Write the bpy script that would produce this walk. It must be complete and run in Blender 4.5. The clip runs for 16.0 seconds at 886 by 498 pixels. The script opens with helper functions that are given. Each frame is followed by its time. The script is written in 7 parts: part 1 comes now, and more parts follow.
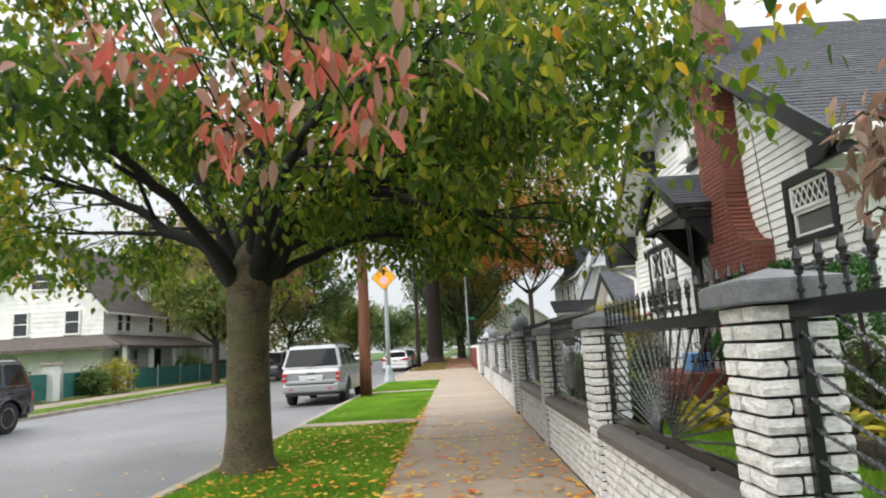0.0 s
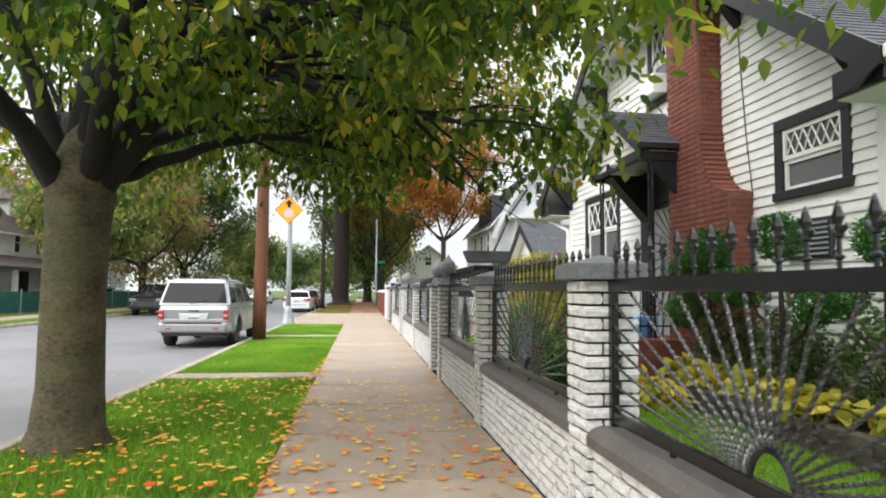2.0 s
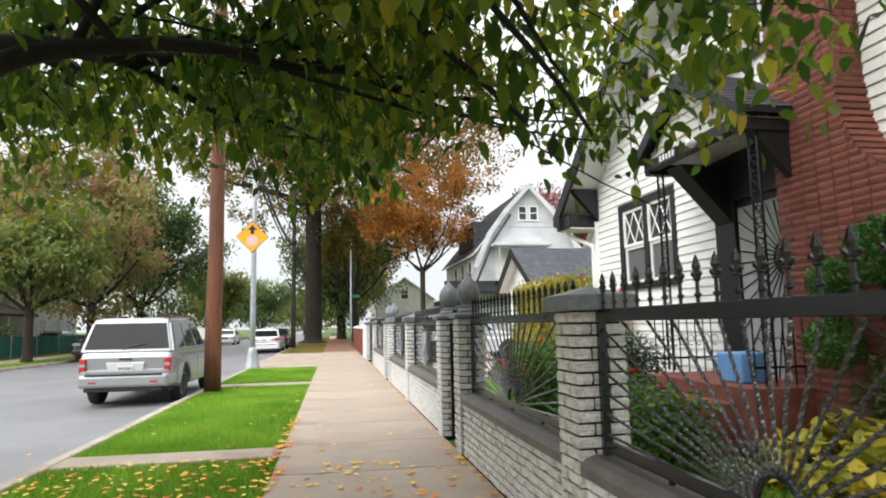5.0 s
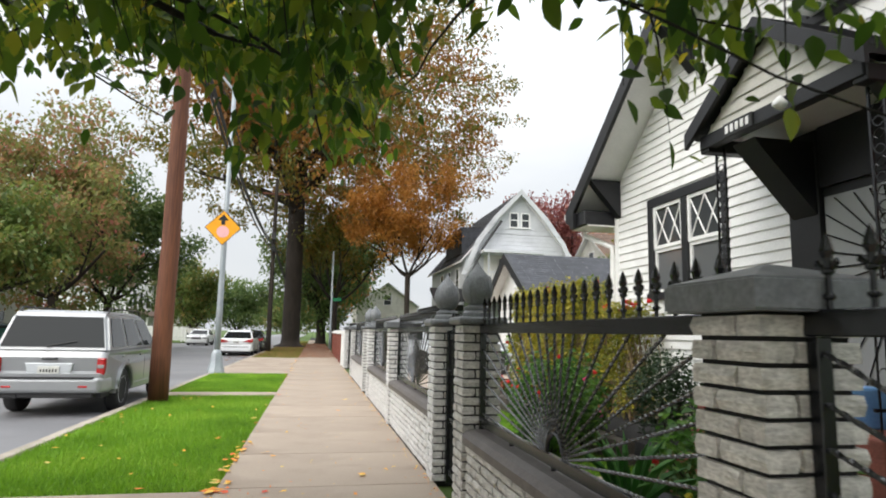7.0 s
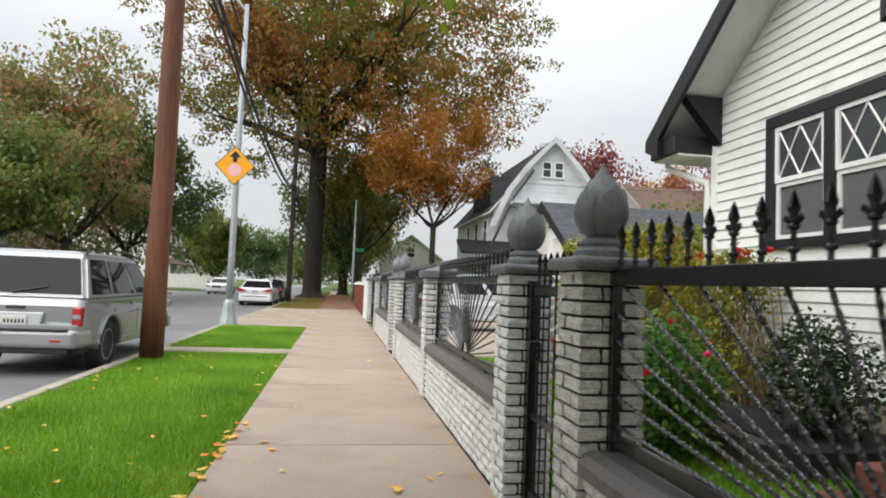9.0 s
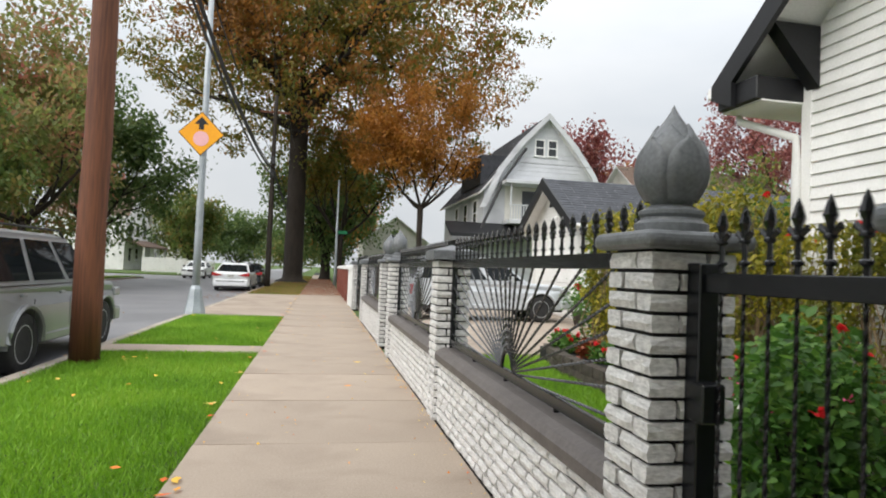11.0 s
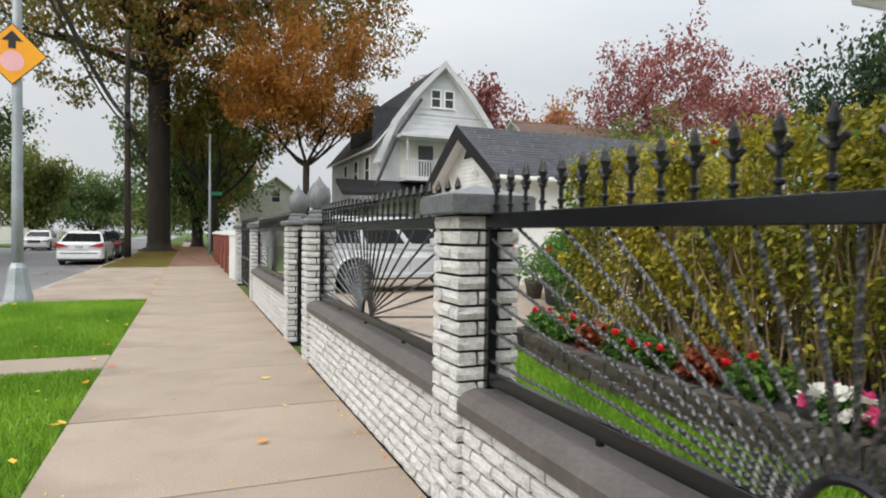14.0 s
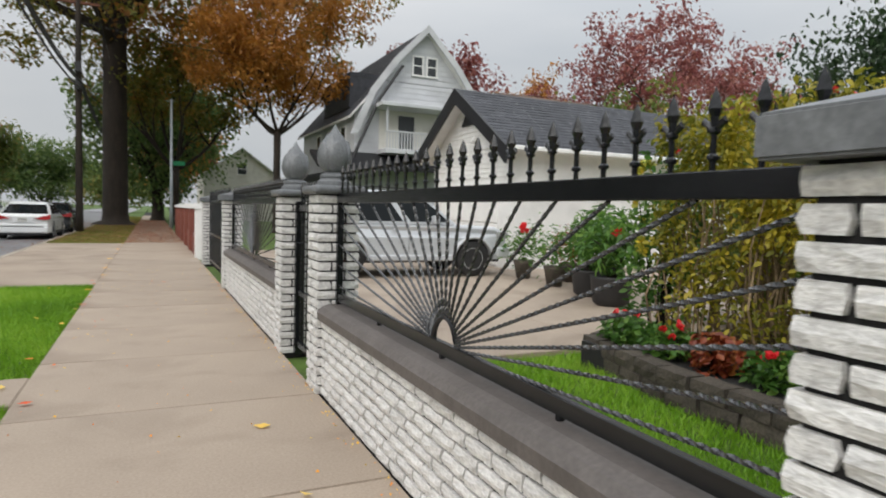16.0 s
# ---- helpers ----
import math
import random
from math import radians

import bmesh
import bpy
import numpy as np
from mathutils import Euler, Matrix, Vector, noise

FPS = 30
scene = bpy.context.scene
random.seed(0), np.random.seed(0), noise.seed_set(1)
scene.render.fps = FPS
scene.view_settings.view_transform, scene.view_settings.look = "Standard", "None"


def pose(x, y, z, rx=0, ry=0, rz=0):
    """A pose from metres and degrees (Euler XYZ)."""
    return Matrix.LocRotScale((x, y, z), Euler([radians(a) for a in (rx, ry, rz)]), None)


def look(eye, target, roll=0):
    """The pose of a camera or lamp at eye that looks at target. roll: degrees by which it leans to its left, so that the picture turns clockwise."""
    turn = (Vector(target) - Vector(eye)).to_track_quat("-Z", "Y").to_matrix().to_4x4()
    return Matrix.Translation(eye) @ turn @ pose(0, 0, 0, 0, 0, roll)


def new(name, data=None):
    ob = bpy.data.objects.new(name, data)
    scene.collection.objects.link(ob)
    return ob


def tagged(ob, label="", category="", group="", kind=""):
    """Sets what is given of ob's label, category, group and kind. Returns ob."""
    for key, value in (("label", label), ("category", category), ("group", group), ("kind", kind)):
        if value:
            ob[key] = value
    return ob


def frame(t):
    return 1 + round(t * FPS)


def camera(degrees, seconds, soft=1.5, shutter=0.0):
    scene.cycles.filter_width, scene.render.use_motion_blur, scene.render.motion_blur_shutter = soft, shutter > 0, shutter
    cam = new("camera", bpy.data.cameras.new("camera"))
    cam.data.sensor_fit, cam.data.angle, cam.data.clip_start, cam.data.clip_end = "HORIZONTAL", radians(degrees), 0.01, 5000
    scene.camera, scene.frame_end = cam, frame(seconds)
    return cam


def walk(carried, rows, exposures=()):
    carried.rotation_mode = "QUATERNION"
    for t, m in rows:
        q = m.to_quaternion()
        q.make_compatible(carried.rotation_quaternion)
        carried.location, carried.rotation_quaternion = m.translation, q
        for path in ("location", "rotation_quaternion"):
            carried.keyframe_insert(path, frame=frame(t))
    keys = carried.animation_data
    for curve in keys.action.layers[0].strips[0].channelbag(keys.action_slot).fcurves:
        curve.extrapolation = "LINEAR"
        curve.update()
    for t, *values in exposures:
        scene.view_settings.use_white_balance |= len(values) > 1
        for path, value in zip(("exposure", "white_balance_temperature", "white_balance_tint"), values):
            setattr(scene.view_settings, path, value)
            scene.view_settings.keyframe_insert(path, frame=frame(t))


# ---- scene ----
cam = camera(70.8, 16.0, soft=1.9, shutter=0.3)
METRES, EYE, TILT, LEAN, TURN = 16.0, 1.33, 0.0, 0.0, 0.7
ROWS = [
    (0.0, 0.0, 0.0, 0.0, 0.5, 9.02, 3.15),
    (0.5, -0.0019, 0.0301, 0.0007, -3.09, 8.11, 2.63),
    (1.0, -0.0003, 0.0618, 0.0007, -4.19, 6.71, -0.34),
    (1.5, -0.004, 0.0935, 0.0009, -7.92, 3.66, 0.7),
    (2.0, -0.0047, 0.125, 0.0018, -8.14, 3.86, -0.48),
    (2.5, -0.0112, 0.1554, 0.0033, -8.94, 7.06, 0.23),
    (3.0, -0.0130, 0.1875, 0.0029, -6.97, 7.87, -0.41),
    (3.5, -0.0148, 0.2218, 0.0025, -8.58, 7.63, 0.38),
    (4.0, -0.0126, 0.2541, 0.0025, -9.55, 7.27, 0.86),
    (6.5, -0.0007, 0.3969, 0.0014, -12.27, 6.89, 0.15),
    (7.0, 0.0044, 0.4294, 0.0015, -12.21, 7.72, -1.13),
    (7.5, 0.0063, 0.4622, 0.0012, -12.64, 7.36, -0.98),
    (8.0, 0.0097, 0.4917, 0.0013, -12.55, 6.76, -2.15),
    (8.5, 0.0089, 0.5259, -0.0002, -10.31, 4.6, -2.27),
    (11.0, 0.0123, 0.6827, -0.0001, -11.88, 2.03, -2.34),
    (11.5, 0.0114, 0.7127, -0.0006, -14.72, 1.33, -2.37),
    (12.0, 0.0126, 0.7444, -0.0004, -19.76, 1.59, -2.21),
    (12.5, 0.0111, 0.7723, -0.0006, -21.29, 1.87, -2.44),
    (13.0, 0.0115, 0.8038, -0.0005, -23.27, 1.15, -1.99),
    (13.5, 0.0113, 0.8372, -0.0007, -21.69, 0.95, -1.81),
    (14.0, 0.0107, 0.8672, 0.0001, -22.76, -1.25, -0.75),
    (14.5, 0.0128, 0.8987, -0.0005, -23.13, -2.7, -1.42),
    (15.0, 0.013, 0.931, -0.0008, -24.38, -2.89, -1.95),
    (15.5, 0.0142, 0.9643, -0.001, -22.42, -1.54, -2.12),
    (16.0, 0.0145, 0.9966, -0.0009, -25.78, -3.3, -1.58),
]
EXPOSURES = [(0, 0.38), (1.5, 0.6), (3.5, 0.64), (7, 0.3), (8.5, 0.14), (11, 0.12), (12.5, 0.02), (13.5, 0.02), (14.5, -0.04), (16, -0.26)]
walk(cam, [(t, pose(0, 0, EYE, TILT, LEAN, TURN) @ pose(METRES * x, METRES * y, METRES * z, 90 + pitch, roll, yaw)) for t, x, y, z, yaw, pitch, roll in ROWS], EXPOSURES)

# ---- light: an overcast autumn sky ----
world = bpy.data.worlds.new("overcast_sky")
scene.world = world
world.use_nodes = True
wn, wl = world.node_tree.nodes, world.node_tree.links
wn.clear()
w_out = wn.new("ShaderNodeOutputWorld")
w_bg = wn.new("ShaderNodeBackground")
w_sky = wn.new("ShaderNodeTexSky")
w_sky.sky_type = "NISHITA"
w_sky.sun_disc = False
w_sky.sun_elevation, w_sky.sun_rotation = radians(41), radians(235)
w_sky.air_density, w_sky.dust_density = 1.0, 4.0
w_mix = wn.new("ShaderNodeMixRGB")
w_mix.inputs[0].default_value = 0.9
w_co = wn.new("ShaderNodeTexCoord")
w_map = wn.new("ShaderNodeMapping")
w_map.inputs["Scale"].default_value = (1.0, 1.0, 3.0)
w_noise = wn.new("ShaderNodeTexNoise")
w_noise.inputs["Scale"].default_value, w_noise.inputs["Detail"].default_value = 2.2, 5.0
w_ramp = wn.new("ShaderNodeValToRGB")
w_ramp.color_ramp.elements[0].position, w_ramp.color_ramp.elements[1].position = 0.3, 0.72
w_ramp.color_ramp.elements[0].color = (7.3, 7.7, 8.1, 1)
w_ramp.color_ramp.elements[1].color = (8.9, 9.05, 9.2, 1)
wl.new(w_co.outputs["Generated"], w_map.inputs[0])
wl.new(w_map.outputs[0], w_noise.inputs["Vector"])
wl.new(w_noise.outputs["Fac"], w_ramp.inputs[0])
wl.new(w_sky.outputs[0], w_mix.inputs[1])
wl.new(w_ramp.outputs[0], w_mix.inputs[2])
# an overcast sky is brighter overhead than at the horizon
w_sep = wn.new("ShaderNodeSeparateXYZ")
wl.new(w_co.outputs["Generated"], w_sep.inputs[0])
w_zen = wn.new("ShaderNodeMapRange")
w_zen.interpolation_type = "SMOOTHSTEP"
for key, value in (("From Min", 0.1), ("From Max", 1.0), ("To Min", 0.088), ("To Max", 0.235)):
    w_zen.inputs[key].default_value = value
wl.new(w_sep.outputs["Z"], w_zen.inputs["Value"])
wl.new(w_mix.outputs[0], w_bg.inputs[0])
wl.new(w_zen.outputs[0], w_bg.inputs[1])
wl.new(w_bg.outputs[0], w_out.inputs[0])
sun = new("sun", bpy.data.lights.new("sun", "SUN"))
sun.data.energy, sun.data.angle, sun.data.color = 2.3, radians(60), (1.0, 0.965, 0.91)
sun.matrix_basis = look((-13, -9, 14), (0, 0, 0))


# ---- materials ----
def rgb(c):
    """A linear colour from an sRGB one of 0 to 255."""
    return tuple((v / 255 / 12.92) if v <= 10 else ((v / 255 + 0.055) / 1.055) ** 2.4 for v in c)


def material(name, c1, c2, scale=3.0, fine=60.0, rough=0.7, bump=0.3, metal=0.0, per="none", spread=0.15,
             dirt=None, dirt_scale=1.2, dirt_amount=0.4, stretch=(1, 1, 1), coat=0.0, trans=0.0, bump_dist=0.01):
    """A surface with two colours mixed by a coarse and a fine grain, a stain layer, bump, and variation from piece to piece."""
    m = bpy.data.materials.new(name)
    m.use_nodes = True
    n, l = m.node_tree.nodes, m.node_tree.links
    b = n["Principled BSDF"]
    co = n.new("ShaderNodeTexCoord")
    mp = n.new("ShaderNodeMapping")
    mp.inputs["Scale"].default_value = stretch
    l.new(co.outputs["Object"], mp.inputs[0])
    big = n.new("ShaderNodeTexNoise")
    big.inputs["Scale"].default_value, big.inputs["Detail"].default_value = scale, 4
    small = n.new("ShaderNodeTexNoise")
    small.inputs["Scale"].default_value, small.inputs["Detail"].default_value = fine, 3
    l.new(mp.outputs[0], big.inputs["Vector"])
    l.new(mp.outputs[0], small.inputs["Vector"])
    add = n.new("ShaderNodeMath")
    add.operation = "MULTIPLY_ADD"
    add.inputs[1].default_value = 0.5
    half = n.new("ShaderNodeMath")
    half.operation = "MULTIPLY"
    half.inputs[1].default_value = 0.5
    l.new(small.outputs["Fac"], half.inputs[0])
    l.new(big.outputs["Fac"], add.inputs[0])
    l.new(half.outputs[0], add.inputs[2])
    ramp = n.new("ShaderNodeValToRGB")
    ramp.color_ramp.elements[0].position, ramp.color_ramp.elements[1].position = 0.33, 0.67
    ramp.color_ramp.elements[0].color, ramp.color_ramp.elements[1].color = (*c1, 1), (*c2, 1)
    l.new(add.outputs[0], ramp.inputs[0])
    col = ramp.outputs[0]
    if dirt is not None:
        dn = n.new("ShaderNodeTexNoise")
        dn.inputs["Scale"].default_value, dn.inputs["Detail"].default_value, dn.inputs["Distortion"].default_value = dirt_scale, 6, 0.6
        l.new(mp.outputs[0], dn.inputs["Vector"])
        dr = n.new("ShaderNodeValToRGB")
        dr.color_ramp.elements[0].position, dr.color_ramp.elements[1].position = 0.48, 0.7
        dr.color_ramp.elements[0].color, dr.color_ramp.elements[1].color = (0, 0, 0, 1), (dirt_amount,) * 3 + (1,)
        l.new(dn.outputs["Fac"], dr.inputs[0])
        dm = n.new("ShaderNodeMixRGB")
        dm.inputs[2].default_value = (*dirt, 1)
        l.new(dr.outputs[0], dm.inputs[0])
        l.new(col, dm.inputs[1])
        col = dm.outputs[0]
    if per != "none":
        if per == "object":
            src = n.new("ShaderNodeObjectInfo").outputs["Random"]
        else:
            src = n.new("ShaderNodeNewGeometry").outputs["Random Per Island"]
        mr = n.new("ShaderNodeMapRange")
        mr.inputs["To Min"].default_value, mr.inputs["To Max"].default_value = 1 - spread, 1 + spread
        l.new(src, mr.inputs["Value"])
        hs = n.new("ShaderNodeHueSaturation")
        l.new(mr.outputs[0], hs.inputs["Value"])
        l.new(col, hs.inputs["Color"])
        col = hs.outputs[0]
    l.new(col, b.inputs["Base Color"])
    b.inputs["Roughness"].default_value, b.inputs["Metallic"].default_value = rough, metal
    b.inputs["Coat Weight"].default_value = coat
    if bump:
        bp = n.new("ShaderNodeBump")
        bp.inputs["Strength"].default_value, bp.inputs["Distance"].default_value = bump, bump_dist
        l.new(add.outputs[0], bp.inputs["Height"])
        l.new(bp.outputs[0], b.inputs["Normal"])
    if trans:
        out = n["Material Output"]
        tl = n.new("ShaderNodeBsdfTranslucent")
        l.new(col, tl.inputs[0])
        ms = n.new("ShaderNodeMixShader")
        ms.inputs[0].default_value = trans
        l.new(b.outputs[0], ms.inputs[1])
        l.new(tl.outputs[0], ms.inputs[2])
        l.new(ms.outputs[0], out.inputs[0])
    return m


def leaf_material(name, stops, rough=0.5, trans=0.35):
    """Leaves whose colour runs from leaf to leaf through the stops given as (position, sRGB)."""
    m = bpy.data.materials.new(name)
    m.use_nodes = True
    n, l = m.node_tree.nodes, m.node_tree.links
    b = n["Principled BSDF"]
    ramp = n.new("ShaderNodeValToRGB")
    ramp.color_ramp.interpolation = "LINEAR"
    while len(ramp.color_ramp.elements) < len(stops):
        ramp.color_ramp.elements.new(0.5)
    for e, (p, c) in zip(ramp.color_ramp.elements, stops):
        e.position, e.color = p, (*rgb(c), 1)
    geo = n.new("ShaderNodeNewGeometry")
    co = n.new("ShaderNodeTexCoord")
    ns = n.new("ShaderNodeTexNoise")
    ns.inputs["Scale"].default_value = 0.7
    l.new(co.outputs["Object"], ns.inputs["Vector"])
    mix = n.new("ShaderNodeMath")
    mix.operation = "MULTIPLY_ADD"
    mix.inputs[1].default_value = 0.55
    k = n.new("ShaderNodeMapRange")
    k.inputs["From Min"].default_value, k.inputs["From Max"].default_value = 0.3, 0.7
    k.inputs["To Min"].default_value, k.inputs["To Max"].default_value = 0.0, 0.45
    l.new(ns.outputs["Fac"], k.inputs["Value"])
    l.new(geo.outputs["Random Per Island"], mix.inputs[0])
    l.new(k.outputs[0], mix.inputs[2])
    l.new(mix.outputs[0], ramp.inputs[0])
    l.new(ramp.outputs[0], b.inputs["Base Color"])
    b.inputs["Roughness"].default_value = rough
    tl = n.new("ShaderNodeBsdfTranslucent")
    l.new(ramp.outputs[0], tl.inputs[0])
    ms = n.new("ShaderNodeMixShader")
    ms.inputs[0].default_value = trans
    l.new(b.outputs[0], ms.inputs[1])
    l.new(tl.outputs[0], ms.inputs[2])
    l.new(ms.outputs[0], n["Material Output"].inputs[0])
    return m


def glass_material(name, tint, rough=0.03):
    m = bpy.data.materials.new(name)
    m.use_nodes = True
    b = m.node_tree.nodes["Principled BSDF"]
    b.inputs["Base Color"].default_value = (*tint, 1)
    b.inputs["Roughness"].default_value, b.inputs["Metallic"].default_value = rough, 0.0
    b.inputs["IOR"].default_value, b.inputs["Specular IOR Level"].default_value = 1.45, 0.32
    return m


ASPHALT = material("wet_asphalt", (0.155, 0.155, 0.165), (0.225, 0.222, 0.23), 0.6, 90, 0.5, 0.35, dirt=(0.12, 0.12, 0.125), dirt_scale=0.35, dirt_amount=0.6)
CONCRETE = material("pavement_concrete", rgb((146, 132, 118)), rgb((172, 157, 141)), 0.8, 70, 0.75, 0.2, per="object", spread=0.05,
                    dirt=rgb((112, 98, 86)), dirt_scale=1.1, dirt_amount=0.5)
KERB = material("kerb_concrete", rgb((150, 140, 126)), rgb((182, 172, 158)), 1.5, 60, 0.8, 0.3, dirt=rgb((105, 98, 88)), dirt_scale=2.0, dirt_amount=0.5)
SOIL = material("lawn_soil", rgb((48, 62, 22)), rgb((84, 112, 34)), 2.0, 40, 0.95, 0.8)
GRASS = leaf_material("grass", [(0.0, (80, 120, 26)), (0.35, (110, 156, 34)), (0.7, (138, 182, 48)), (1.0, (170, 196, 78))], 0.6, 0.4)
DRYGRASS = leaf_material("dry_grass", [(0.0, (92, 104, 40)), (0.4, (128, 132, 56)), (0.8, (156, 140, 74)), (1.0, (170, 120, 70))], 0.7, 0.3)
BRICKW = material("white_painted_brick", rgb((186, 185, 184)), rgb((244, 243, 241)), 10, 60, 0.55, 0.65, per="object", spread=0.08, stretch=(0.8, 0.8, 1.8),
                  dirt=rgb((112, 111, 110)), dirt_scale=13, dirt_amount=0.55, bump_dist=0.014)
BRICKG = material("grey_weathered_brick", rgb((158, 155, 150)), rgb((226, 223, 217)), 10, 60, 0.6, 0.65, per="object", spread=0.12, stretch=(0.8, 0.8, 1.8),
                  dirt=rgb((84, 80, 76)), dirt_scale=12, dirt_amount=0.6, bump_dist=0.014)
MORTAR = material("dark_mortar", rgb((16, 16, 17)), rgb((36, 35, 35)), 8, 80, 0.9, 0.5)
COPING = material("taupe_painted_coping", rgb((84, 79, 77)), rgb((108, 102, 99)), 3, 50, 0.55, 0.2, dirt=rgb((60, 56, 54)), dirt_scale=3, dirt_amount=0.5)
CAPGREY = material("grey_painted_cap", rgb((92, 95, 98)), rgb((128, 131, 134)), 5, 60, 0.42, 0.25, dirt=rgb((66, 68, 70)), dirt_scale=5, dirt_amount=0.55)
# black bars; paler patches put sky glints on the twists into the colour
TWIST = material("glint_lightened_iron", (0.012, 0.0125, 0.014), (0.05, 0.051, 0.055), 10, 90, 0.2, 0.1, metal=0.0, coat=0.6)
IRON = material("black_painted_iron", (0.004, 0.0045, 0.006), (0.010, 0.011, 0.013), 8, 90, 0.24, 0.12)
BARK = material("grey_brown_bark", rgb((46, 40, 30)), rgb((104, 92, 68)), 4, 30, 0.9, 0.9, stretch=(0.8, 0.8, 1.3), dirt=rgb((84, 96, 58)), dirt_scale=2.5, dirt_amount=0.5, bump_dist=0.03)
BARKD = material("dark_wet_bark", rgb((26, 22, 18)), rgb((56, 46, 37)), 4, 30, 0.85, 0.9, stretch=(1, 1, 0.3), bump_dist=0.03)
# wet limbs, with the shade inside the crown put into the base colour
LIMB = material("shade_darkened_wet_limb", rgb((9, 8, 7)), rgb((27, 23, 18)), 4, 30, 0.85, 0.9, stretch=(1, 1, 0.5), bump_dist=0.02)
POLEW = material("brown_pole_wood", rgb((72, 40, 26)), rgb((124, 76, 50)), 3, 40, 0.75, 0.6, stretch=(1, 1, 0.06), dirt=rgb((56, 34, 24)), dirt_scale=3, dirt_amount=0.6)
GALV = material("galvanised_steel", rgb((140, 148, 154)), rgb((176, 182, 186)), 3, 60, 0.5, 0.1, metal=0.35)
SIDING = material("white_siding", rgb((222, 222, 220)), rgb((240, 240, 238)), 1.2, 40, 0.55, 0.1, dirt=rgb((190, 190, 186)), dirt_scale=1.3, dirt_amount=0.5)
SIDINGG = material("greyed_white_siding", rgb((188, 190, 194)), rgb((210, 212, 215)), 1.0, 40, 0.6, 0.1, dirt=rgb((160, 162, 166)), dirt_scale=0.8, dirt_amount=0.5)
SIDINGC = material("cream_siding", rgb((206, 204, 196)), rgb((226, 224, 216)), 1.2, 40, 0.6, 0.1, dirt=rgb((176, 172, 164)), dirt_scale=1.0, dirt_amount=0.5)
WHITE = material("white_trim_paint", rgb((222, 222, 220)), rgb((240, 240, 238)), 3, 50, 0.45, 0.1)
BLACKP = material("black_trim_paint", rgb((15, 16, 19)), rgb((30, 31, 35)), 3, 50, 0.5, 0.15)
SHINGLE = material("grey_shingles", rgb((48, 50, 55)), rgb((80, 82, 88)), 3, 60, 0.85, 0.5, per="island", spread=0.16)
SHINGLEG = material("grey_brown_shingles", rgb((72, 64, 62)), rgb((102, 92, 88)), 3, 60, 0.9, 0.4, per="island", spread=0.12)
SHINGLEB = material("brown_shingles", rgb((88, 72, 62)), rgb((124, 102, 88)), 3, 60, 0.9, 0.4, per="island", spread=0.12)
REDBRICK = material("red_brick", rgb((90, 50, 42)), rgb((142, 82, 68)), 5, 60, 0.85, 0.5, per="object", spread=0.2, dirt=rgb((92, 60, 50)), dirt_scale=4, dirt_amount=0.4)
REDJOINT = material("brick_joint", rgb((96, 66, 56)), rgb((128, 96, 84)), 6, 70, 0.9, 0.4)
TANSTEM = material("pale_hedge_stems", rgb((96, 80, 58)), rgb((142, 122, 92)), 5, 40, 0.85, 0.5)
STONE = material("dark_stone", rgb((44, 40, 36)), rgb((90, 82, 72)), 5, 50, 0.85, 0.7, per="object", spread=0.18, bump_dist=0.02)
GLASS = glass_material("window_glass", (0.05, 0.055, 0.06))
GLASSL = glass_material("curtained_glass", (0.3, 0.31, 0.31), 0.12)
GLASSM = glass_material("screened_glass", (0.13, 0.135, 0.14), 0.1)
CARGLASS = glass_material("car_glass", (0.012, 0.015, 0.017))
CARGLASS.node_tree.nodes["Principled BSDF"].inputs["Specular IOR Level"].default_value = 0.2
SILVER = material("silver_car_paint", rgb((150, 152, 154)), rgb((162, 164, 166)), 2, 200, 0.36, 0.0, metal=0.5, coat=0.3)
CARPALE = material("pale_silver_car_paint", rgb((190, 194, 198)), rgb((202, 206, 210)), 2, 200, 0.35, 0.0, metal=0.2, coat=0.4)
CARWHITE = material("white_car_paint", rgb((226, 228, 228)), rgb((236, 238, 238)), 2, 200, 0.3, 0.0, coat=0.8)
CARDARK = material("dark_car_paint", rgb((22, 24, 28)), rgb((36, 38, 44)), 2, 200, 0.25, 0.0, coat=0.8)
CARTEAL = material("grey_green_car_paint", rgb((96, 112, 116)), rgb((110, 126, 130)), 2, 200, 0.3, 0.0, metal=0.4, coat=0.8)
RUBBER = material("tyre_rubber", (0.012, 0.012, 0.013), (0.03, 0.03, 0.03), 10, 90, 0.85, 0.4)
PLASTIC = material("dark_plastic", (0.02, 0.02, 0.022), (0.035, 0.035, 0.037), 6, 90, 0.6, 0.2)
CHROME = material("wheel_alloy", rgb((176, 178, 180)), rgb((200, 202, 204)), 6, 90, 0.35, 0.05, metal=0.3)
REDLENS = material("red_lens", rgb((150, 14, 18)), rgb((190, 30, 30)), 8, 60, 0.2, 0.0, coat=0.8)
PLATE = material("licence_plate", rgb((196, 196, 190)), rgb((214, 214, 208)), 8, 60, 0.5, 0.0)
YELLOW = material("sign_amber", rgb((236, 156, 8)), rgb((246, 172, 18)), 3, 40, 0.5, 0.05)
PINK = material("sign_pink", rgb((226, 168, 172)), rgb((238, 184, 186)), 3, 40, 0.5, 0.05)
BLUEP = material("blue_plastic", rgb((88, 138, 196)), rgb((120, 168, 216)), 3, 40, 0.5, 0.1)
GREENP = material("green_screen_fabric", rgb((28, 84, 82)), rgb((52, 116, 108)), 4, 60, 0.8, 0.2)
SIGNGREEN = material("street_sign_green", rgb((10, 110, 70)), rgb((20, 130, 84)), 4, 60, 0.5, 0.05)
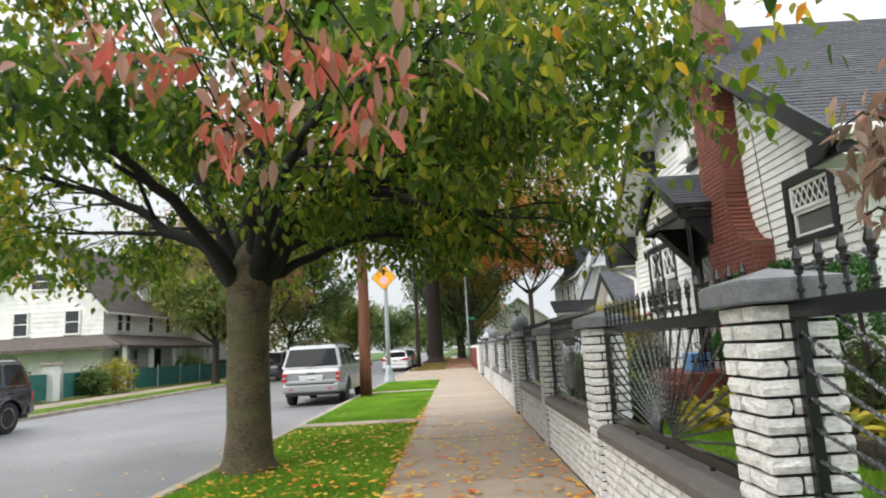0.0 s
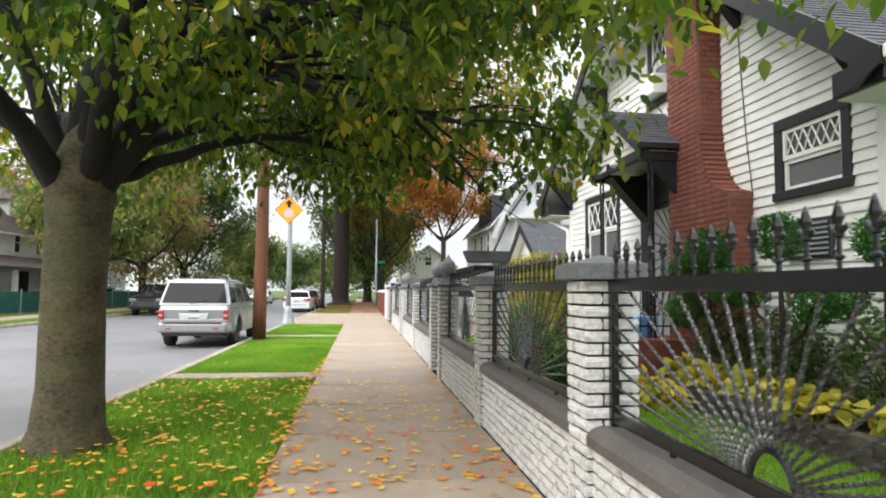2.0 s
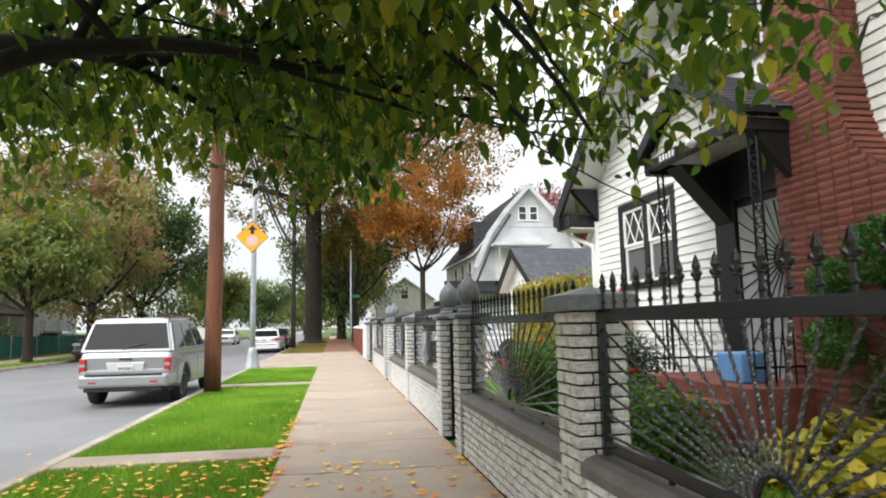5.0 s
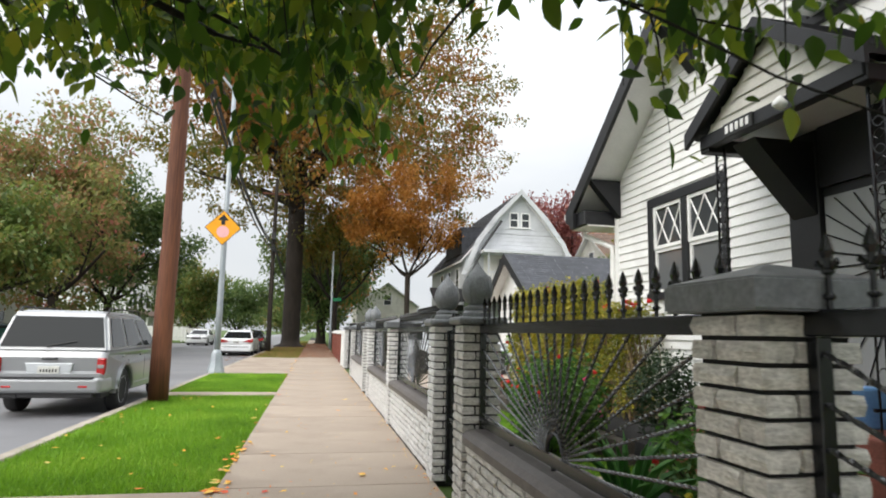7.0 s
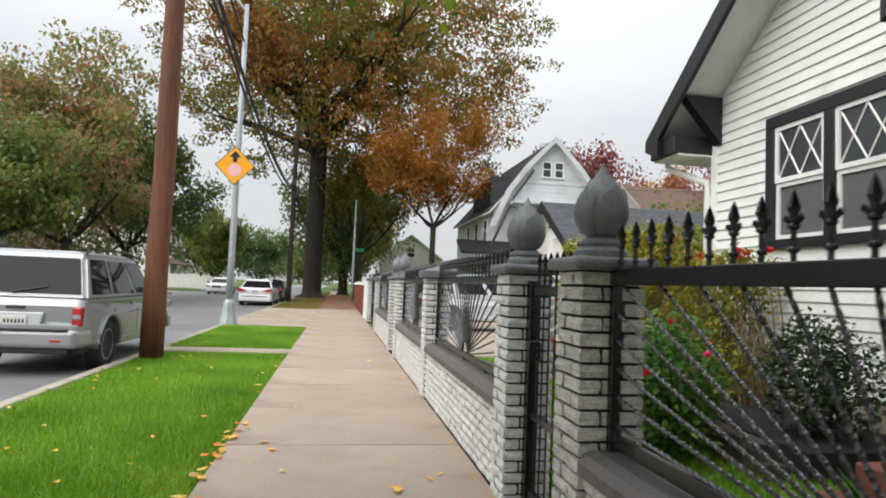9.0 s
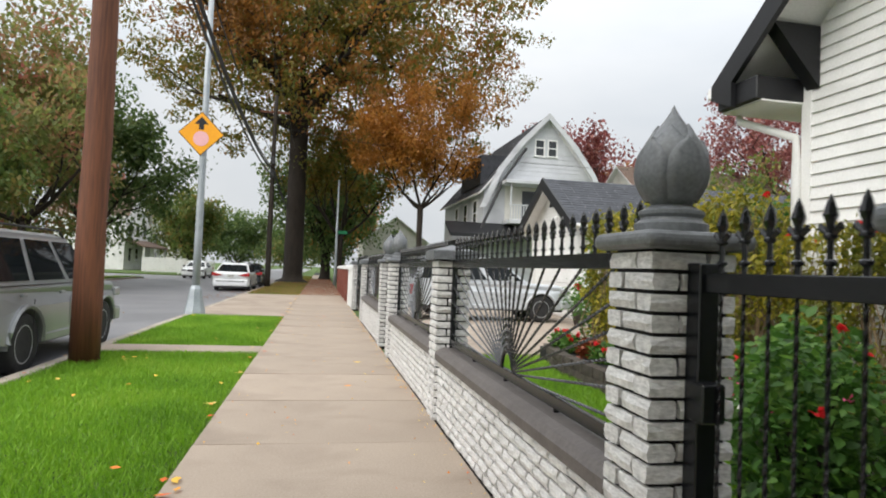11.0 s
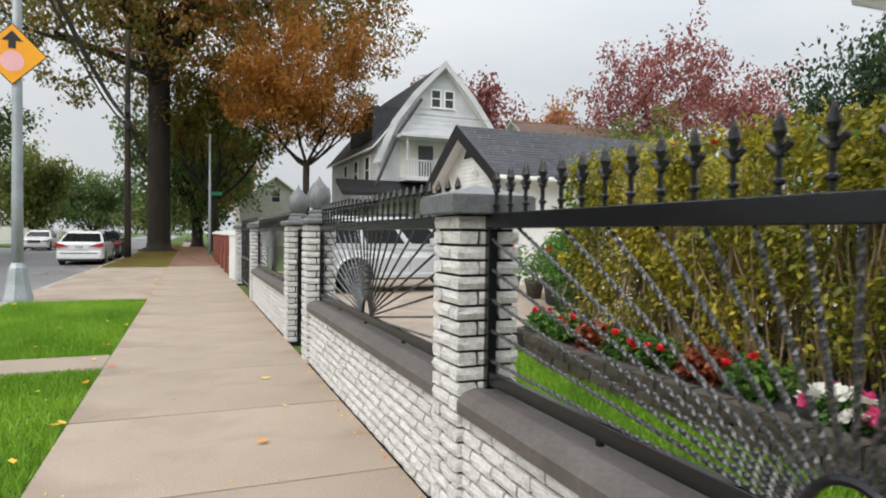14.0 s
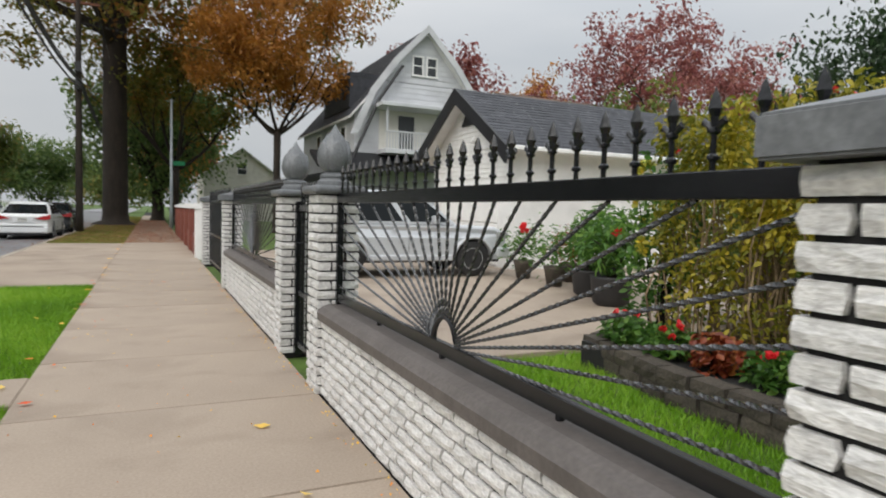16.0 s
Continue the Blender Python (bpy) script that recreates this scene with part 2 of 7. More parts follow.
MAPLE = leaf_material("green_tree_leaves", [(0.0, (34, 60, 22)), (0.4, (74, 104, 32)), (0.72, (132, 146, 44)), (0.9, (196, 174, 54)), (1.0, (214, 130, 50))], 0.45, 0.7)
WILTED = leaf_material("wilted_leaves", [(0.0, (104, 96, 74)), (0.35, (150, 124, 106)), (0.7, (184, 140, 124)), (0.92, (206, 172, 150)), (1.0, (196, 104, 90))], 0.5, 0.45)
REDLEAF = leaf_material("red_autumn_leaves", [(0.0, (104, 108, 62)), (0.3, (164, 118, 84)), (0.6, (204, 108, 92)), (0.85, (218, 96, 88)), (1.0, (222, 140, 72))])
OAKLEAF = leaf_material("oak_leaves", [(0.0, (74, 84, 36)), (0.4, (108, 112, 46)), (0.75, (146, 120, 52)), (1.0, (178, 112, 52))], 0.5, 0.45)
RUSTLEAF = leaf_material("rust_leaves", [(0.0, (132, 94, 42)), (0.5, (178, 120, 50)), (1.0, (198, 150, 74))], 0.5, 0.5)
OAKRUST = leaf_material("rusting_oak_leaves", [(0.0, (104, 78, 38)), (0.5, (148, 100, 46)), (1.0, (180, 128, 60))], 0.5, 0.5)
BROWNFALL = leaf_material("brown_fallen_leaves", [(0.0, (112, 62, 46)), (0.5, (150, 92, 64)), (1.0, (156, 120, 72))], 0.7, 0.15)
CRIMSON = leaf_material("crimson_leaves", [(0.0, (104, 56, 58)), (0.5, (152, 88, 86)), (1.0, (182, 128, 110))])
DARKLEAF = leaf_material("dark_green_leaves", [(0.0, (58, 82, 48)), (0.5, (98, 122, 68)), (1.0, (140, 152, 90))], 0.5, 0.6)
MIXLEAF = leaf_material("turning_leaves", [(0.0, (76, 102, 48)), (0.55, (112, 128, 62)), (0.85, (150, 130, 70)), (1.0, (170, 112, 76))], 0.5, 0.5)
REDTOP = leaf_material("reddening_leaves", [(0.0, (100, 122, 64)), (0.5, (138, 140, 80)), (0.8, (176, 124, 98)), (1.0, (190, 106, 100))], 0.5, 0.62)
EVERGREEN = leaf_material("evergreen_needles", [(0.0, (26, 44, 26)), (0.6, (48, 70, 40)), (1.0, (78, 98, 56))])
HEDGEY = leaf_material("yellow_green_hedge", [(0.0, (78, 90, 34)), (0.4, (128, 130, 46)), (0.75, (184, 170, 56)), (1.0, (224, 200, 80))], 0.5, 0.5)
SHRUB = leaf_material("garden_shrub", [(0.0, (40, 70, 28)), (0.5, (78, 120, 48)), (0.9, (132, 168, 74)), (1.0, (186, 190, 82))], 0.5, 0.5)
HOSTA = leaf_material("yellowing_hosta", [(0.0, (98, 120, 44)), (0.4, (176, 176, 72)), (0.75, (222, 196, 70)), (1.0, (206, 130, 42))])
TOPIARY = leaf_material("topiary_needles", [(0.0, (34, 76, 28)), (0.5, (62, 116, 44)), (1.0, (104, 150, 66))])
REDFOL = leaf_material("bronze_bedding", [(0.0, (84, 40, 28)), (0.5, (136, 60, 36)), (1.0, (160, 110, 50))])
FALLEN = leaf_material("fallen_leaves", [(0.0, (206, 56, 34)), (0.25, (224, 108, 42)), (0.55, (236, 184, 56)), (0.85, (222, 196, 110)), (1.0, (160, 100, 60))], 0.6, 0.15)
REDFLOWER = leaf_material("red_petals", [(0.0, (196, 20, 30)), (1.0, (230, 50, 56))])
PINKFLOWER = leaf_material("pink_petals", [(0.0, (224, 60, 130)), (1.0, (244, 120, 170))])
WHITEFLOWER = leaf_material("white_petals", [(0.0, (228, 226, 220)), (1.0, (244, 242, 236))])


# ---- mesh helpers ----
def cube_into(bm, x0, x1, y0, y1, z0, z1):
    vs = [bm.verts.new(p) for p in ((x0, y0, z0), (x1, y0, z0), (x1, y1, z0), (x0, y1, z0), (x0, y0, z1), (x1, y0, z1), (x1, y1, z1), (x0, y1, z1))]
    for f in ((3, 2, 1, 0), (4, 5, 6, 7), (0, 1, 5, 4), (1, 2, 6, 5), (2, 3, 7, 6), (3, 0, 4, 7)):
        bm.faces.new([vs[i] for i in f])
    return vs


def block(x0, x1, y0, y1, z0, z1, bevel=0.0, segments=1):
    bm = bmesh.new()
    cube_into(bm, x0, x1, y0, y1, z0, z1)
    if bevel:
        bmesh.ops.bevel(bm, geom=bm.edges[:], offset=bevel, segments=segments, affect="EDGES", profile=0.5)
    return bm


def prism(points, axis, a, b, bevel=0.0):
    """A polygon swept along an axis from a to b. points: (y, z) for x, (x, z) for y, (x, y) for z."""
    bm = bmesh.new()
    def at(p, v):
        return {"x": (v, p[0], p[1]), "y": (p[0], v, p[1]), "z": (p[0], p[1], v)}[axis]
    lo = [bm.verts.new(at(p, a)) for p in points]
    hi = [bm.verts.new(at(p, b)) for p in points]
    bm.faces.new(lo[::-1])
    bm.faces.new(hi)
    for i in range(len(points)):
        j = (i + 1) % len(points)
        bm.faces.new((lo[i], lo[j], hi[j], hi[i]))
    bmesh.ops.recalc_face_normals(bm, faces=bm.faces[:])
    if bevel:
        bmesh.ops.bevel(bm, geom=bm.edges[:], offset=bevel, segments=2, affect="EDGES", profile=0.5)
    return bm


def lathe(profile, sides=20, wobble=None):
    """A turned body about z from (radius, height) pairs."""
    bm = bmesh.new()
    rings = []
    for r, z in profile:
        ring = []
        for i in range(sides):
            a = 2 * math.pi * i / sides
            k = r * (wobble(a, z) if wobble else 1)
            ring.append(bm.verts.new((k * math.cos(a), k * math.sin(a), z)))
        rings.append(ring)
    for p, q in zip(rings, rings[1:]):
        for i in range(sides):
            j = (i + 1) % sides
            bm.faces.new((p[i], p[j], q[j], q[i]))
    bm.faces.new(rings[0][::-1])
    bm.faces.new(rings[-1])
    return bm


def tube_into(bm, pts, radii, sides=8, close=True):
    """A tube through pts with a radius at each."""
    rings = []
    for i, p in enumerate(pts):
        p = Vector(p)
        d = (Vector(pts[min(i + 1, len(pts) - 1)]) - Vector(pts[max(i - 1, 0)])).normalized()
        u = d.cross(Vector((0, 0, 1)) if abs(d.z) < 0.95 else Vector((1, 0, 0))).normalized()
        v = d.cross(u)
        rings.append([bm.verts.new(p + radii[i] * (math.cos(2 * math.pi * k / sides) * u + math.sin(2 * math.pi * k / sides) * v)) for k in range(sides)])
    for p, q in zip(rings, rings[1:]):
        for i in range(sides):
            j = (i + 1) % sides
            bm.faces.new((p[i], p[j], q[j], q[i]))
    if close:
        bm.faces.new(rings[0][::-1])
        bm.faces.new(rings[-1])


def tube(pts, radii, sides=8):
    bm = bmesh.new()
    tube_into(bm, pts, radii, sides)
    bmesh.ops.recalc_face_normals(bm, faces=bm.faces[:])
    return bm


def finish(name, bm, mat, smooth=False):
    me = bpy.data.meshes.new(name)
    bm.to_mesh(me)
    bm.free()
    me.materials.append(mat)
    if smooth:
        me.shade_smooth()
    return me


def part(name, bm, mat, parent=None, label="", smooth=False, m=None):
    """Links a bmesh as one mesh object, under a thing or a part."""
    ob = new(name, finish(name, bm, mat, smooth))
    if parent is not None:
        ob.parent = parent
    if m is not None:
        ob.matrix_basis = m
    return tagged(ob, label) if label else ob


def share(name, me, parent, m):
    ob = new(name, me)
    ob.parent = parent
    ob.matrix_basis = m
    return ob


def thing(name, label, category, m=None, group="", kind=""):
    ob = new(name)
    ob.empty_display_size = 0.1
    if m is not None:
        ob.matrix_basis = m
    return tagged(ob, label, category, group, kind)


def raw_mesh(name, verts, faces, mat):
    """A mesh from numpy arrays: all faces with the same number of corners."""
    me = bpy.data.meshes.new(name)
    nf, k = faces.shape
    me.vertices.add(len(verts))
    me.vertices.foreach_set("co", np.ascontiguousarray(verts, dtype=np.float32).ravel())
    me.loops.add(nf * k)
    me.loops.foreach_set("vertex_index", np.ascontiguousarray(faces, dtype=np.int32).ravel())
    me.polygons.add(nf)
    me.polygons.foreach_set("loop_start", np.arange(0, nf * k, k, dtype=np.int32))
    me.materials.append(mat)
    me.update(calc_edges=True)
    return me


def leaf_cloud(name, places, size, mat, rng, hang=0.6, slim=0.5, spread=0.35):
    """Folded, pointed leaves (two quads each) at the places given; hang: how far they droop."""
    n = len(places)
    s = size * (1 + spread * rng.uniform(-1, 1, n))[:, None]
    yaw = rng.uniform(0, 2 * np.pi, n)
    tilt = np.clip(rng.normal(-hang, 0.45, n), -1.5, 1.2)
    d = np.stack([np.cos(yaw) * np.cos(tilt), np.sin(yaw) * np.cos(tilt), np.sin(tilt)], 1)
    side = np.stack([-np.sin(yaw), np.cos(yaw), np.zeros(n)], 1)
    roll = rng.normal(0, 0.6, n)[:, None]
    up = np.cross(d, side)
    side = np.cos(roll) * side + np.sin(roll) * up
    up = np.cross(d, side)
    w = slim * s * 0.5
    fold = up * s * 0.09
    sag = np.array([0, 0, -1.0]) * s * 0.1
    base, tip = places, places + d * s + sag
    def rim(q, k, sgn):
        return places + d * s * q + sgn * side * w * k + fold * k + sag * q * q
    verts = np.stack([base, rim(0.18, 0.72, 1), rim(0.42, 1.0, 1), rim(0.74, 0.62, 1), tip, rim(0.74, 0.62, -1), rim(0.42, 1.0, -1), rim(0.18, 0.72, -1)], 1).reshape(-1, 3)
    i = np.arange(n)[:, None] * 8
    faces = np.concatenate([i + np.array([[0, 1, 2, 3, 4]]), i + np.array([[0, 4, 5, 6, 7]])], 0)
    return raw_mesh(name, verts, faces, mat)


def in_ball(g, n):
    """n points spread through a ball of radius 1, with soft density towards the middle."""
    u = g.normal(0, 1, (n, 3))
    u /= np.linalg.norm(u, axis=1)[:, None]
    return u * (g.random(n) ** 0.5)[:, None]


def grass_mesh(name, x0, x1, y0, y1, z, count, height, mat, rng, keep=None):
    xy = np.stack([rng.uniform(x0, x1, count), rng.uniform(y0, y1, count)], 1)
    if keep is not None:
        xy = xy[keep(xy)]
    n = len(xy)
    h = height * (1 + 0.5 * rng.uniform(-1, 1, n))
    yaw = rng.uniform(0, 2 * np.pi, n)
    lean = rng.normal(0, 0.5, (n, 2)) * h[:, None]
    w = 0.004 + 0.004 * rng.random(n)
    zc = z(xy) if callable(z) else np.full(n, z)
    p0 = np.stack([xy[:, 0] - w * np.cos(yaw), xy[:, 1] - w * np.sin(yaw), zc - 0.004], 1)
    p1 = np.stack([xy[:, 0] + w * np.cos(yaw), xy[:, 1] + w * np.sin(yaw), zc - 0.004], 1)
    p2 = np.stack([xy[:, 0] + lean[:, 0], xy[:, 1] + lean[:, 1], zc + h], 1)
    verts = np.stack([p0, p1, p2], 1).reshape(-1, 3)
    return raw_mesh(name, verts, np.arange(n * 3).reshape(-1, 3), mat)

# ---- ground, road, kerbs, pavement ----
KERB_X, WALK_L, WALK_R = -3.07, -0.775, 1.10
rng = np.random.default_rng(7)


def structure(name, bm, mat, label, category, smooth=False):
    return tagged(part(name, bm, mat, None, "", smooth), label, category, kind="structure")


structure("ground", block(-900, 900, -900, 900, -1.0, -0.3), SOIL, "grassy earth that spreads to the horizon", "ground")
structure("road", block(-12.9, KERB_X - 0.15, -60, 300, -0.5, -0.12), ASPHALT, "damp grey asphalt street", "road")
structure("road_cross", block(-120, -12.9, 62, 74, -0.5, -0.121), ASPHALT, "grey asphalt side street", "road")
structure("garden_ground", block(WALK_R, 120, -60, 300, -0.5, -0.05), SOIL, "earth under the front gardens and lawns", "ground")
structure("verge_ground", block(KERB_X, WALK_L - 0.012, -60, 300, -0.5, -0.045), SOIL, "earth strip under the grass verge", "ground")
structure("far_verge_ground", block(-120, -13.05, -60, 62, -0.5, -0.02), SOIL, "earth of the gardens across the street", "ground")
structure("far_verge_ground_2", block(-120, -13.05, 74, 300, -0.5, -0.02), SOIL, "earth of the gardens beyond the side street", "ground")

kerb = thing("kerb", "weathered concrete kerb beside the street", "kerb", kind="structure")
kerb_me = finish("kerb_stone", block(KERB_X - 0.148, KERB_X, 0.004, 3.046, -0.4, 0.0, 0.02, 2), KERB)
for k in range(-4, 32):
    share("kerb_stone", kerb_me, kerb, pose(0, 0.48 + 3.05 * k, 0.004 * (k % 2)))
kerb_2 = thing("kerb_far", "concrete kerb across the street", "kerb", kind="structure")
kerb_far_me = finish("kerb_stone", block(-13.05, -12.9, 0.004, 6.09, -0.4, 0.0, 0.02, 2), KERB)
for k in range(-4, 10):
    share("kerb_stone", kerb_far_me, kerb_2, pose(0, 6.1 * k, 0))
far_walk = thing("pavement_far", "pale concrete pavement across the street", "pavement", kind="structure")
far_slab = finish("slab", block(-16.4, -14.6, 0.005, 1.52, -0.2, 0.0, 0.006), CONCRETE)
for k in range(-8, 40):
    share("slab", far_slab, far_walk, pose(0, 1.525 * k, 0))

pavement = thing("pavement", "tan concrete pavement slabs with dark joints", "pavement", kind="structure")


def slab_mesh(x0, x1, length, seed):
    """A slab with softened, slightly uneven edges."""
    bm = bmesh.new()
    r = random.Random(seed)
    nx, ny = 5, 4
    top = [[bm.verts.new((x0 + (x1 - x0) * i / nx, 0.009 + (length - 0.018) * j / ny, r.uniform(-0.0015, 0.0015))) for i in range(nx + 1)] for j in range(ny + 1)]
    for j in range(ny):
        for i in range(nx):
            bm.faces.new((top[j][i], top[j][i + 1], top[j + 1][i + 1], top[j + 1][i]))
    edge = [e for e in bm.edges if e.is_boundary]
    ext = bmesh.ops.extrude_edge_only(bm, edges=edge)["geom"]
    vs = [v for v in ext if isinstance(v, bmesh.types.BMVert)]
    cx, cy = (x0 + x1) / 2, length / 2
    for v in vs:
        v.co.z = -0.012
        v.co.x += 0.004 if v.co.x > cx else -0.004
        v.co.y += math.copysign(0.003, v.co.y - cy)
    ext = bmesh.ops.extrude_edge_only(bm, edges=[e for e in bm.edges if e.is_boundary])["geom"]
    for v in ext:
        if isinstance(v, bmesh.types.BMVert):
            v.co.z = -0.12
    bmesh.ops.recalc_face_normals(bm, faces=bm.faces[:])
    return finish("slab", bm, CONCRETE)


slabs = [slab_mesh(WALK_L, WALK_R + 0.02, 1.525, s) for s in range(4)]
for k in range(-20, 56):
    share("slab", slabs[k % 4], pavement, pose(0, 15.73 + 1.525 * k, random.uniform(-0.002, 0.003)))
structure("pavement_bed", block(WALK_L + 0.02, WALK_R + 0.02, -20, 140, -0.4, -0.04), MORTAR, "dark bedding under the pavement slabs", "pavement")

crossings = thing("pavement_crossing", "concrete strips across the grass verge to the kerb", "pavement", kind="structure")
for y0, y1 in ((12.08, 12.62), (20.72, 21.42)):
    part("slab", block(KERB_X + 0.004, WALK_L - 0.006, y0, y1, -0.2, 0.0, 0.012), CONCRETE, crossings)
apron = thing("pavement_apron", "wide concrete driveway apron across the verge", "driveway", kind="structure")
for y0, y1 in ((27.5, 31.5), (31.51, 35.5), (35.51, 39.6)):
    part("slab", block(KERB_X + 0.004, WALK_L - 0.006, y0, y1, -0.2, -0.002, 0.01), CONCRETE, apron)
drive = thing("driveway", "pale concrete driveway between lawn and garage", "driveway", kind="structure")
for x0, x1 in ((1.46, 4.4), (4.408, 8.0), (8.008, 14)):
    part("slab", block(x0, x1, 20.95, 26.0, -0.2, 0.0, 0.008), CONCRETE, drive)
    part("slab", block(x0, x1, 26.008, 36.0, -0.2, 0.0, 0.008), CONCRETE, drive)
path = thing("garden_path", "concrete path from the garden gate to the stoop", "path", kind="structure")
for x0, x1 in ((1.42, 2.6), (2.608, 3.3)):
    part("slab", block(x0, x1, 11.7, 12.8, -0.2, -0.005, 0.008), CONCRETE, path)

# grass: dense near the walk, thinner far off
tagged(new("verge_grass", grass_mesh("verge_grass", KERB_X + 0.02, WALK_L - 0.03, 2.5, 12.05, -0.04, 60000, 0.055, GRASS, rng)),
       "short green grass verge strewn with leaves", "grass", kind="stuff")
tagged(new("verge_grass", grass_mesh("verge_grass", KERB_X + 0.02, WALK_L - 0.03, 12.64, 20.7, -0.04, 60000, 0.055, GRASS, rng)),
       "bright green mown grass verge", "grass", kind="stuff")
tagged(new("verge_grass", grass_mesh("verge_grass", KERB_X + 0.02, WALK_L - 0.03, 21.44, 27.48, -0.04, 45000, 0.055, GRASS, rng)),
       "bright green mown grass verge", "grass", kind="stuff")
tagged(new("verge_grass", grass_mesh("verge_grass", KERB_X + 0.02, WALK_L - 0.03, 39.62, 90, -0.04, 50000, 0.07, DRYGRASS, rng)),
       "yellowing grass verge covered with brown leaves", "grass", kind="stuff")
tagged(new("verge_grass", grass_mesh("verge_grass", KERB_X + 0.02, WALK_L - 0.03, -3, 2.5, -0.04, 14000, 0.055, GRASS, rng)),
       "short green grass verge", "grass", kind="stuff")
tagged(new("lawn", grass_mesh("lawn", 1.42, 4.6, -2, 11.6, -0.045, 70000, 0.06, GRASS, rng)),
       "bright green front lawn behind the fence", "grass", kind="stuff")
tagged(new("lawn", grass_mesh("lawn", 1.42, 4.4, 12.85, 20.85, -0.045, 60000, 0.06, GRASS, rng)),
       "green lawn strip behind the fence", "grass", kind="stuff")
tagged(new("far_lawn", grass_mesh("far_lawn", -22, -16.4, 5, 62, -0.02, 30000, 0.1, DRYGRASS, rng)),
       "faded lawn across the street", "grass", kind="stuff")
tagged(new("far_lawn", grass_mesh("far_lawn", -14.6, -13.1, 5, 62, -0.02, 16000, 0.08, GRASS, rng)),
       "grass verge across the street", "grass", kind="stuff")

# fallen leaves on verge, walk and road
def flat_leaves(name, xy, z, label, size=0.075, mat=None):
    n = len(xy)
    yaw = rng.uniform(0, 2 * np.pi, n)
    s = size * rng.uniform(0.55, 1.25, n)
    d = np.stack([np.cos(yaw), np.sin(yaw)], 1) * s[:, None]
    e = np.stack([-np.sin(yaw), np.cos(yaw)], 1) * s[:, None] * 0.27
    def p(a, lift):
        return np.concatenate([a, (z + lift)[:, None]], 1)
    curl = lambda: rng.uniform(0.004, 0.02, n)
    verts = np.stack([p(xy - d / 2, curl()), p(xy + e - d * 0.05, curl()), p(xy + d / 2, curl()), p(xy - e - d * 0.05, curl())], 1).reshape(-1, 3)
    ob = new(name, raw_mesh(name, verts, np.arange(n * 4).reshape(-1, 4), mat or FALLEN))
    return tagged(ob, label, "fallen leaves", kind="stuff")


def fl(n, x0, x1, y0, y1):
    return np.stack([rng.uniform(x0, x1, n), rng.uniform(y0, y1, n)], 1)


xy = np.concatenate([fl(1050, KERB_X, WALK_L, 3.0, 12.0), fl(30, KERB_X, WALK_L, 12.6, 20), fl(9, KERB_X, WALK_L, 20, 27)])
flat_leaves("fallen_leaves", xy, np.full(len(xy), 0.02), "yellow and orange leaves fallen on the grass verge", 0.085)
edge = np.stack([rng.normal(WALK_L, 0.05, 300), 2 + 13 * rng.random(300) ** 1.6], 1)
edge2 = np.stack([rng.normal(WALK_L - 0.02, 0.04, 40), rng.uniform(16, 40, 40)], 1)
edge3 = np.stack([WALK_R - np.abs(rng.normal(0, 0.06, 40)), rng.uniform(3, 12, 40)], 1)
xy = np.concatenate([fl(640, WALK_L, WALK_R - 0.05, 2.5, 10.2), fl(60, WALK_L, WALK_R - 0.05, 10.2, 11.5), fl(14, WALK_L, WALK_R - 0.05, 11, 14), fl(7, WALK_L, WALK_R, 14, 28), edge, edge2, edge3])
flat_leaves("fallen_leaves", xy, np.full(len(xy), 0.008), "red and yellow leaves fallen on the pavement", 0.1)
xy = np.concatenate([fl(350, WALK_L, WALK_R, 2, 30), np.stack([WALK_R - np.abs(rng.normal(0, 0.05, 500)), rng.uniform(2, 30, 500)], 1)])
flat_leaves("leaf_litter", xy, np.full(len(xy), 0.004), "tiny brown leaf crumbs on the pavement", 0.022)
xy = np.concatenate([fl(120, -8, KERB_X - 0.2, 5, 14), fl(60, -12.5, KERB_X - 0.2, 8, 30), np.stack([rng.normal(KERB_X - 0.22, 0.08, 160), rng.uniform(4, 30, 160)], 1)])
flat_leaves("fallen_leaves", xy, np.full(len(xy), -0.116), "scattered leaves on the street", 0.07)
xy = np.concatenate([fl(7500, WALK_L, WALK_R, 39.8, 75), fl(3200, KERB_X, WALK_L, 39.8, 75), fl(900, KERB_X - 1.5, KERB_X, 36, 70)])
flat_leaves("fallen_leaves", xy, np.where(xy[:, 0] < KERB_X, -0.116, np.where(xy[:, 0] < WALK_L, 0.02, 0.004)), "carpet of red-brown leaves under the oak", 0.11, BROWNFALL)
xy = np.stack([rng.normal(-13.3, 0.7, 1500), rng.uniform(20, 60, 1500)], 1)
flat_leaves("fallen_leaves", xy, np.where(xy[:, 0] > -12.9, -0.116, 0.02), "brown leaves along the far kerb", 0.1, BROWNFALL)
xy = fl(60, 1.5, 3.6, 1, 11.6)
flat_leaves("fallen_leaves", xy, np.full(len(xy), 0.025), "orange leaves fallen on the lawn", 0.07)

# ---- the brick and iron front fence ----
FX, PW, COURSE = 1.10, 0.30, 0.068
PCX = FX + PW / 2


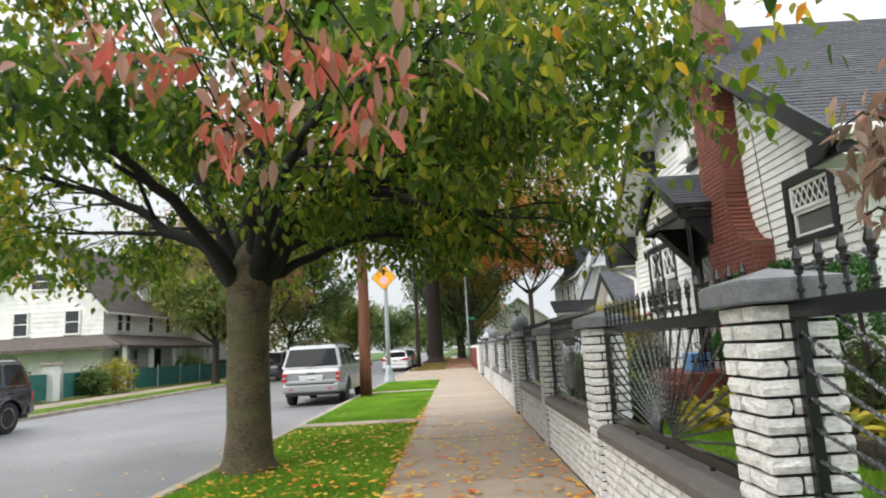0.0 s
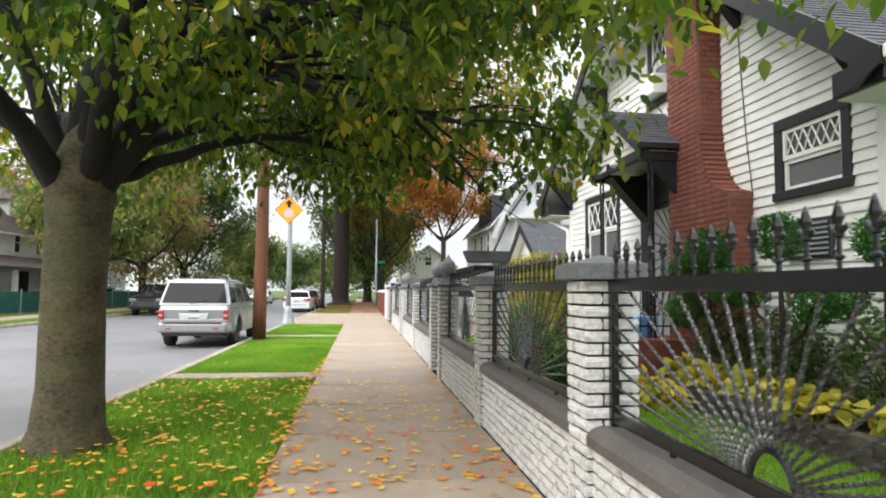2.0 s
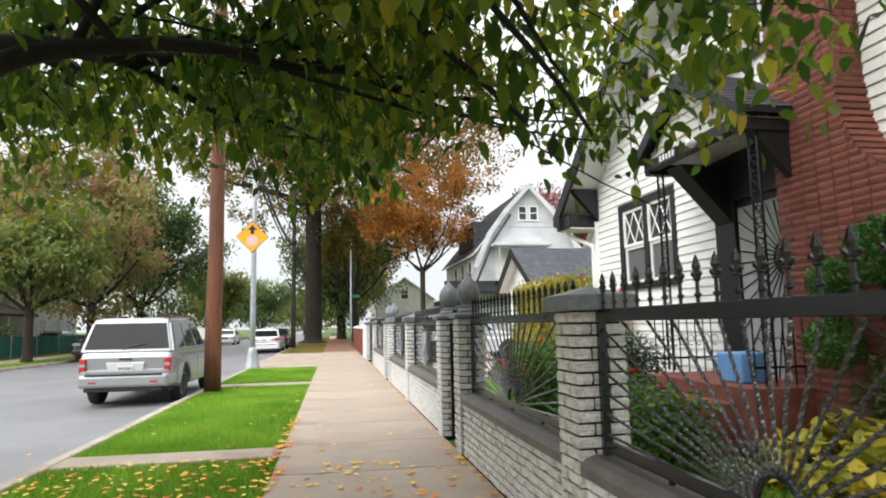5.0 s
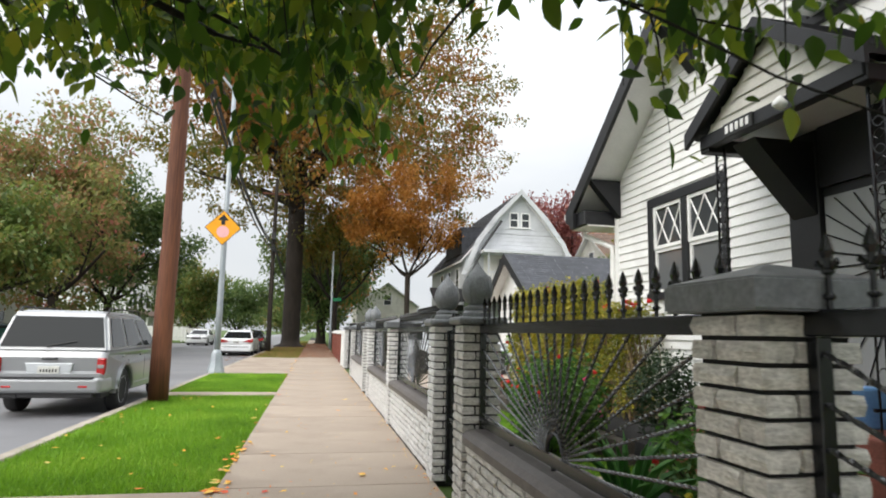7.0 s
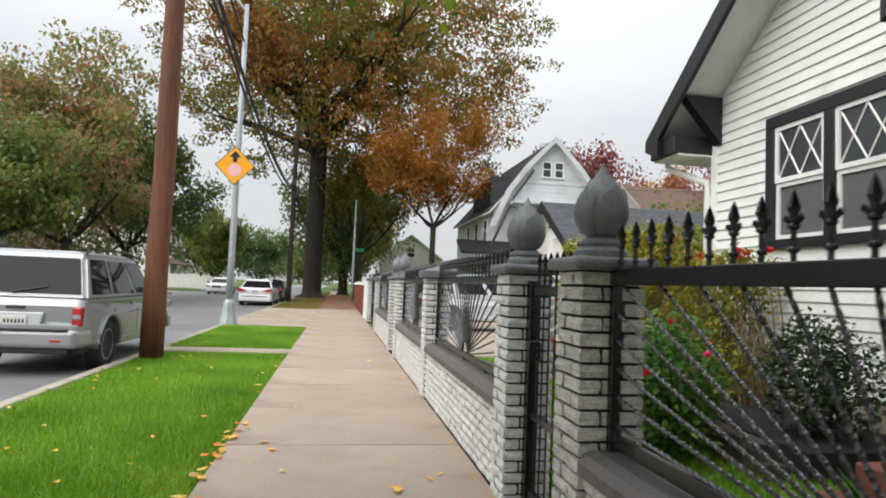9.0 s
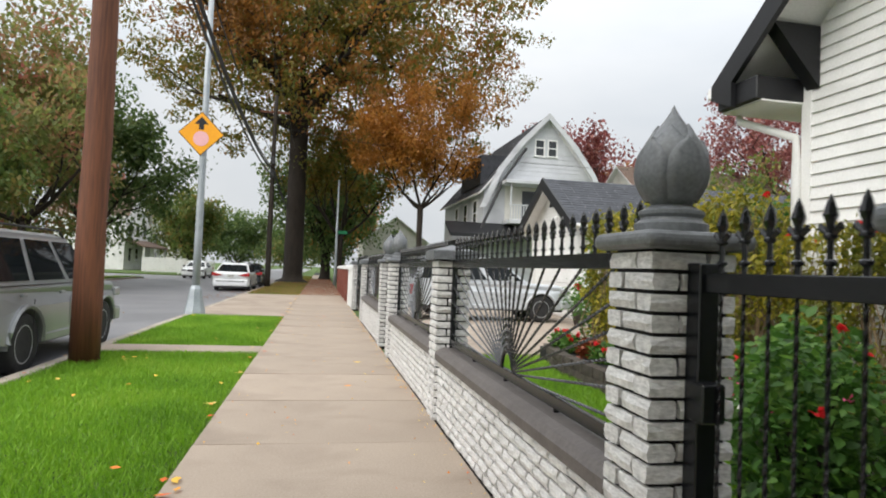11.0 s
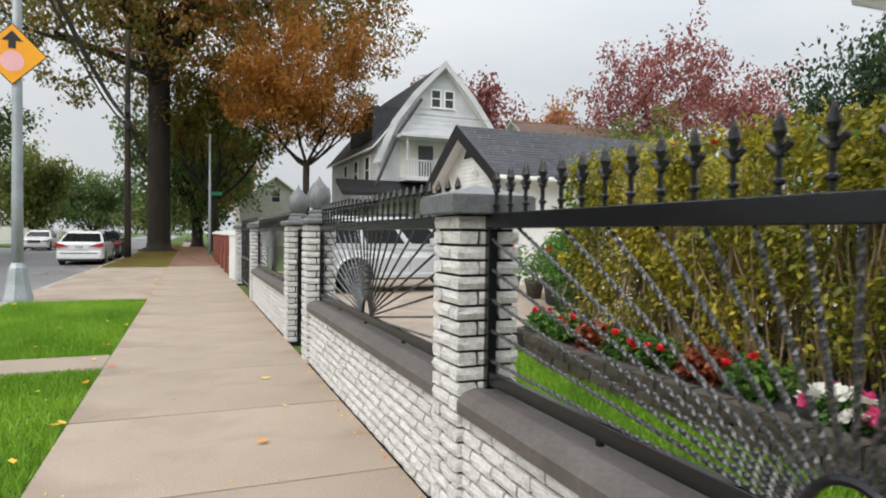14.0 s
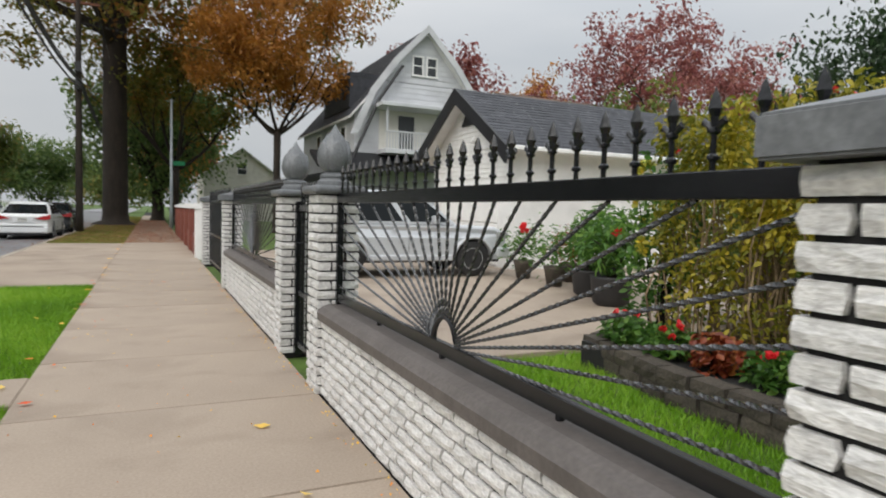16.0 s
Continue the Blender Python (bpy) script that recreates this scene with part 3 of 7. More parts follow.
def rough_brick(length, depth, height, seed, rough=0.006):
    """A split-faced brick: its four upright sides are broken and uneven. Length along x, centred."""
    bm = bmesh.new()
    r = random.Random(seed)
    xs = [-length / 2, -length / 6, length / 6, length / 2]
    zs = [0, height / 2, height]
    def jit(v):
        return v + r.uniform(-rough, rough * 0.6)
    front = [[bm.verts.new((x + (r.uniform(-0.003, 0.003) if 0 < i < 3 else (-rough if i == 0 else rough) * r.random() * 0.4), jit(-depth / 2) + (0.006 if j != 1 else 0), z)) for i, x in enumerate(xs)] for j, z in enumerate(zs)]
    back = [[bm.verts.new((x, depth / 2 + rough * r.uniform(-1, 0.4) - (0.006 if j != 1 else 0), z)) for i, x in enumerate(xs)] for j, z in enumerate(zs)]
    for j in range(2):
        for i in range(3):
            bm.faces.new((front[j][i], front[j][i + 1], front[j + 1][i + 1], front[j + 1][i]))
            bm.faces.new((back[j][i + 1], back[j][i], back[j + 1][i], back[j + 1][i + 1]))
        bm.faces.new((back[j][0], front[j][0], front[j + 1][0], back[j + 1][0]))
        bm.faces.new((front[j][3], back[j][3], back[j + 1][3], front[j + 1][3]))
    for i in range(3):
        bm.faces.new((front[2][i], front[2][i + 1], back[2][i + 1], back[2][i]))
        bm.faces.new((front[0][i + 1], front[0][i], back[0][i], back[0][i + 1]))
    return bm


BH = COURSE - 0.0135
white_bricks = [finish("brick", rough_brick(0.195, 0.098, BH, s), BRICKW) for s in range(8)]
grey_bricks = [finish("brick", rough_brick(0.195, 0.098, BH, s + 50), BRICKG) for s in range(8)]
half_bricks = [finish("brick", rough_brick(0.092, 0.098, BH, s + 90), BRICKW) for s in range(3)]
half_grey = [finish("brick", rough_brick(0.092, 0.098, BH, s + 95), BRICKG) for s in range(3)]
COURSES = 21
PTOP = COURSES * COURSE


def cap_mesh(round_edge):
    s = 0.198 if round_edge else 0.205
    if round_edge:
        bm = block(-s, s, -s, s, 0, 0.06, 0.026, 3)
        return finish("cap", bm, CAPGREY)
    bm = bmesh.new()
    h = 0.085
    lo = [bm.verts.new((x, y, 0)) for x, y in ((-s, -s), (s, -s), (s, s), (-s, s))]
    hi = [bm.verts.new((x, y, h)) for x, y in ((-s, -s), (s, -s), (s, s), (-s, s))]
    tip = bm.verts.new((0, 0, h + 0.058))
    bm.faces.new(lo[::-1])
    for i in range(4):
        j = (i + 1) % 4
        bm.faces.new((lo[i], lo[j], hi[j], hi[i]))
        bm.faces.new((hi[i], hi[j], tip))
    bmesh.ops.bevel(bm, geom=[e for e in bm.edges if e.calc_length() > 0.1 and tip not in e.verts], offset=0.006, segments=2, affect="EDGES")
    return finish("cap", bm, CAPGREY)


CAP_POINT, CAP_ROUND = cap_mesh(False), cap_mesh(True)


def bud_radius(z):
    """Outline of the carved bud: a round belly, a shoulder and a drawn-out tip."""
    if z < 0.12:
        return 0.07 + 0.058 * math.sin(z / 0.12 * math.pi / 2)
    if z < 0.235:
        return 0.128 - 0.03 * ((z - 0.12) / 0.115) ** 2
    return 0.098 * max(0.0, 1 - (z - 0.235) / 0.131) ** 1.25 + 0.002


def bud_shape():
    """A lotus bud: a smooth core with rings of short overlapping petals whose lips stand proud."""
    bm = lathe([(bud_radius(z), z) for z in np.linspace(0, 0.366, 26)], 32)
    for count, shift, z0, z1, wide, lift in ((5, 0.0, 0.10, 0.295, 0.70, 0.005), (5, 0.5, 0.02, 0.245, 0.72, 0.012)):
        for k in range(count):
            a0 = 2 * math.pi * (k + shift) / count
            rows = []
            for v in np.linspace(0, 1, 10):
                z = z0 + (z1 - z0) * v
                w = wide * (1 - v ** 4.0) ** 0.7 + 0.004
                row = []
                for u in (-1, -0.88, -0.45, 0, 0.45, 0.88, 1):
                    lip = 0.007 if 0.7 < abs(u) < 1 or v > 0.85 else 0.0
                    off = lift + lip - (lift + lip + 0.01 if abs(u) == 1 else 0.0)
                    r = bud_radius(z) + off
                    row.append(bm.verts.new((r * math.cos(a0 + u * w), r * math.sin(a0 + u * w), z - 0.012 * abs(u) * v)))
                rows.append(row)
            for p, q in zip(rows, rows[1:]):
                for i in range(6):
                    bm.faces.new((p[i], p[i + 1], q[i + 1], q[i]))
            cap = [bm.verts.new((0.7 * vv.co.x, 0.7 * vv.co.y, vv.co.z - 0.012)) for vv in rows[-1]]
            for i in range(6):
                bm.faces.new((rows[-1][i], rows[-1][i + 1], cap[i + 1], cap[i]))
    return bm


BUD = finish("bud", bud_shape(), CAPGREY, True)
PEDESTAL = finish("pedestal", lathe([(0.134, 0), (0.137, 0.008), (0.137, 0.034), (0.118, 0.046), (0.112, 0.056), (0.122, 0.066), (0.122, 0.078), (0.1, 0.088), (0.078, 0.1)], 32), CAPGREY)


def pillar(y, finial=False, grey=False, n=[0]):
    n[0] += 1
    kind = "weathered grey" if grey else "white-painted"
    ob = thing("fence_pillar", f"{kind} rough brick fence pillar with grey " + ("rounded cap and lotus bud finial" if finial else "pyramid cap"),
               "fence pillar", pose(PCX, y + PW / 2, 0), "pillars of the front fence")
    part("core", block(-PW / 2 + 0.02, PW / 2 - 0.02, -PW / 2 + 0.02, PW / 2 - 0.02, -0.1, PTOP), MORTAR, ob)
    r = random.Random(n[0])
    pool = grey_bricks if grey else white_bricks
    for c in range(COURSES):
        z = c * COURSE + 0.004
        for k in range(4):
            off = 0.0555 if c % 2 else -0.0555
            m = pose(0, 0, z, 0, 0, 90 * k) @ pose(off, -PW / 2 + 0.05, 0, 0, 0, r.uniform(-0.8, 0.8)) @ Matrix.Diagonal((0.968 if r.random() < 0.5 else -0.968, 1, 1, 1))
            share("brick", r.choice(pool), ob, m)
    cap = share("cap", CAP_ROUND if finial else CAP_POINT, ob, pose(0, 0, PTOP))
    if finial:
        share("pedestal", PEDESTAL, ob, pose(0, 0, PTOP + 0.058) @ Matrix.Diagonal((0.9, 0.9, 1, 1)))
        bud = share("bud", BUD, ob, pose(0, 0, PTOP + 0.152, 0, 0, 15) @ Matrix.Diagonal((0.88, 0.88, 0.98, 1)))
        tagged(bud, "grey carved lotus bud")
    return ob


def wall_run(y0, y1, grey=False, n=[0]):
    """The low brick wall between two pillars with its coping."""
    n[0] += 1
    ob = thing("fence_wall", ("weathered grey" if grey else "white-painted") + " rough brick dwarf wall with dark joints and taupe coping", "wall",
               pose(FX + 0.03, y0, 0), "dwarf walls of the front fence")
    length = y1 - y0
    part("core", block(0.022, 0.23, 0.0, length, -0.1, 8 * COURSE), MORTAR, ob)
    prof = [(-0.028, 8 * COURSE), (-0.03, 8 * COURSE + 0.055), (0.0, 8 * COURSE + 0.088), (0.05, 8 * COURSE + 0.105), (0.21, 8 * COURSE + 0.105), (0.255, 8 * COURSE + 0.09), (0.265, 8 * COURSE)]
    part("coping", prism(prof, "y", 0.003, length - 0.003), COPING, ob, "taupe painted concrete coping")
    r = random.Random(n[0] + 100)
    pool, halves = (grey_bricks, half_grey) if grey else (white_bricks, half_bricks)
    for c in range(8):
        y = 0.0 if c % 2 else -0.1
        while y < length - 0.03:
            a, b = max(0, y), min(length, y + 0.2)
            if b - a > 0.05:
                me = r.choice(pool) if b - a > 0.15 else r.choice(halves)
                full = 0.195 if b - a > 0.15 else 0.092
                m = pose(0.05 + r.uniform(-0.003, 0.003), (a + b) / 2, c * COURSE + 0.004, 0, 0, -90) @ Matrix.Diagonal(((b - a - 0.011) / full, 1, 1, 1))
                share("brick", me, ob, m)
            y += 0.205
    return ob


RAIL_Z, RAIL_H, BOT_Z = 1.365, 0.068, 0.668


def spear_mesh():
    """A cast spear head: collar, two curled side leaves and a pointed blade."""
    bm = bmesh.new()
    tube_into(bm, [(0, 0, 0), (0, 0, 0.10)], [0.0085, 0.0085], 6)
    for z, r0 in ((0.028, 0.016), (0.098, 0.017)):
        tube_into(bm, [(0, 0, z), (0, 0, z + 0.006), (0, 0, z + 0.014), (0, 0, z + 0.02)], [0.009, r0, r0, 0.009], 8)
    for s in (-1, 1):
        tube_into(bm, [(0, s * 0.006, 0.112), (0, s * 0.022, 0.126), (0, s * 0.032, 0.138), (0, s * 0.036, 0.128), (0, s * 0.028, 0.122)], [0.008, 0.009, 0.008, 0.006, 0.003], 6)
    tube_into(bm, [(0, 0, 0.112), (0, 0, 0.145), (0, 0, 0.165), (0, 0, 0.2), (0, 0, 0.222)], [0.009, 0.012, 0.019, 0.010, 0.001], 6)
    bmesh.ops.scale(bm, vec=(0.95, 0.95, 0.9), verts=bm.verts[:])
    return finish("spear", bm, IRON)


SPEAR = spear_mesh()


def twisted_bar(y0, z0, y1, z1, s=0.0062):
    """A square bar twisted along its length in the plane of the fence."""
    bm = bmesh.new()
    a, b = Vector((0, y0, z0)), Vector((0, y1, z1))
    d = b - a
    length = d.length
    d.normalize()
    u, v = Vector((1, 0, 0)), d.cross(Vector((1, 0, 0)))
    n = max(3, int(length / 0.0145))
    rings = []
    for i in range(n + 1):
        p = a + d * (length * i / n)
        t = length * i / n / 0.044 * math.pi / 2
        rings.append([bm.verts.new(p + s * 1.35 * (math.cos(t + k * math.pi / 2) * u + math.sin(t + k * math.pi / 2) * v)) for k in range(4)])
    for p, q in zip(rings, rings[1:]):
        for k in range(4):
            j = (k + 1) % 4
            bm.faces.new((p[k], p[j], q[j], q[k]))
    bm.faces.new(rings[0][::-1])
    bm.faces.new(rings[-1])
    bmesh.ops.recalc_face_normals(bm, faces=bm.faces[:])
    return bm


def iron_panel(y0, y1):
    """The sunburst railing that stands on the dwarf wall between two pillars."""
    ob = thing("iron_railing", "black wrought-iron sunburst railing with twisted bars and spear heads", "railing", pose(PCX, y0, 0), "railings of the front fence")
    w = y1 - y0
    part("top_rail", block(-0.02, 0.02, -0.02, w + 0.02, RAIL_Z, RAIL_Z + RAIL_H, 0.004), IRON, ob)
    part("bottom_rail", block(-0.016, 0.016, 0.002, w - 0.002, BOT_Z, BOT_Z + 0.06, 0.003), IRON, ob)
    for y in (0.022, w - 0.022):
        part("post", block(-0.022, 0.022, y - 0.02, y + 0.02, 8 * COURSE + 0.1, RAIL_Z - 0.001, 0.003), IRON, ob)
    c = w / 2
    for y in (c - w * 0.25, c + 0.02, c + w * 0.25):
        part("foot", block(-0.012, 0.012, y - 0.012, y + 0.012, 8 * COURSE + 0.103, BOT_Z + 0.002, 0.002), IRON, ob)
    bm = bmesh.new()
    hub = BOT_Z + 0.03
    arc = [(0, c + 0.12 * math.cos(a), hub + 0.145 * math.sin(a)) for a in np.linspace(0, math.pi, 17)]
    tube_into(bm, arc, [0.013] * 17, 6)
    part("arch", bm, IRON, ob)
    angles = [2.7, 7.4, 12, 16.4, 20.6, 25.3, 31.5, 39, 48, 58, 68.8, 79.5, 90]
    angles += [180 - a for a in angles[:-1]]
    top = RAIL_Z
    for a in angles:
        ca, sa = math.cos(radians(a)), math.sin(radians(a))
        reach = min((top - hub) / max(sa, 1e-6), (c - 0.04) / max(abs(ca), 1e-6))
        part("twisted_bar", twisted_bar(c + 0.115 * ca, hub + 0.14 * sa, c + reach * ca, hub + reach * sa), TWIST, ob)
    k = int(w / 0.128)
    for i in range(k):
        share("spear", SPEAR, ob, pose(0, w * (i + 0.5) / k, RAIL_Z + RAIL_H - 0.002))
    return ob


def iron_gate(y0, y1, label):
    ob = thing("garden_gate", label, "gate", pose(PCX, y0, 0))
    w = y1 - y0
    for y in (0.045, w - 0.045):
        part("gate_post", block(-0.035, 0.035, y - 0.035, y + 0.035, 0.0, RAIL_Z + 0.02, 0.004), IRON, ob)
    for z, h in ((0.08, 0.05), (0.55, 0.04), (RAIL_Z - 0.07, 0.06)):
        part("gate_rail", block(-0.02, 0.02, 0.085, w - 0.085, z, z + h, 0.003), IRON, ob)
    k = max(3, int((w - 0.17) / 0.1))
    for i in range(k):
        y = 0.085 + (w - 0.17) * (i + 0.5) / k
        part("bar", twisted_bar(y, 0.1, y, RAIL_Z - 0.05, 0.0048), IRON, ob)
        share("spear", SPEAR, ob, pose(0, y, RAIL_Z - 0.014))
    part("latch", block(-0.05, 0.03, w - 0.13, w - 0.06, 0.9, 1.02, 0.006), IRON, ob)
    return ob


PILLARS = [(-0.65, 0, 0), (2.33, 0, 0), (5.25, 0, 0), (8.28, 0, 1), (11.56, 1, 1), (12.74, 1, 0), (16.40, 0, 0), (20.27, 1, 0), (21.62, 1, 0), (26.55, 0, 0), (31.0, 0, 0)]
for y, finial, grey in PILLARS:
    pillar(y, bool(finial), bool(grey))
for y0, y1, grey in ((-0.35, 2.33, 0), (2.63, 5.25, 0), (5.55, 8.28, 0), (8.58, 11.56, 1), (13.04, 16.40, 0), (16.70, 20.27, 0), (21.92, 26.55, 0)):
    wall_run(y0, y1, bool(grey))
    iron_panel(y0, y1)
iron_gate(11.86, 12.74, "closed black iron garden gate with spear heads")
iron_gate(20.57, 21.62, "closed black iron side gate with spear heads")

drive_gate = thing("driveway_gate", "tall black iron driveway gate of upright bars", "gate", pose(PCX, 26.87, 0))
for z in (0.12, 0.7, 1.4):
    part("gate_rail", block(-0.02, 0.02, 0.0, 4.1, z, z + 0.05, 0.003), IRON, drive_gate)
for i in range(32):
    y = 0.06 + 4.0 * i / 31
    part("bar", tube([(0, y, 0.05), (0, y, 1.55), (0, y, 1.66)], [0.012, 0.012, 0.002], 6), IRON, drive_gate)

# ---- the white house ----
HX, HY0, HY1 = 4.89, 7.30, 16.45          # street wall and its two corners
EAVE_Z, KNEE_Z = 3.47, 6.09
RX = 4.27                                 # edge of the roof over the street wall
Y_LO, Y_HI = 6.67, 17.10
Y_MID = (Y_LO + Y_HI) / 2
SLOPE = (KNEE_Z - EAVE_Z) / (13.62 - Y_HI) * -1
RIDGE_Z = EAVE_Z + SLOPE * (Y_MID - Y_LO)
K_LO, K_HI = Y_LO + (KNEE_Z - EAVE_Z) / SLOPE, Y_HI - (KNEE_Z - EAVE_Z) / SLOPE


def siding(parent, axis, plane, a0, a1, z0, z1, mat, sign, top=None, holes=(), step=0.125, label=""):
    """Lapped boards on a wall: each board is tilted, its lower edge proud. axis: the wall runs along 'x' or 'y'.
    top(z) gives the run's limits at a height; holes: (a0, a1, z0, z1)."""
    z = z0
    while z < z1 - 0.01:
        zt = min(z + step, z1)
        lo, hi = (a0, a1) if top is None else top(zt)
        lo, hi = max(lo, a0), min(hi, a1)
        spans = [(lo, hi)]
        for h0, h1, hz0, hz1 in holes:
            if hz0 < zt - 0.01 and hz1 > z + 0.01:
                nxt = []
                for s0, s1 in spans:
                    if h0 > s0:
                        nxt.append((s0, min(s1, h0)))
                    if h1 < s1:
                        nxt.append((max(s0, h1), s1))
                spans = nxt
        for s0, s1 in spans:
            if s1 - s0 < 0.03:
                continue
            pr = [(0.0, z), (sign * 0.022, z), (sign * 0.024, z + 0.006), (sign * 0.004, zt), (0.0, zt)]
            if axis == "y":
                bm = prism([(plane + p, q) for p, q in pr], "y", s0, s1)
            else:
                bm = prism([(plane + p, q) for p, q in pr], "x", s0, s1)
            part("board", bm, mat, parent)
        z = zt


def slab_roof(points, thick):
    """A roof plane: its corners in order, and its thickness downwards."""
    bm = bmesh.new()
    up = [bm.verts.new(p) for p in points]
    dn = [bm.verts.new((p[0], p[1], p[2] - thick)) for p in points]
    bm.faces.new(up)
    bm.faces.new(dn[::-1])
    for i in range(len(points)):
        j = (i + 1) % len(points)
        bm.faces.new((up[j], up[i], dn[i], dn[j]))
    bmesh.ops.recalc_face_normals(bm, faces=bm.faces[:])
    return bm


def shingle_rows(bm, corner, along, up, width, rise, inset=None, rows_h=0.14, tab=0.3, seed=1):
    """Rows of shingle tabs over a roof plane. corner: lower start; along, up: unit vectors; inset(v): start and end at height v."""
    r = random.Random(seed)
    n = along.cross(up).normalized()
    v = 0.0
    k = 0
    while v < rise - 0.01:
        vt = min(v + rows_h * 1.04, rise)
        lo, hi = (0, width) if inset is None else inset(v)
        u = lo - (tab / 2 if k % 2 else 0)
        while u < hi:
            a, b = max(u, lo), min(u + tab - 0.004, hi)
            if b - a > 0.02:
                h = 0.012 + r.uniform(-0.002, 0.002)
                p = [corner + along * a + up * v + n * h, corner + along * b + up * v + n * h, corner + along * b + up * vt + n * 0.003, corner + along * a + up * vt + n * 0.003,
                     corner + along * a + up * v, corner + along * b + up * v]
                q = [bm.verts.new(c) for c in p]
                bm.faces.new((q[0], q[1], q[2], q[3]))
                bm.faces.new((q[4], q[5], q[1], q[0]))
            u += tab
        v += rows_h
        k += 1


house = thing("house", "white clapboard gabled house with black trim and red brick chimney", "house")
HXB = 15.0
part("wall", block(HX + 0.2, HXB, HY0, HY0 + 0.2, -0.1, EAVE_Z + 0.2), SIDING, house)
part("wall", block(HX + 0.2, HXB, HY1 - 0.2, HY1, -0.1, EAVE_Z + 0.2), SIDING, house)
part("wall", block(HXB, HXB + 0.2, HY0, HY1, -0.1, EAVE_Z + 0.4), SIDING, house)
W_NEAR, W_FAR, W_UP, W_DOOR = (7.72, 8.92, 2.47, 3.44), (13.52, 15.40, 1.90, 3.42), (10.75, 12.25, 4.55, 6.05), (10.95, 12.0, 0.6, 2.75)


def gable_run(z):
    if z < EAVE_Z + 0.3:
        return HY0, HY1
    k = (z - EAVE_Z) / SLOPE
    return Y_LO + k + 0.12, Y_HI - k - 0.12


def holed_wall(x0, x1, z0, z1, limits, holes):
    """A wall across x0 to x1 with openings right through it; limits(z) gives its run along y at a height."""
    bm = bmesh.new()
    cuts = sorted({z0, z1, EAVE_Z + 0.3, *[h[2] for h in holes], *[h[3] for h in holes]})
    cuts = [c for c in cuts if z0 <= c <= z1]
    for za, zb in zip(cuts, cuts[1:]):
        la, lb = limits(za + 1e-4), limits(zb - 1e-4)
        spans = [[(la[0], lb[0]), (la[1], lb[1])]]
        for h0, h1, hz0, hz1 in sorted(holes):
            if hz0 < zb - 1e-3 and hz1 > za + 1e-3:
                last = spans.pop()
                spans += [[last[0], (h0, h0)], [(h1, h1), last[1]]]
        for (a0, a1), (b0, b1) in spans:
            q = [(a0, za), (b0, za), (b1, zb), (a1, zb)]
            lo = [bm.verts.new((x0, *p)) for p in q]
            hi = [bm.verts.new((x1, *p)) for p in q]
            bm.faces.new(lo)
            bm.faces.new(hi[::-1])
            for i in range(4):
                j = (i + 1) % 4
                bm.faces.new((lo[j], lo[i], hi[i], hi[j]))
    bmesh.ops.recalc_face_normals(bm, faces=bm.faces[:])
    return bm


part("wall", holed_wall(HX, HX + 0.2, -0.1, KNEE_Z - 0.1, gable_run, (W_NEAR, W_FAR, W_UP, W_DOOR)), SIDING, house)
siding(house, "y", HX, HY0 + 0.1, HY1 - 0.1, 0.45, KNEE_Z - 0.1, SIDING, -1, gable_run, (W_NEAR, W_FAR, W_UP, W_DOOR))
siding(house, "x", HY0, HX + 0.1, HXB, 0.45, EAVE_Z, SIDING, -1)
siding(house, "x", HY1, HX + 0.1, HXB, 0.45, EAVE_Z, SIDING, 1)
for y, s in ((HY0, 1), (HY1, -1)):
    part("corner_board", block(HX - 0.03, HX + 0.1, min(y - s * 0.03, y + s * 0.1), max(y - s * 0.03, y + s * 0.1), 0.4, EAVE_Z + 0.1, 0.006), WHITE, house)
part("plinth", block(HX - 0.035, HXB, HY0 - 0.035, HY1 + 0.035, -0.1, 0.44), KERB, house, "rendered grey plinth")

# roof: two slopes, clipped at the street end
ridge_x = RX + (RIDGE_Z - KNEE_Z) / 1.0
near = [(RX, Y_LO, EAVE_Z), (HXB + 0.5, Y_LO, EAVE_Z), (HXB + 0.5, Y_MID, RIDGE_Z), (ridge_x, Y_MID, RIDGE_Z), (RX, K_LO, KNEE_Z)]
far = [(RX, Y_HI, EAVE_Z), (RX, K_HI, KNEE_Z), (ridge_x, Y_MID, RIDGE_Z), (HXB + 0.5, Y_MID, RIDGE_Z), (HXB + 0.5, Y_HI, EAVE_Z)]
hip = [(RX, K_LO, KNEE_Z), (ridge_x, Y_MID, RIDGE_Z), (RX, K_HI, KNEE_Z)]
roof = part("roof", slab_roof(near, 0.1), WHITE, house, "grey shingled gable roof with a clipped end")
part("roof_slope", slab_roof(far, 0.1), WHITE, roof)
part("roof_hip", slab_roof(hip, 0.1), WHITE, roof)
sh = bmesh.new()
sl_len = math.hypot(Y_MID - Y_LO, RIDGE_Z - EAVE_Z)
upv = Vector((0, Y_MID - Y_LO, RIDGE_Z - EAVE_Z)).normalized()
kn = (KNEE_Z - EAVE_Z) / (RIDGE_Z - EAVE_Z) * sl_len
shingle_rows(sh, Vector((RX, Y_LO, EAVE_Z)), Vector((1, 0, 0)), upv, HXB + 0.5 - RX, sl_len,
             lambda v: (0 if v < kn else (v - kn) / (sl_len - kn) * (ridge_x - RX), HXB + 0.5 - RX))
part("shingles", sh, SHINGLE, roof)
sh = bmesh.new()
upf = Vector((0, -(Y_HI - Y_MID), RIDGE_Z - EAVE_Z)).normalized()
shingle_rows(sh, Vector((HXB + 0.5, Y_HI, EAVE_Z)), Vector((-1, 0, 0)), upf, HXB + 0.5 - RX, sl_len,
             lambda v: (0, HXB + 0.5 - RX - (0 if v < kn else (v - kn) / (sl_len - kn) * (ridge_x - RX))))
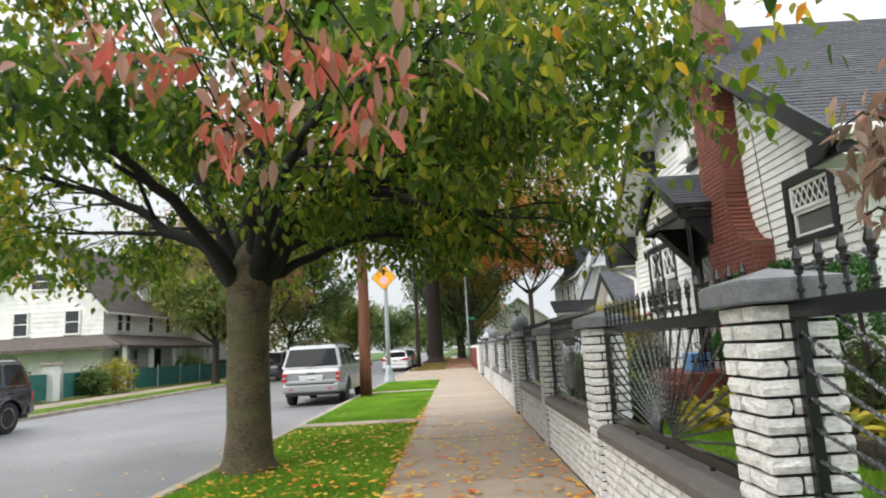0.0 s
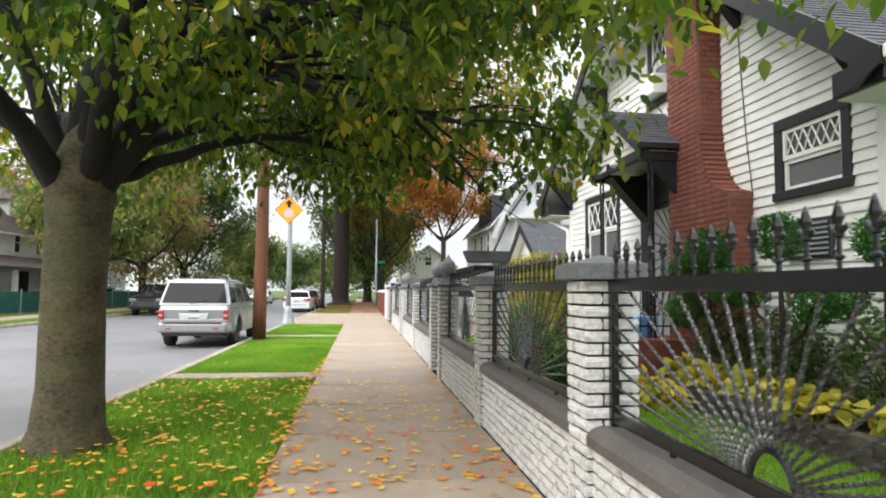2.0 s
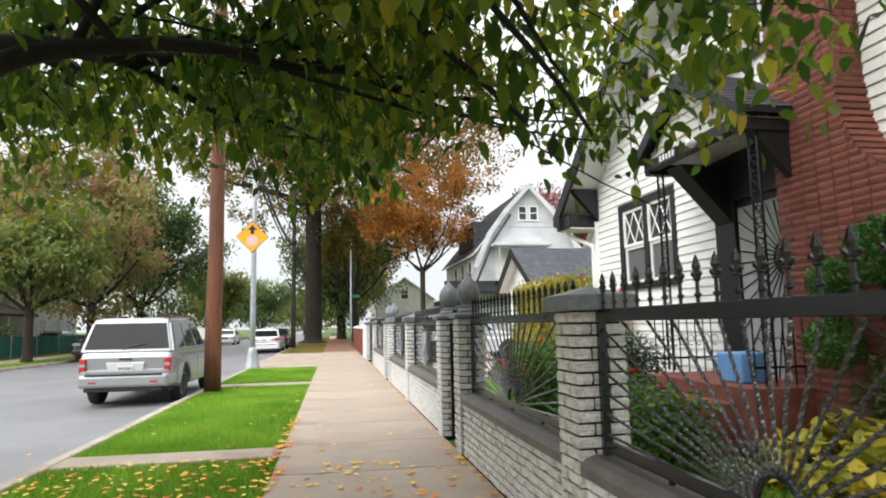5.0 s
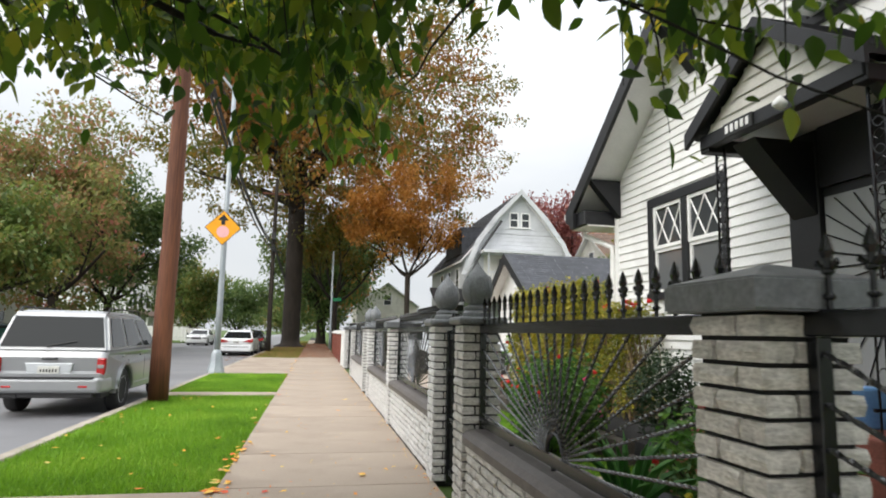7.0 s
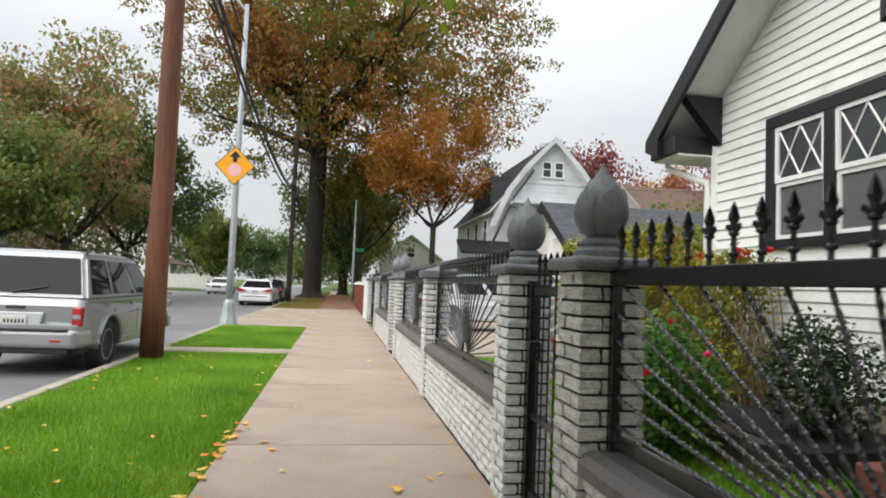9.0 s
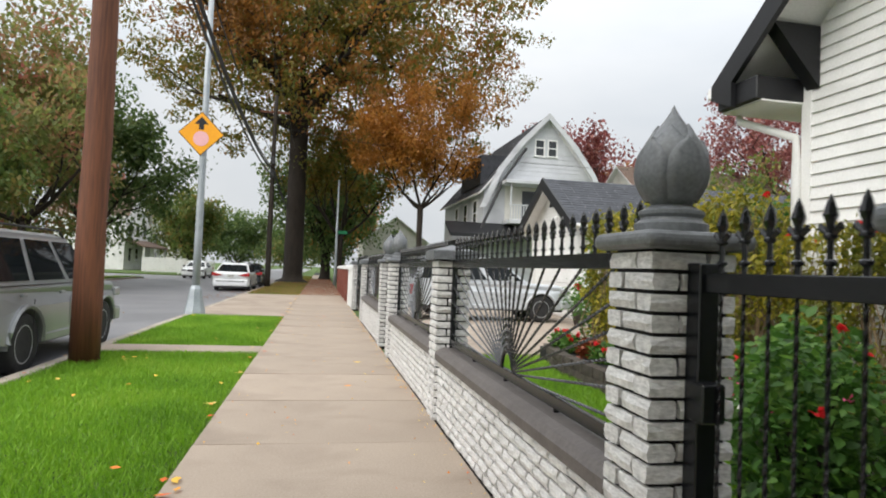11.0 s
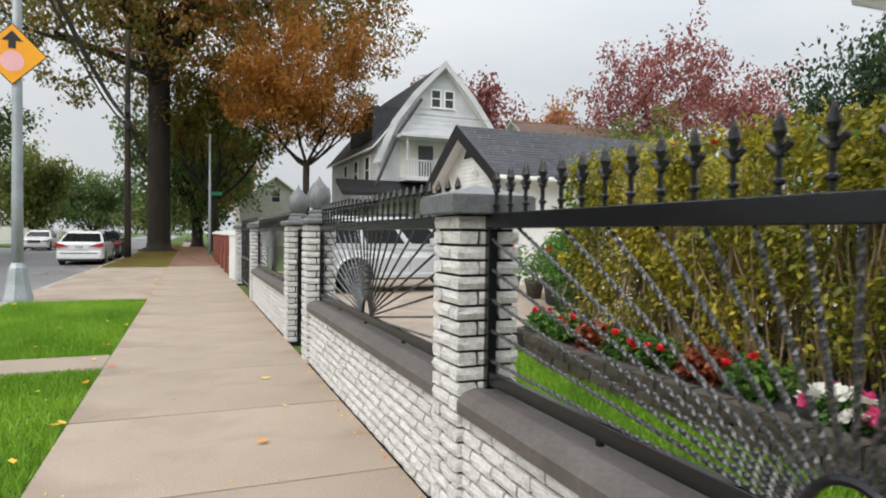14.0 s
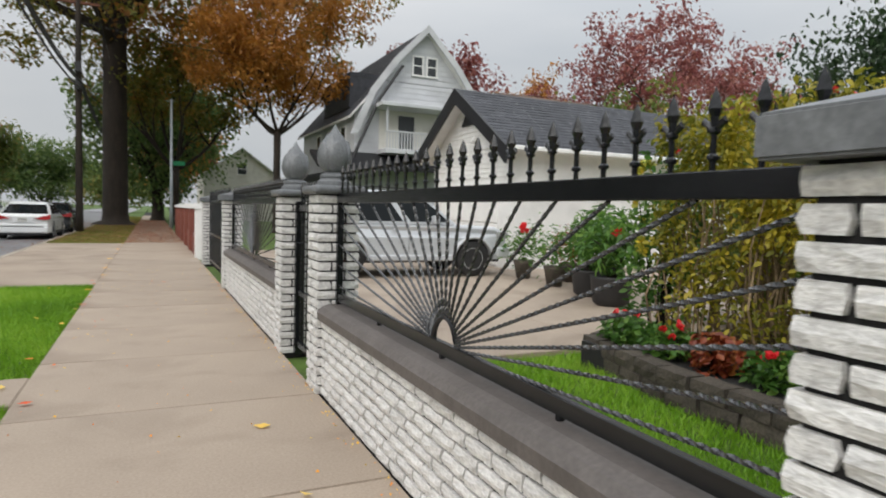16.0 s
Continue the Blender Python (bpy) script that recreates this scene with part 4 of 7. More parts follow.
part("shingles", sh, SHINGLE, roof)
# barge boards, brackets, gutters
for s, y0, y1 in ((1, Y_LO, K_LO), (-1, Y_HI, K_HI)):
    pts = [(y0, EAVE_Z + 0.02), (y1, KNEE_Z + 0.02), (y1, KNEE_Z - 0.24), (y0 + s * 0.34, EAVE_Z - 0.02), (y0 + s * 0.34, EAVE_Z - 0.28), (y0, EAVE_Z - 0.14)]
    part("barge_board", prism(pts, "x", RX - 0.03, RX + 0.03), BLACKP, house, "black barge board")
    part("soffit", slab_roof([(RX + 0.03, y0, EAVE_Z - 0.1), (HX, y0, EAVE_Z - 0.1), (HX, y1, KNEE_Z - 0.1), (RX + 0.03, y1, KNEE_Z - 0.1)], 0.02), WHITE, house)
    yw = HY0 if s > 0 else HY1
    for yb in (yw + s * 0.12, yw + s * 2.3):
        zt = EAVE_Z + (abs(yb - y0)) * SLOPE - 0.12
        tri = [(HX - 0.025, zt), (RX + 0.06, zt), (HX - 0.025, zt - 0.62)]
        part("bracket", prism(tri, "y", yb - 0.08, yb + 0.08), BLACKP, house, "black wooden eave bracket")
    ybx = sorted((y0 + s * 0.02, yw - s * 0.002))
    part("eave_box", block(RX + 0.04, HX + 0.3, ybx[0], ybx[1], EAVE_Z - 0.26, EAVE_Z - 0.02, 0.01), BLACKP, house)
    part("eave_soffit", block(RX + 0.1, HXB, ybx[0], ybx[1], EAVE_Z - 0.28, EAVE_Z - 0.262), WHITE, house)
    gy = y0 - s * 0.06
    part("gutter", block(RX, HXB, gy - 0.06, gy + 0.06, EAVE_Z - 0.1, EAVE_Z + 0.03, 0.02, 2), WHITE, house, "white gutter")
part("fascia", block(RX - 0.03, RX + 0.03, K_LO, K_HI, KNEE_Z - 0.2, KNEE_Z + 0.02), BLACKP, house, "black fascia under the clipped gable")
part("soffit", block(RX + 0.03, HX, K_LO, K_HI, KNEE_Z - 0.12, KNEE_Z - 0.1), WHITE, house)
part("downpipe", tube([(RX + 0.3, Y_HI + 0.02, EAVE_Z - 0.1), (RX + 0.3, Y_HI - 0.05, EAVE_Z - 0.35), (HX - 0.06, HY1 + 0.06, EAVE_Z - 0.62), (HX - 0.06, HY1 + 0.05, EAVE_Z - 0.9), (HX - 0.06, HY1 + 0.05, 0.1)], [0.045] * 5, 10), WHITE, house, "white downpipe", True)
part("cable", tube([(HX - 0.03, 9.6, 5.2), (HX - 0.035, 9.55, 4.4), (HX - 0.03, 9.45, 3.3), (HX - 0.03, 9.35, 2.6)], [0.008] * 4, 5), PLASTIC, house)


def sash_window(parent, x, y0, y1, z0, z1, lights=1, lattice=True, trim=0.13, trim_mat=None, sign=-1, far=False):
    """A window in a wall that faces -x: broad trim, sashes, glass, and diamond leading on the upper sash."""
    tm = trim_mat or BLACKP
    w = part("window", block(x - 0.035, x + 0.12, y0, y1, z1 - trim, z1, 0.005), tm, parent)
    part("sill", block(x - 0.06, x + 0.12, y0 - 0.02, y1 + 0.02, z0, z0 + trim * 0.8, 0.006), tm, w)
    for a, b in ((y0, y0 + trim), (y1 - trim, y1)):
        part("jamb", block(x - 0.034, x + 0.12, a, b, z0 + trim * 0.8, z1 - trim, 0.004), tm, w)
    iy0, iy1, iz0, iz1 = y0 + trim, y1 - trim, z0 + trim * 0.8, z1 - trim
    span = (iy1 - iy0 - (lights - 1) * trim) / lights
    for k in range(lights):
        a = iy0 + k * (span + trim)
        b = a + span
        if k:
            part("mullion", block(x - 0.033, x + 0.12, a - trim, a, iz0, iz1, 0.004), tm, w)
        mid = iz0 + (iz1 - iz0) * 0.5
        for lo, hi, dx in ((iz0, mid, 0.03), (mid, iz1, 0.01)):
            f = bmesh.new()
            t = 0.05
            for c in ((x + dx - 0.02, x + dx + 0.03, a, a + t, lo, hi), (x + dx - 0.02, x + dx + 0.03, b - t, b, lo, hi), (x + dx - 0.02, x + dx + 0.03, a + t, b - t, lo, lo + t), (x + dx - 0.02, x + dx + 0.03, a + t, b - t, hi - t, hi)):
                cube_into(f, *c)
            part("sash", f, WHITE, w)
            part("pane", block(x + dx + 0.005, x + dx + 0.015, a + t, b - t, lo + t, hi - t), GLASS if dx < 0.02 else GLASSM, w)
        if lattice:
            lead = bmesh.new()
            h = iz1 - mid - 0.1
            n = max(2, round((b - a - 0.1) / (h * 0.5)))
            sp = (b - a - 0.1) / n
            for i in range(n):
                ya = a + 0.05 + sp * i
                for p, q in (((ya, mid + 0.05), (ya + sp, mid + 0.05 + h)), ((ya + sp, mid + 0.05), (ya, mid + 0.05 + h))):
                    tube_into(lead, [(x + 0.008, p[0], p[1]), (x + 0.008, q[0], q[1])], [0.012, 0.012], 4)
            part("lattice", lead, WHITE, w, "white diamond lattice")
    return w


sash_window(house, HX, *W_NEAR, lattice=True)
sash_window(house, HX, *W_FAR, lights=2)
sash_window(house, HX, *W_UP, lights=2)
part("window_air_conditioner", block(HX - 0.28, HX + 0.05, 11.55, 12.05, 4.66, 5.0, 0.012), WHITE, house, "white window air conditioner")
part("wall_air_conditioner", block(HX - 0.06, HX + 0.05, 8.0, 8.72, 1.75, 2.2, 0.01), PLASTIC, house, "dark louvred wall air conditioner")
for i in range(7):
    part("louvre", block(HX - 0.075, HX - 0.055, 8.04, 8.68, 1.79 + i * 0.056, 1.815 + i * 0.056), GALV, house)

# chimney: broad shouldered base, tapering flue
CX0, CX1, CY0, CY1 = 4.52, HX + 0.05, 10.02, 10.92
chimney = thing("chimney", "tall red brick chimney with a curved shoulder on the house wall", "chimney")
base_y0, base_z = 9.37, 2.66
curve = [(base_y0, -0.1), (base_y0, base_z)]
for i in range(1, 9):
    q = i / 8 * math.pi / 2
    curve.append((base_y0 + (CY0 - base_y0) * math.sin(q) ** 0.9 * 1.0 - 0.0, base_z + 1.0 * (1 - math.cos(q))))
curve += [(CY0 + 0.02, 8.6), (CY1 - 0.012, 8.6), (CY1 - 0.012, -0.1)]
part("flue", prism(curve, "x", CX0 + 0.012, CX1), REDJOINT, chimney)
part("cap", block(CX0 - 0.05, CX1 + 0.05, CY0 - 0.05, CY1 + 0.05, 8.6, 8.75, 0.01), KERB, chimney)
red_bricks = [finish("brick", rough_brick(0.195, 0.03, 0.058, s + 200, 0.0025), REDBRICK) for s in range(6)]
cr = random.Random(5)


def base_edge(z):
    if z < base_z:
        return base_y0
    if z < base_z + 1.0:
        q = math.acos(max(-1, min(1, 1 - (z - base_z))))
        return base_y0 + (CY0 - base_y0) * math.sin(q) ** 0.9
    return CY0


for i in range(13):
    q0, q1 = (i + 0.02) / 13 * 0.97, (i + 0.98) / 13 * 0.97
    za, zb = base_z + q0, base_z + q1
    ya, yb = base_edge(za), base_edge(zb)
    d = math.hypot(yb - ya, zb - za)
    m = pose((CX0 + HX) / 2 - 0.004, (ya + yb) / 2, (za + zb) / 2, math.degrees(math.atan2(zb - za, yb - ya)), 0, 0) @ Matrix.Diagonal(((HX - CX0 - 0.01) / 0.195, (d - 0.012) / 0.03, 0.4, 1))
    share("brick", cr.choice(red_bricks), chimney, m)

z, k = 0.55, 0
while z < 6.3:
    lo = base_edge(z + 0.03)
    y = CY1 - (0.0 if k % 2 else 0.1)
    first = True
    while y > lo + 0.02:
        a, b = max(lo, y - 0.2), min(CY1, y)
        if b - a > 0.03:
            m = pose(CX0 + 0.015, (a + b) / 2, z, 0, 0, -90) @ Matrix.Diagonal(((b - a - 0.011) / 0.195, 1, 1.14, 1))
            share("brick", cr.choice(red_bricks), chimney, m)
        y = a if not first else min(CY1, y) - (0.2 if k % 2 else 0.1)
        first = False
    # the side that looks back along the pavement
    ys = base_edge(z + 0.03)
    if z < base_z - 0.08 or z > base_z + 0.85:
        for a, b in (((CX0 + 0.04, CX0 + 0.2), (CX0 + 0.2, HX - 0.03)) if k % 2 else ((CX0 + 0.04, CX0 + 0.12), (CX0 + 0.12, CX0 + 0.3), (CX0 + 0.3, HX - 0.03))):
            m = pose((a + b) / 2, ys + (0.006 if z < base_z else 0.003), z) @ Matrix.Diagonal(((b - a - 0.011) / 0.195, 0.8, 1.14, 1))
            share("brick", cr.choice(red_bricks), chimney, m)
    z += 0.0765
    k += 1

# ---- entrance porch ----
PX, PY, PZ = 3.88, 11.68, 4.34
P_HALF, P_EAVE = 1.12, 3.56
porch = thing("porch", "small gabled entrance porch with black trim and iron lattice posts", "porch")
for s in (-1, 1):
    pts = [(PX, PY, PZ), (HX - 0.03, PY, PZ), (HX - 0.03, PY + s * P_HALF, P_EAVE), (PX, PY + s * P_HALF, P_EAVE)]
    part("roof", slab_roof(pts, 0.07), BLACKP, porch)
    shb = bmesh.new()
    up = Vector((0, -s * P_HALF, PZ - P_EAVE)).normalized()
    st = Vector((PX, PY - P_HALF, P_EAVE)) if s < 0 else Vector((HX - 0.03, PY + P_HALF, P_EAVE))
    al = Vector((1, 0, 0)) if s < 0 else Vector((-1, 0, 0))
    shingle_rows(shb, st, al, up, HX - 0.03 - PX, math.hypot(P_HALF, PZ - P_EAVE), None, 0.12, 0.25, 3)
    part("shingles", shb, SHINGLE, porch)
    pts = [(PY, PZ + 0.01), (PY + s * (P_HALF + 0.03), P_EAVE + 0.0), (PY + s * (P_HALF + 0.03), P_EAVE - 0.17), (PY, PZ - 0.17)]
    part("barge_board", prism(pts, "x", PX - 0.025, PX + 0.02), BLACKP, porch)
    part("beam", block(PX + 0.1, HX - 0.03, PY + s * 0.98 - 0.07, PY + s * 0.98 + 0.07, P_EAVE - 0.24, P_EAVE - 0.1, 0.008), BLACKP, porch)
    br = [(HX - 0.03, P_EAVE - 0.24), (PX + 0.22, P_EAVE - 0.24), (PX + 0.3, P_EAVE - 0.34), (HX - 0.12, P_EAVE - 0.98), (HX - 0.03, P_EAVE - 0.98)]
    part("bracket", prism(br, "y", *((PY - 1.03, PY - 0.93) if s < 0 else (PY + 0.36, PY + 0.68))), BLACKP, porch, "black solid bracket")
part("pediment", prism([(PY - P_HALF + 0.08, P_EAVE - 0.08), (PY + P_HALF - 0.08, P_EAVE - 0.08), (PY, PZ - 0.12)], "x", PX + 0.14, PX + 0.2), SIDINGC, porch, "cream boarded pediment")
siding(porch, "y", PX + 0.138, PY - P_HALF, PY + P_HALF, P_EAVE - 0.08, PZ - 0.2, SIDINGC, -1,
       lambda z: (PY - (PZ - 0.1 - z) / (PZ - P_EAVE) * P_HALF, PY + (PZ - 0.1 - z) / (PZ - P_EAVE) * P_HALF), (), 0.13)
part("lintel", block(PX + 0.08, PX + 0.2, PY - 1.03, PY + 1.03, P_EAVE - 0.2, P_EAVE - 0.06, 0.006), BLACKP, porch)
part("ceiling", block(PX + 0.1, HX - 0.03, PY - 1.03, PY + 1.03, P_EAVE - 0.1, P_EAVE - 0.085), WHITE, porch)
plaque = part("number_plaque", block(PX + 0.055, PX + 0.078, PY + 0.18, PY + 0.6, P_EAVE - 0.2, P_EAVE - 0.06, 0.004), PLASTIC, porch, "small dark house number plate")
for i in range(5):
    part("digit", block(PX + 0.048, PX + 0.054, PY + 0.215 + i * 0.075, PY + 0.26 + i * 0.075, P_EAVE - 0.17, P_EAVE - 0.09, 0.003), WHITE, plaque, "pale raised digit")
part("floodlight", lathe([(0.02, 0), (0.05, 0.02), (0.055, 0.1), (0.03, 0.11)], 12), WHITE, porch, "white floodlight", True, pose(PX + 0.02, PY - 0.3, P_EAVE - 0.2, 0, -60, 0))


def lattice_post(y, x):
    """An openwork iron post: two uprights with scrolls between."""
    bm = bmesh.new()
    for d in (-0.07, 0.07):
        cube_into(bm, x - 0.01, x + 0.01, y + d - 0.01, y + d + 0.01, 0.72, P_EAVE - 0.2)
    z = 0.8
    while z < P_EAVE - 0.5:
        pts = [(x, y + 0.06 * math.cos(a), z + 0.1 + 0.09 * math.sin(a) + a * 0.006) for a in np.linspace(-2.4, 2.4, 11)]
        tube_into(bm, pts, [0.007] * 11, 5)
        pts = [(x, y - 0.06 * math.cos(a), z + 0.21 + 0.09 * math.sin(a)) for a in np.linspace(-2.4, 2.4, 11)]
        tube_into(bm, pts, [0.007] * 11, 5)
        z += 0.22
    return bm


for y in (PY - 0.95, PY + 0.95):
    part("lattice_post", lattice_post(y, PX + 0.27), IRON, porch)
part("door_surround", block(HX - 0.05, HX + 0.02, W_DOOR[0] - 0.1, W_DOOR[1] + 0.1, 0.6, W_DOOR[3] + 0.1), BLACKP, porch)
part("side_panel", block(HX - 0.12, HX - 0.052, W_DOOR[1] + 0.02, W_DOOR[1] + 0.42, 0.6, P_EAVE - 0.12, 0.006), BLACKP, porch, "tall black panel beside the door")
part("fanlight_board", block(HX - 0.1, HX - 0.052, W_DOOR[0] - 0.1, W_DOOR[1] + 0.018, W_DOOR[3] + 0.1, P_EAVE - 0.1), BLACKP, porch)
door = part("door", block(HX - 0.07, HX - 0.05, W_DOOR[0], W_DOOR[1], 0.62, W_DOOR[3]), GLASSL, porch, "white glazed storm door with a black sunburst grille")
gr = bmesh.new()
HUB_Y, HUB_Z = 11.2, 2.05
for a in np.arange(0, 360, 11.25):
    ca, sa = math.cos(radians(a)), math.sin(radians(a))
    L = min((W_DOOR[3] - 0.03 - HUB_Z if sa > 0 else HUB_Z - 0.65) / max(abs(sa), 0.01), (W_DOOR[1] - 0.02 - HUB_Y if ca > 0 else HUB_Y - W_DOOR[0] - 0.02) / max(abs(ca), 0.01))
    tube_into(gr, [(HX - 0.08, HUB_Y + 0.08 * ca, HUB_Z + 0.08 * sa), (HX - 0.08, HUB_Y + L * ca, HUB_Z + L * sa)], [0.008, 0.008], 4)
for rad in (0.08, 0.19):
    tube_into(gr, [(HX - 0.08, HUB_Y + rad * math.cos(a), HUB_Z + rad * math.sin(a)) for a in np.linspace(0, 2 * math.pi, 21)], [0.01] * 21, 5)
part("grille", gr, IRON, door)
stoop = thing("stoop", "red brick stoop and steps with iron side rails", "steps")
part("landing", block(3.85, HX - 0.04, 10.6, 12.75, -0.1, 0.68, 0.01), REDBRICK, stoop, "red brick landing")
for i in range(3):
    part("step", block(3.85 - 0.28 * (i + 1), 3.85 - 0.28 * i - 0.003, 10.9, 12.45, -0.1, 0.51 - 0.17 * i, 0.012), REDBRICK, stoop)
for y in (10.7, 12.65):
    for z in (0.86, 1.42):
        part("side_rail", block(3.9, HX - 0.06, y - 0.012, y + 0.012, z, z + 0.025), IRON, stoop)
    for i in range(8):
        x = 3.95 + i * 0.115
        part("rail_bar", block(x - 0.006, x + 0.006, y - 0.006, y + 0.006, 0.68, 1.42), IRON, stoop)
        part("scroll", tube([(x + 0.05 * math.cos(a) + 0.05, y, 1.1 + 0.07 * math.sin(a)) for a in np.linspace(0, 5.2, 9)], [0.006] * 9, 4), IRON, stoop)
tagged(part("blue_crate", block(4.05, 4.4, 11.05, 11.5, 0.682, 1.0, 0.02, 2), BLUEP), "pale blue plastic crate on the brick stoop", "crate")

# ---- vehicles ----
def wheel(parent, x, y, r, side, rim_mat=None):
    w = part("wheel", lathe([(r * 0.62, -0.09), (r * 0.96, -0.1), (r, -0.07), (r, 0.07), (r * 0.96, 0.1), (r * 0.62, 0.09)], 28), RUBBER, parent, "", True, pose(x, y, r, 0, 90 * side, 0))
    part("rim", lathe([(r * 0.66, 0.0), (r * 0.66, 0.088), (r * 0.6, 0.092), (r * 0.56, 0.06), (r * 0.1, 0.05), (r * 0.08, 0.075), (0.002, 0.08)], 28), rim_mat or CHROME, w)
    sp = bmesh.new()
    for k in range(6):
        a = 2 * math.pi * k / 6
        c, s = math.cos(a), math.sin(a)
        p = [(r * 0.12 * c - 0.03 * s, r * 0.12 * s + 0.03 * c), (r * 0.58 * c - 0.022 * s, r * 0.58 * s + 0.022 * c), (r * 0.58 * c + 0.022 * s, r * 0.58 * s - 0.022 * c), (r * 0.12 * c + 0.03 * s, r * 0.12 * s - 0.03 * c)]
        lo = [sp.verts.new((u, v, 0.055)) for u, v in p]
        hi = [sp.verts.new((u, v, 0.088)) for u, v in p]
        sp.faces.new(hi)
        for i in range(4):
            j = (i + 1) % 4
            sp.faces.new((lo[i], lo[j], hi[j], hi[i]))
    part("spokes", sp, rim_mat or CHROME, w)
    return w


def car(label, m, paint, length, width, height, belt, wb_rear, wb, r, glass_y, roof_y, hood_y, nose_z, tail_z, suv=True, group=""):
    """A car whose rear bumper is at y = 0 and whose nose points along +y. glass_y: foot of the cabin; roof_y: its roof."""
    ob = thing("car", label, "car", m, group)
    hw = width / 2
    lo = 0.36 if suv else 0.22
    def taper(bm):
        """Draws the ends and the upper sides of the body in."""
        for v in bm.verts:
            if v.co.y < 0.45:
                v.co.x *= 1 - 0.09 * ((0.45 - v.co.y) / 0.45) ** 2
            if v.co.y > length - 0.8:
                v.co.x *= 1 - 0.13 * ((v.co.y - length + 0.8) / 0.8) ** 2
            if v.co.z > 0.75:
                v.co.x *= 1 - 0.05 * ((v.co.z - 0.75) / 0.35) ** 2
        return bm
    def arch(yc):
        return [(yc + (r + 0.07) * math.cos(a), r + (r + 0.07) * math.sin(a)) for a in np.linspace(math.pi * 1.02, -0.02 * math.pi, 11)]
    prof = [(0.06, lo + 0.1), (0.0, lo + 0.16), (0.0, lo + 0.34), (0.07, lo + 0.38), (0.05, tail_z - 0.1), (0.10, tail_z), (glass_y[0] + 0.1, belt), (hood_y, belt - 0.01),
            (length - 0.35, nose_z + 0.05), (length - 0.06, nose_z - 0.06), (length, lo + 0.3), (length - 0.04, lo + 0.06), (length - 0.2, lo)]
    lower = [(p[0], p[1]) for p in prof]
    lower += [(wb_rear + wb + r + 0.07, lo)] + arch(wb_rear + wb)[::-1] + [(wb_rear + wb - r - 0.07, lo), (wb_rear + r + 0.07, lo)] + arch(wb_rear)[::-1] + [(wb_rear - r - 0.07, lo + 0.04)]
    bm = prism(lower, "x", -hw, hw)
    sel = [e for e in bm.edges if all(v.co.z > lo + 0.12 for v in e.verts) and (abs(e.verts[0].co.x - e.verts[1].co.x) < 1e-4) and not any(abs(math.hypot(v.co.y - yc, v.co.z - r) - r - 0.07) < 0.004 for v in e.verts for yc in (wb_rear, wb_rear + wb))]
    bmesh.ops.bevel(bm, geom=sel, offset=0.07, segments=3, affect="EDGES", profile=0.6)
    body = part("body", taper(bm), paint, ob)
    part("underside", block(-hw + 0.12, hw - 0.12, 0.15, length - 0.2, lo - 0.06, belt - 0.25), PLASTIC, ob)
    top_hw = hw - (0.17 if suv else 0.22)
    bot_hw = hw - 0.035
    g = bmesh.new()
    y0, y1 = glass_y
    r0, r1 = roof_y
    def row(ya, yb, z, w):
        return [g.verts.new(p) for p in ((-w, ya, z), (w, ya, z), (w, yb, z), (-w, yb, z))]
    a, b, c = row(y0, y1, belt - 0.02, bot_hw), row(r0, r1, height - 0.07, top_hw), row(r0 + 0.1, r1 - 0.14, height, top_hw - 0.1)
    for p, q in ((a, b), (b, c)):
        for i in range(4):
            j = (i + 1) % 4
            g.faces.new((p[i], p[j], q[j], q[i]))
    g.faces.new(c)
    bmesh.ops.recalc_face_normals(g, faces=g.faces[:])
    bmesh.ops.bevel(g, geom=[e for e in g.edges if e.calc_length() > 0.2], offset=0.05, segments=3, affect="EDGES")
    part("cabin", g, paint, ob)
    def on_cab(v):
        """Edges of the cabin at a height share v of the way up: rear y, front y, half width, z."""
        return y0 + (r0 - y0) * v, y1 + (r1 - y1) * v, bot_hw + (top_hw - bot_hw) * v, belt - 0.02 + (height - 0.07 - belt + 0.02) * v
    def pane(name, pts):
        bm = bmesh.new()
        vs = [bm.verts.new(p) for p in pts]
        bm.faces.new(vs)
        res = bmesh.ops.extrude_face_region(bm, geom=bm.faces[:])
        n = (Vector(pts[1]) - Vector(pts[0])).cross(Vector(pts[2]) - Vector(pts[1])).normalized()
        for v in [e for e in res["geom"] if isinstance(e, bmesh.types.BMVert)]:
            v.co += n * 0.008
        bmesh.ops.recalc_face_normals(bm, faces=bm.faces[:])
        part(name, bm, CARGLASS, ob)
    lo_v, hi_v = (0.08, 0.93) if suv else (0.14, 0.9)
    ya, _, wa, za = on_cab(lo_v)
    yb, _, wb2, zb = on_cab(hi_v)
    pane("rear_window", [(-wa + 0.07, ya - 0.003, za), (wa - 0.07, ya - 0.003, za), (wb2 - 0.07, yb - 0.003, zb), (-wb2 + 0.07, yb - 0.003, zb)])
    _, ya2, _, _ = on_cab(lo_v)
    _, yb2, _, _ = on_cab(hi_v)
    pane("windscreen", [(wa - 0.09, ya2 + 0.003, za), (-wa + 0.09, ya2 + 0.003, za), (-wb2 + 0.09, yb2 + 0.003, zb), (wb2 - 0.09, yb2 + 0.003, zb)])
    cuts = (0.06, 0.30, 0.35, 0.64, 0.69, 0.96) if suv else (0.12, 0.48, 0.53, 0.9)
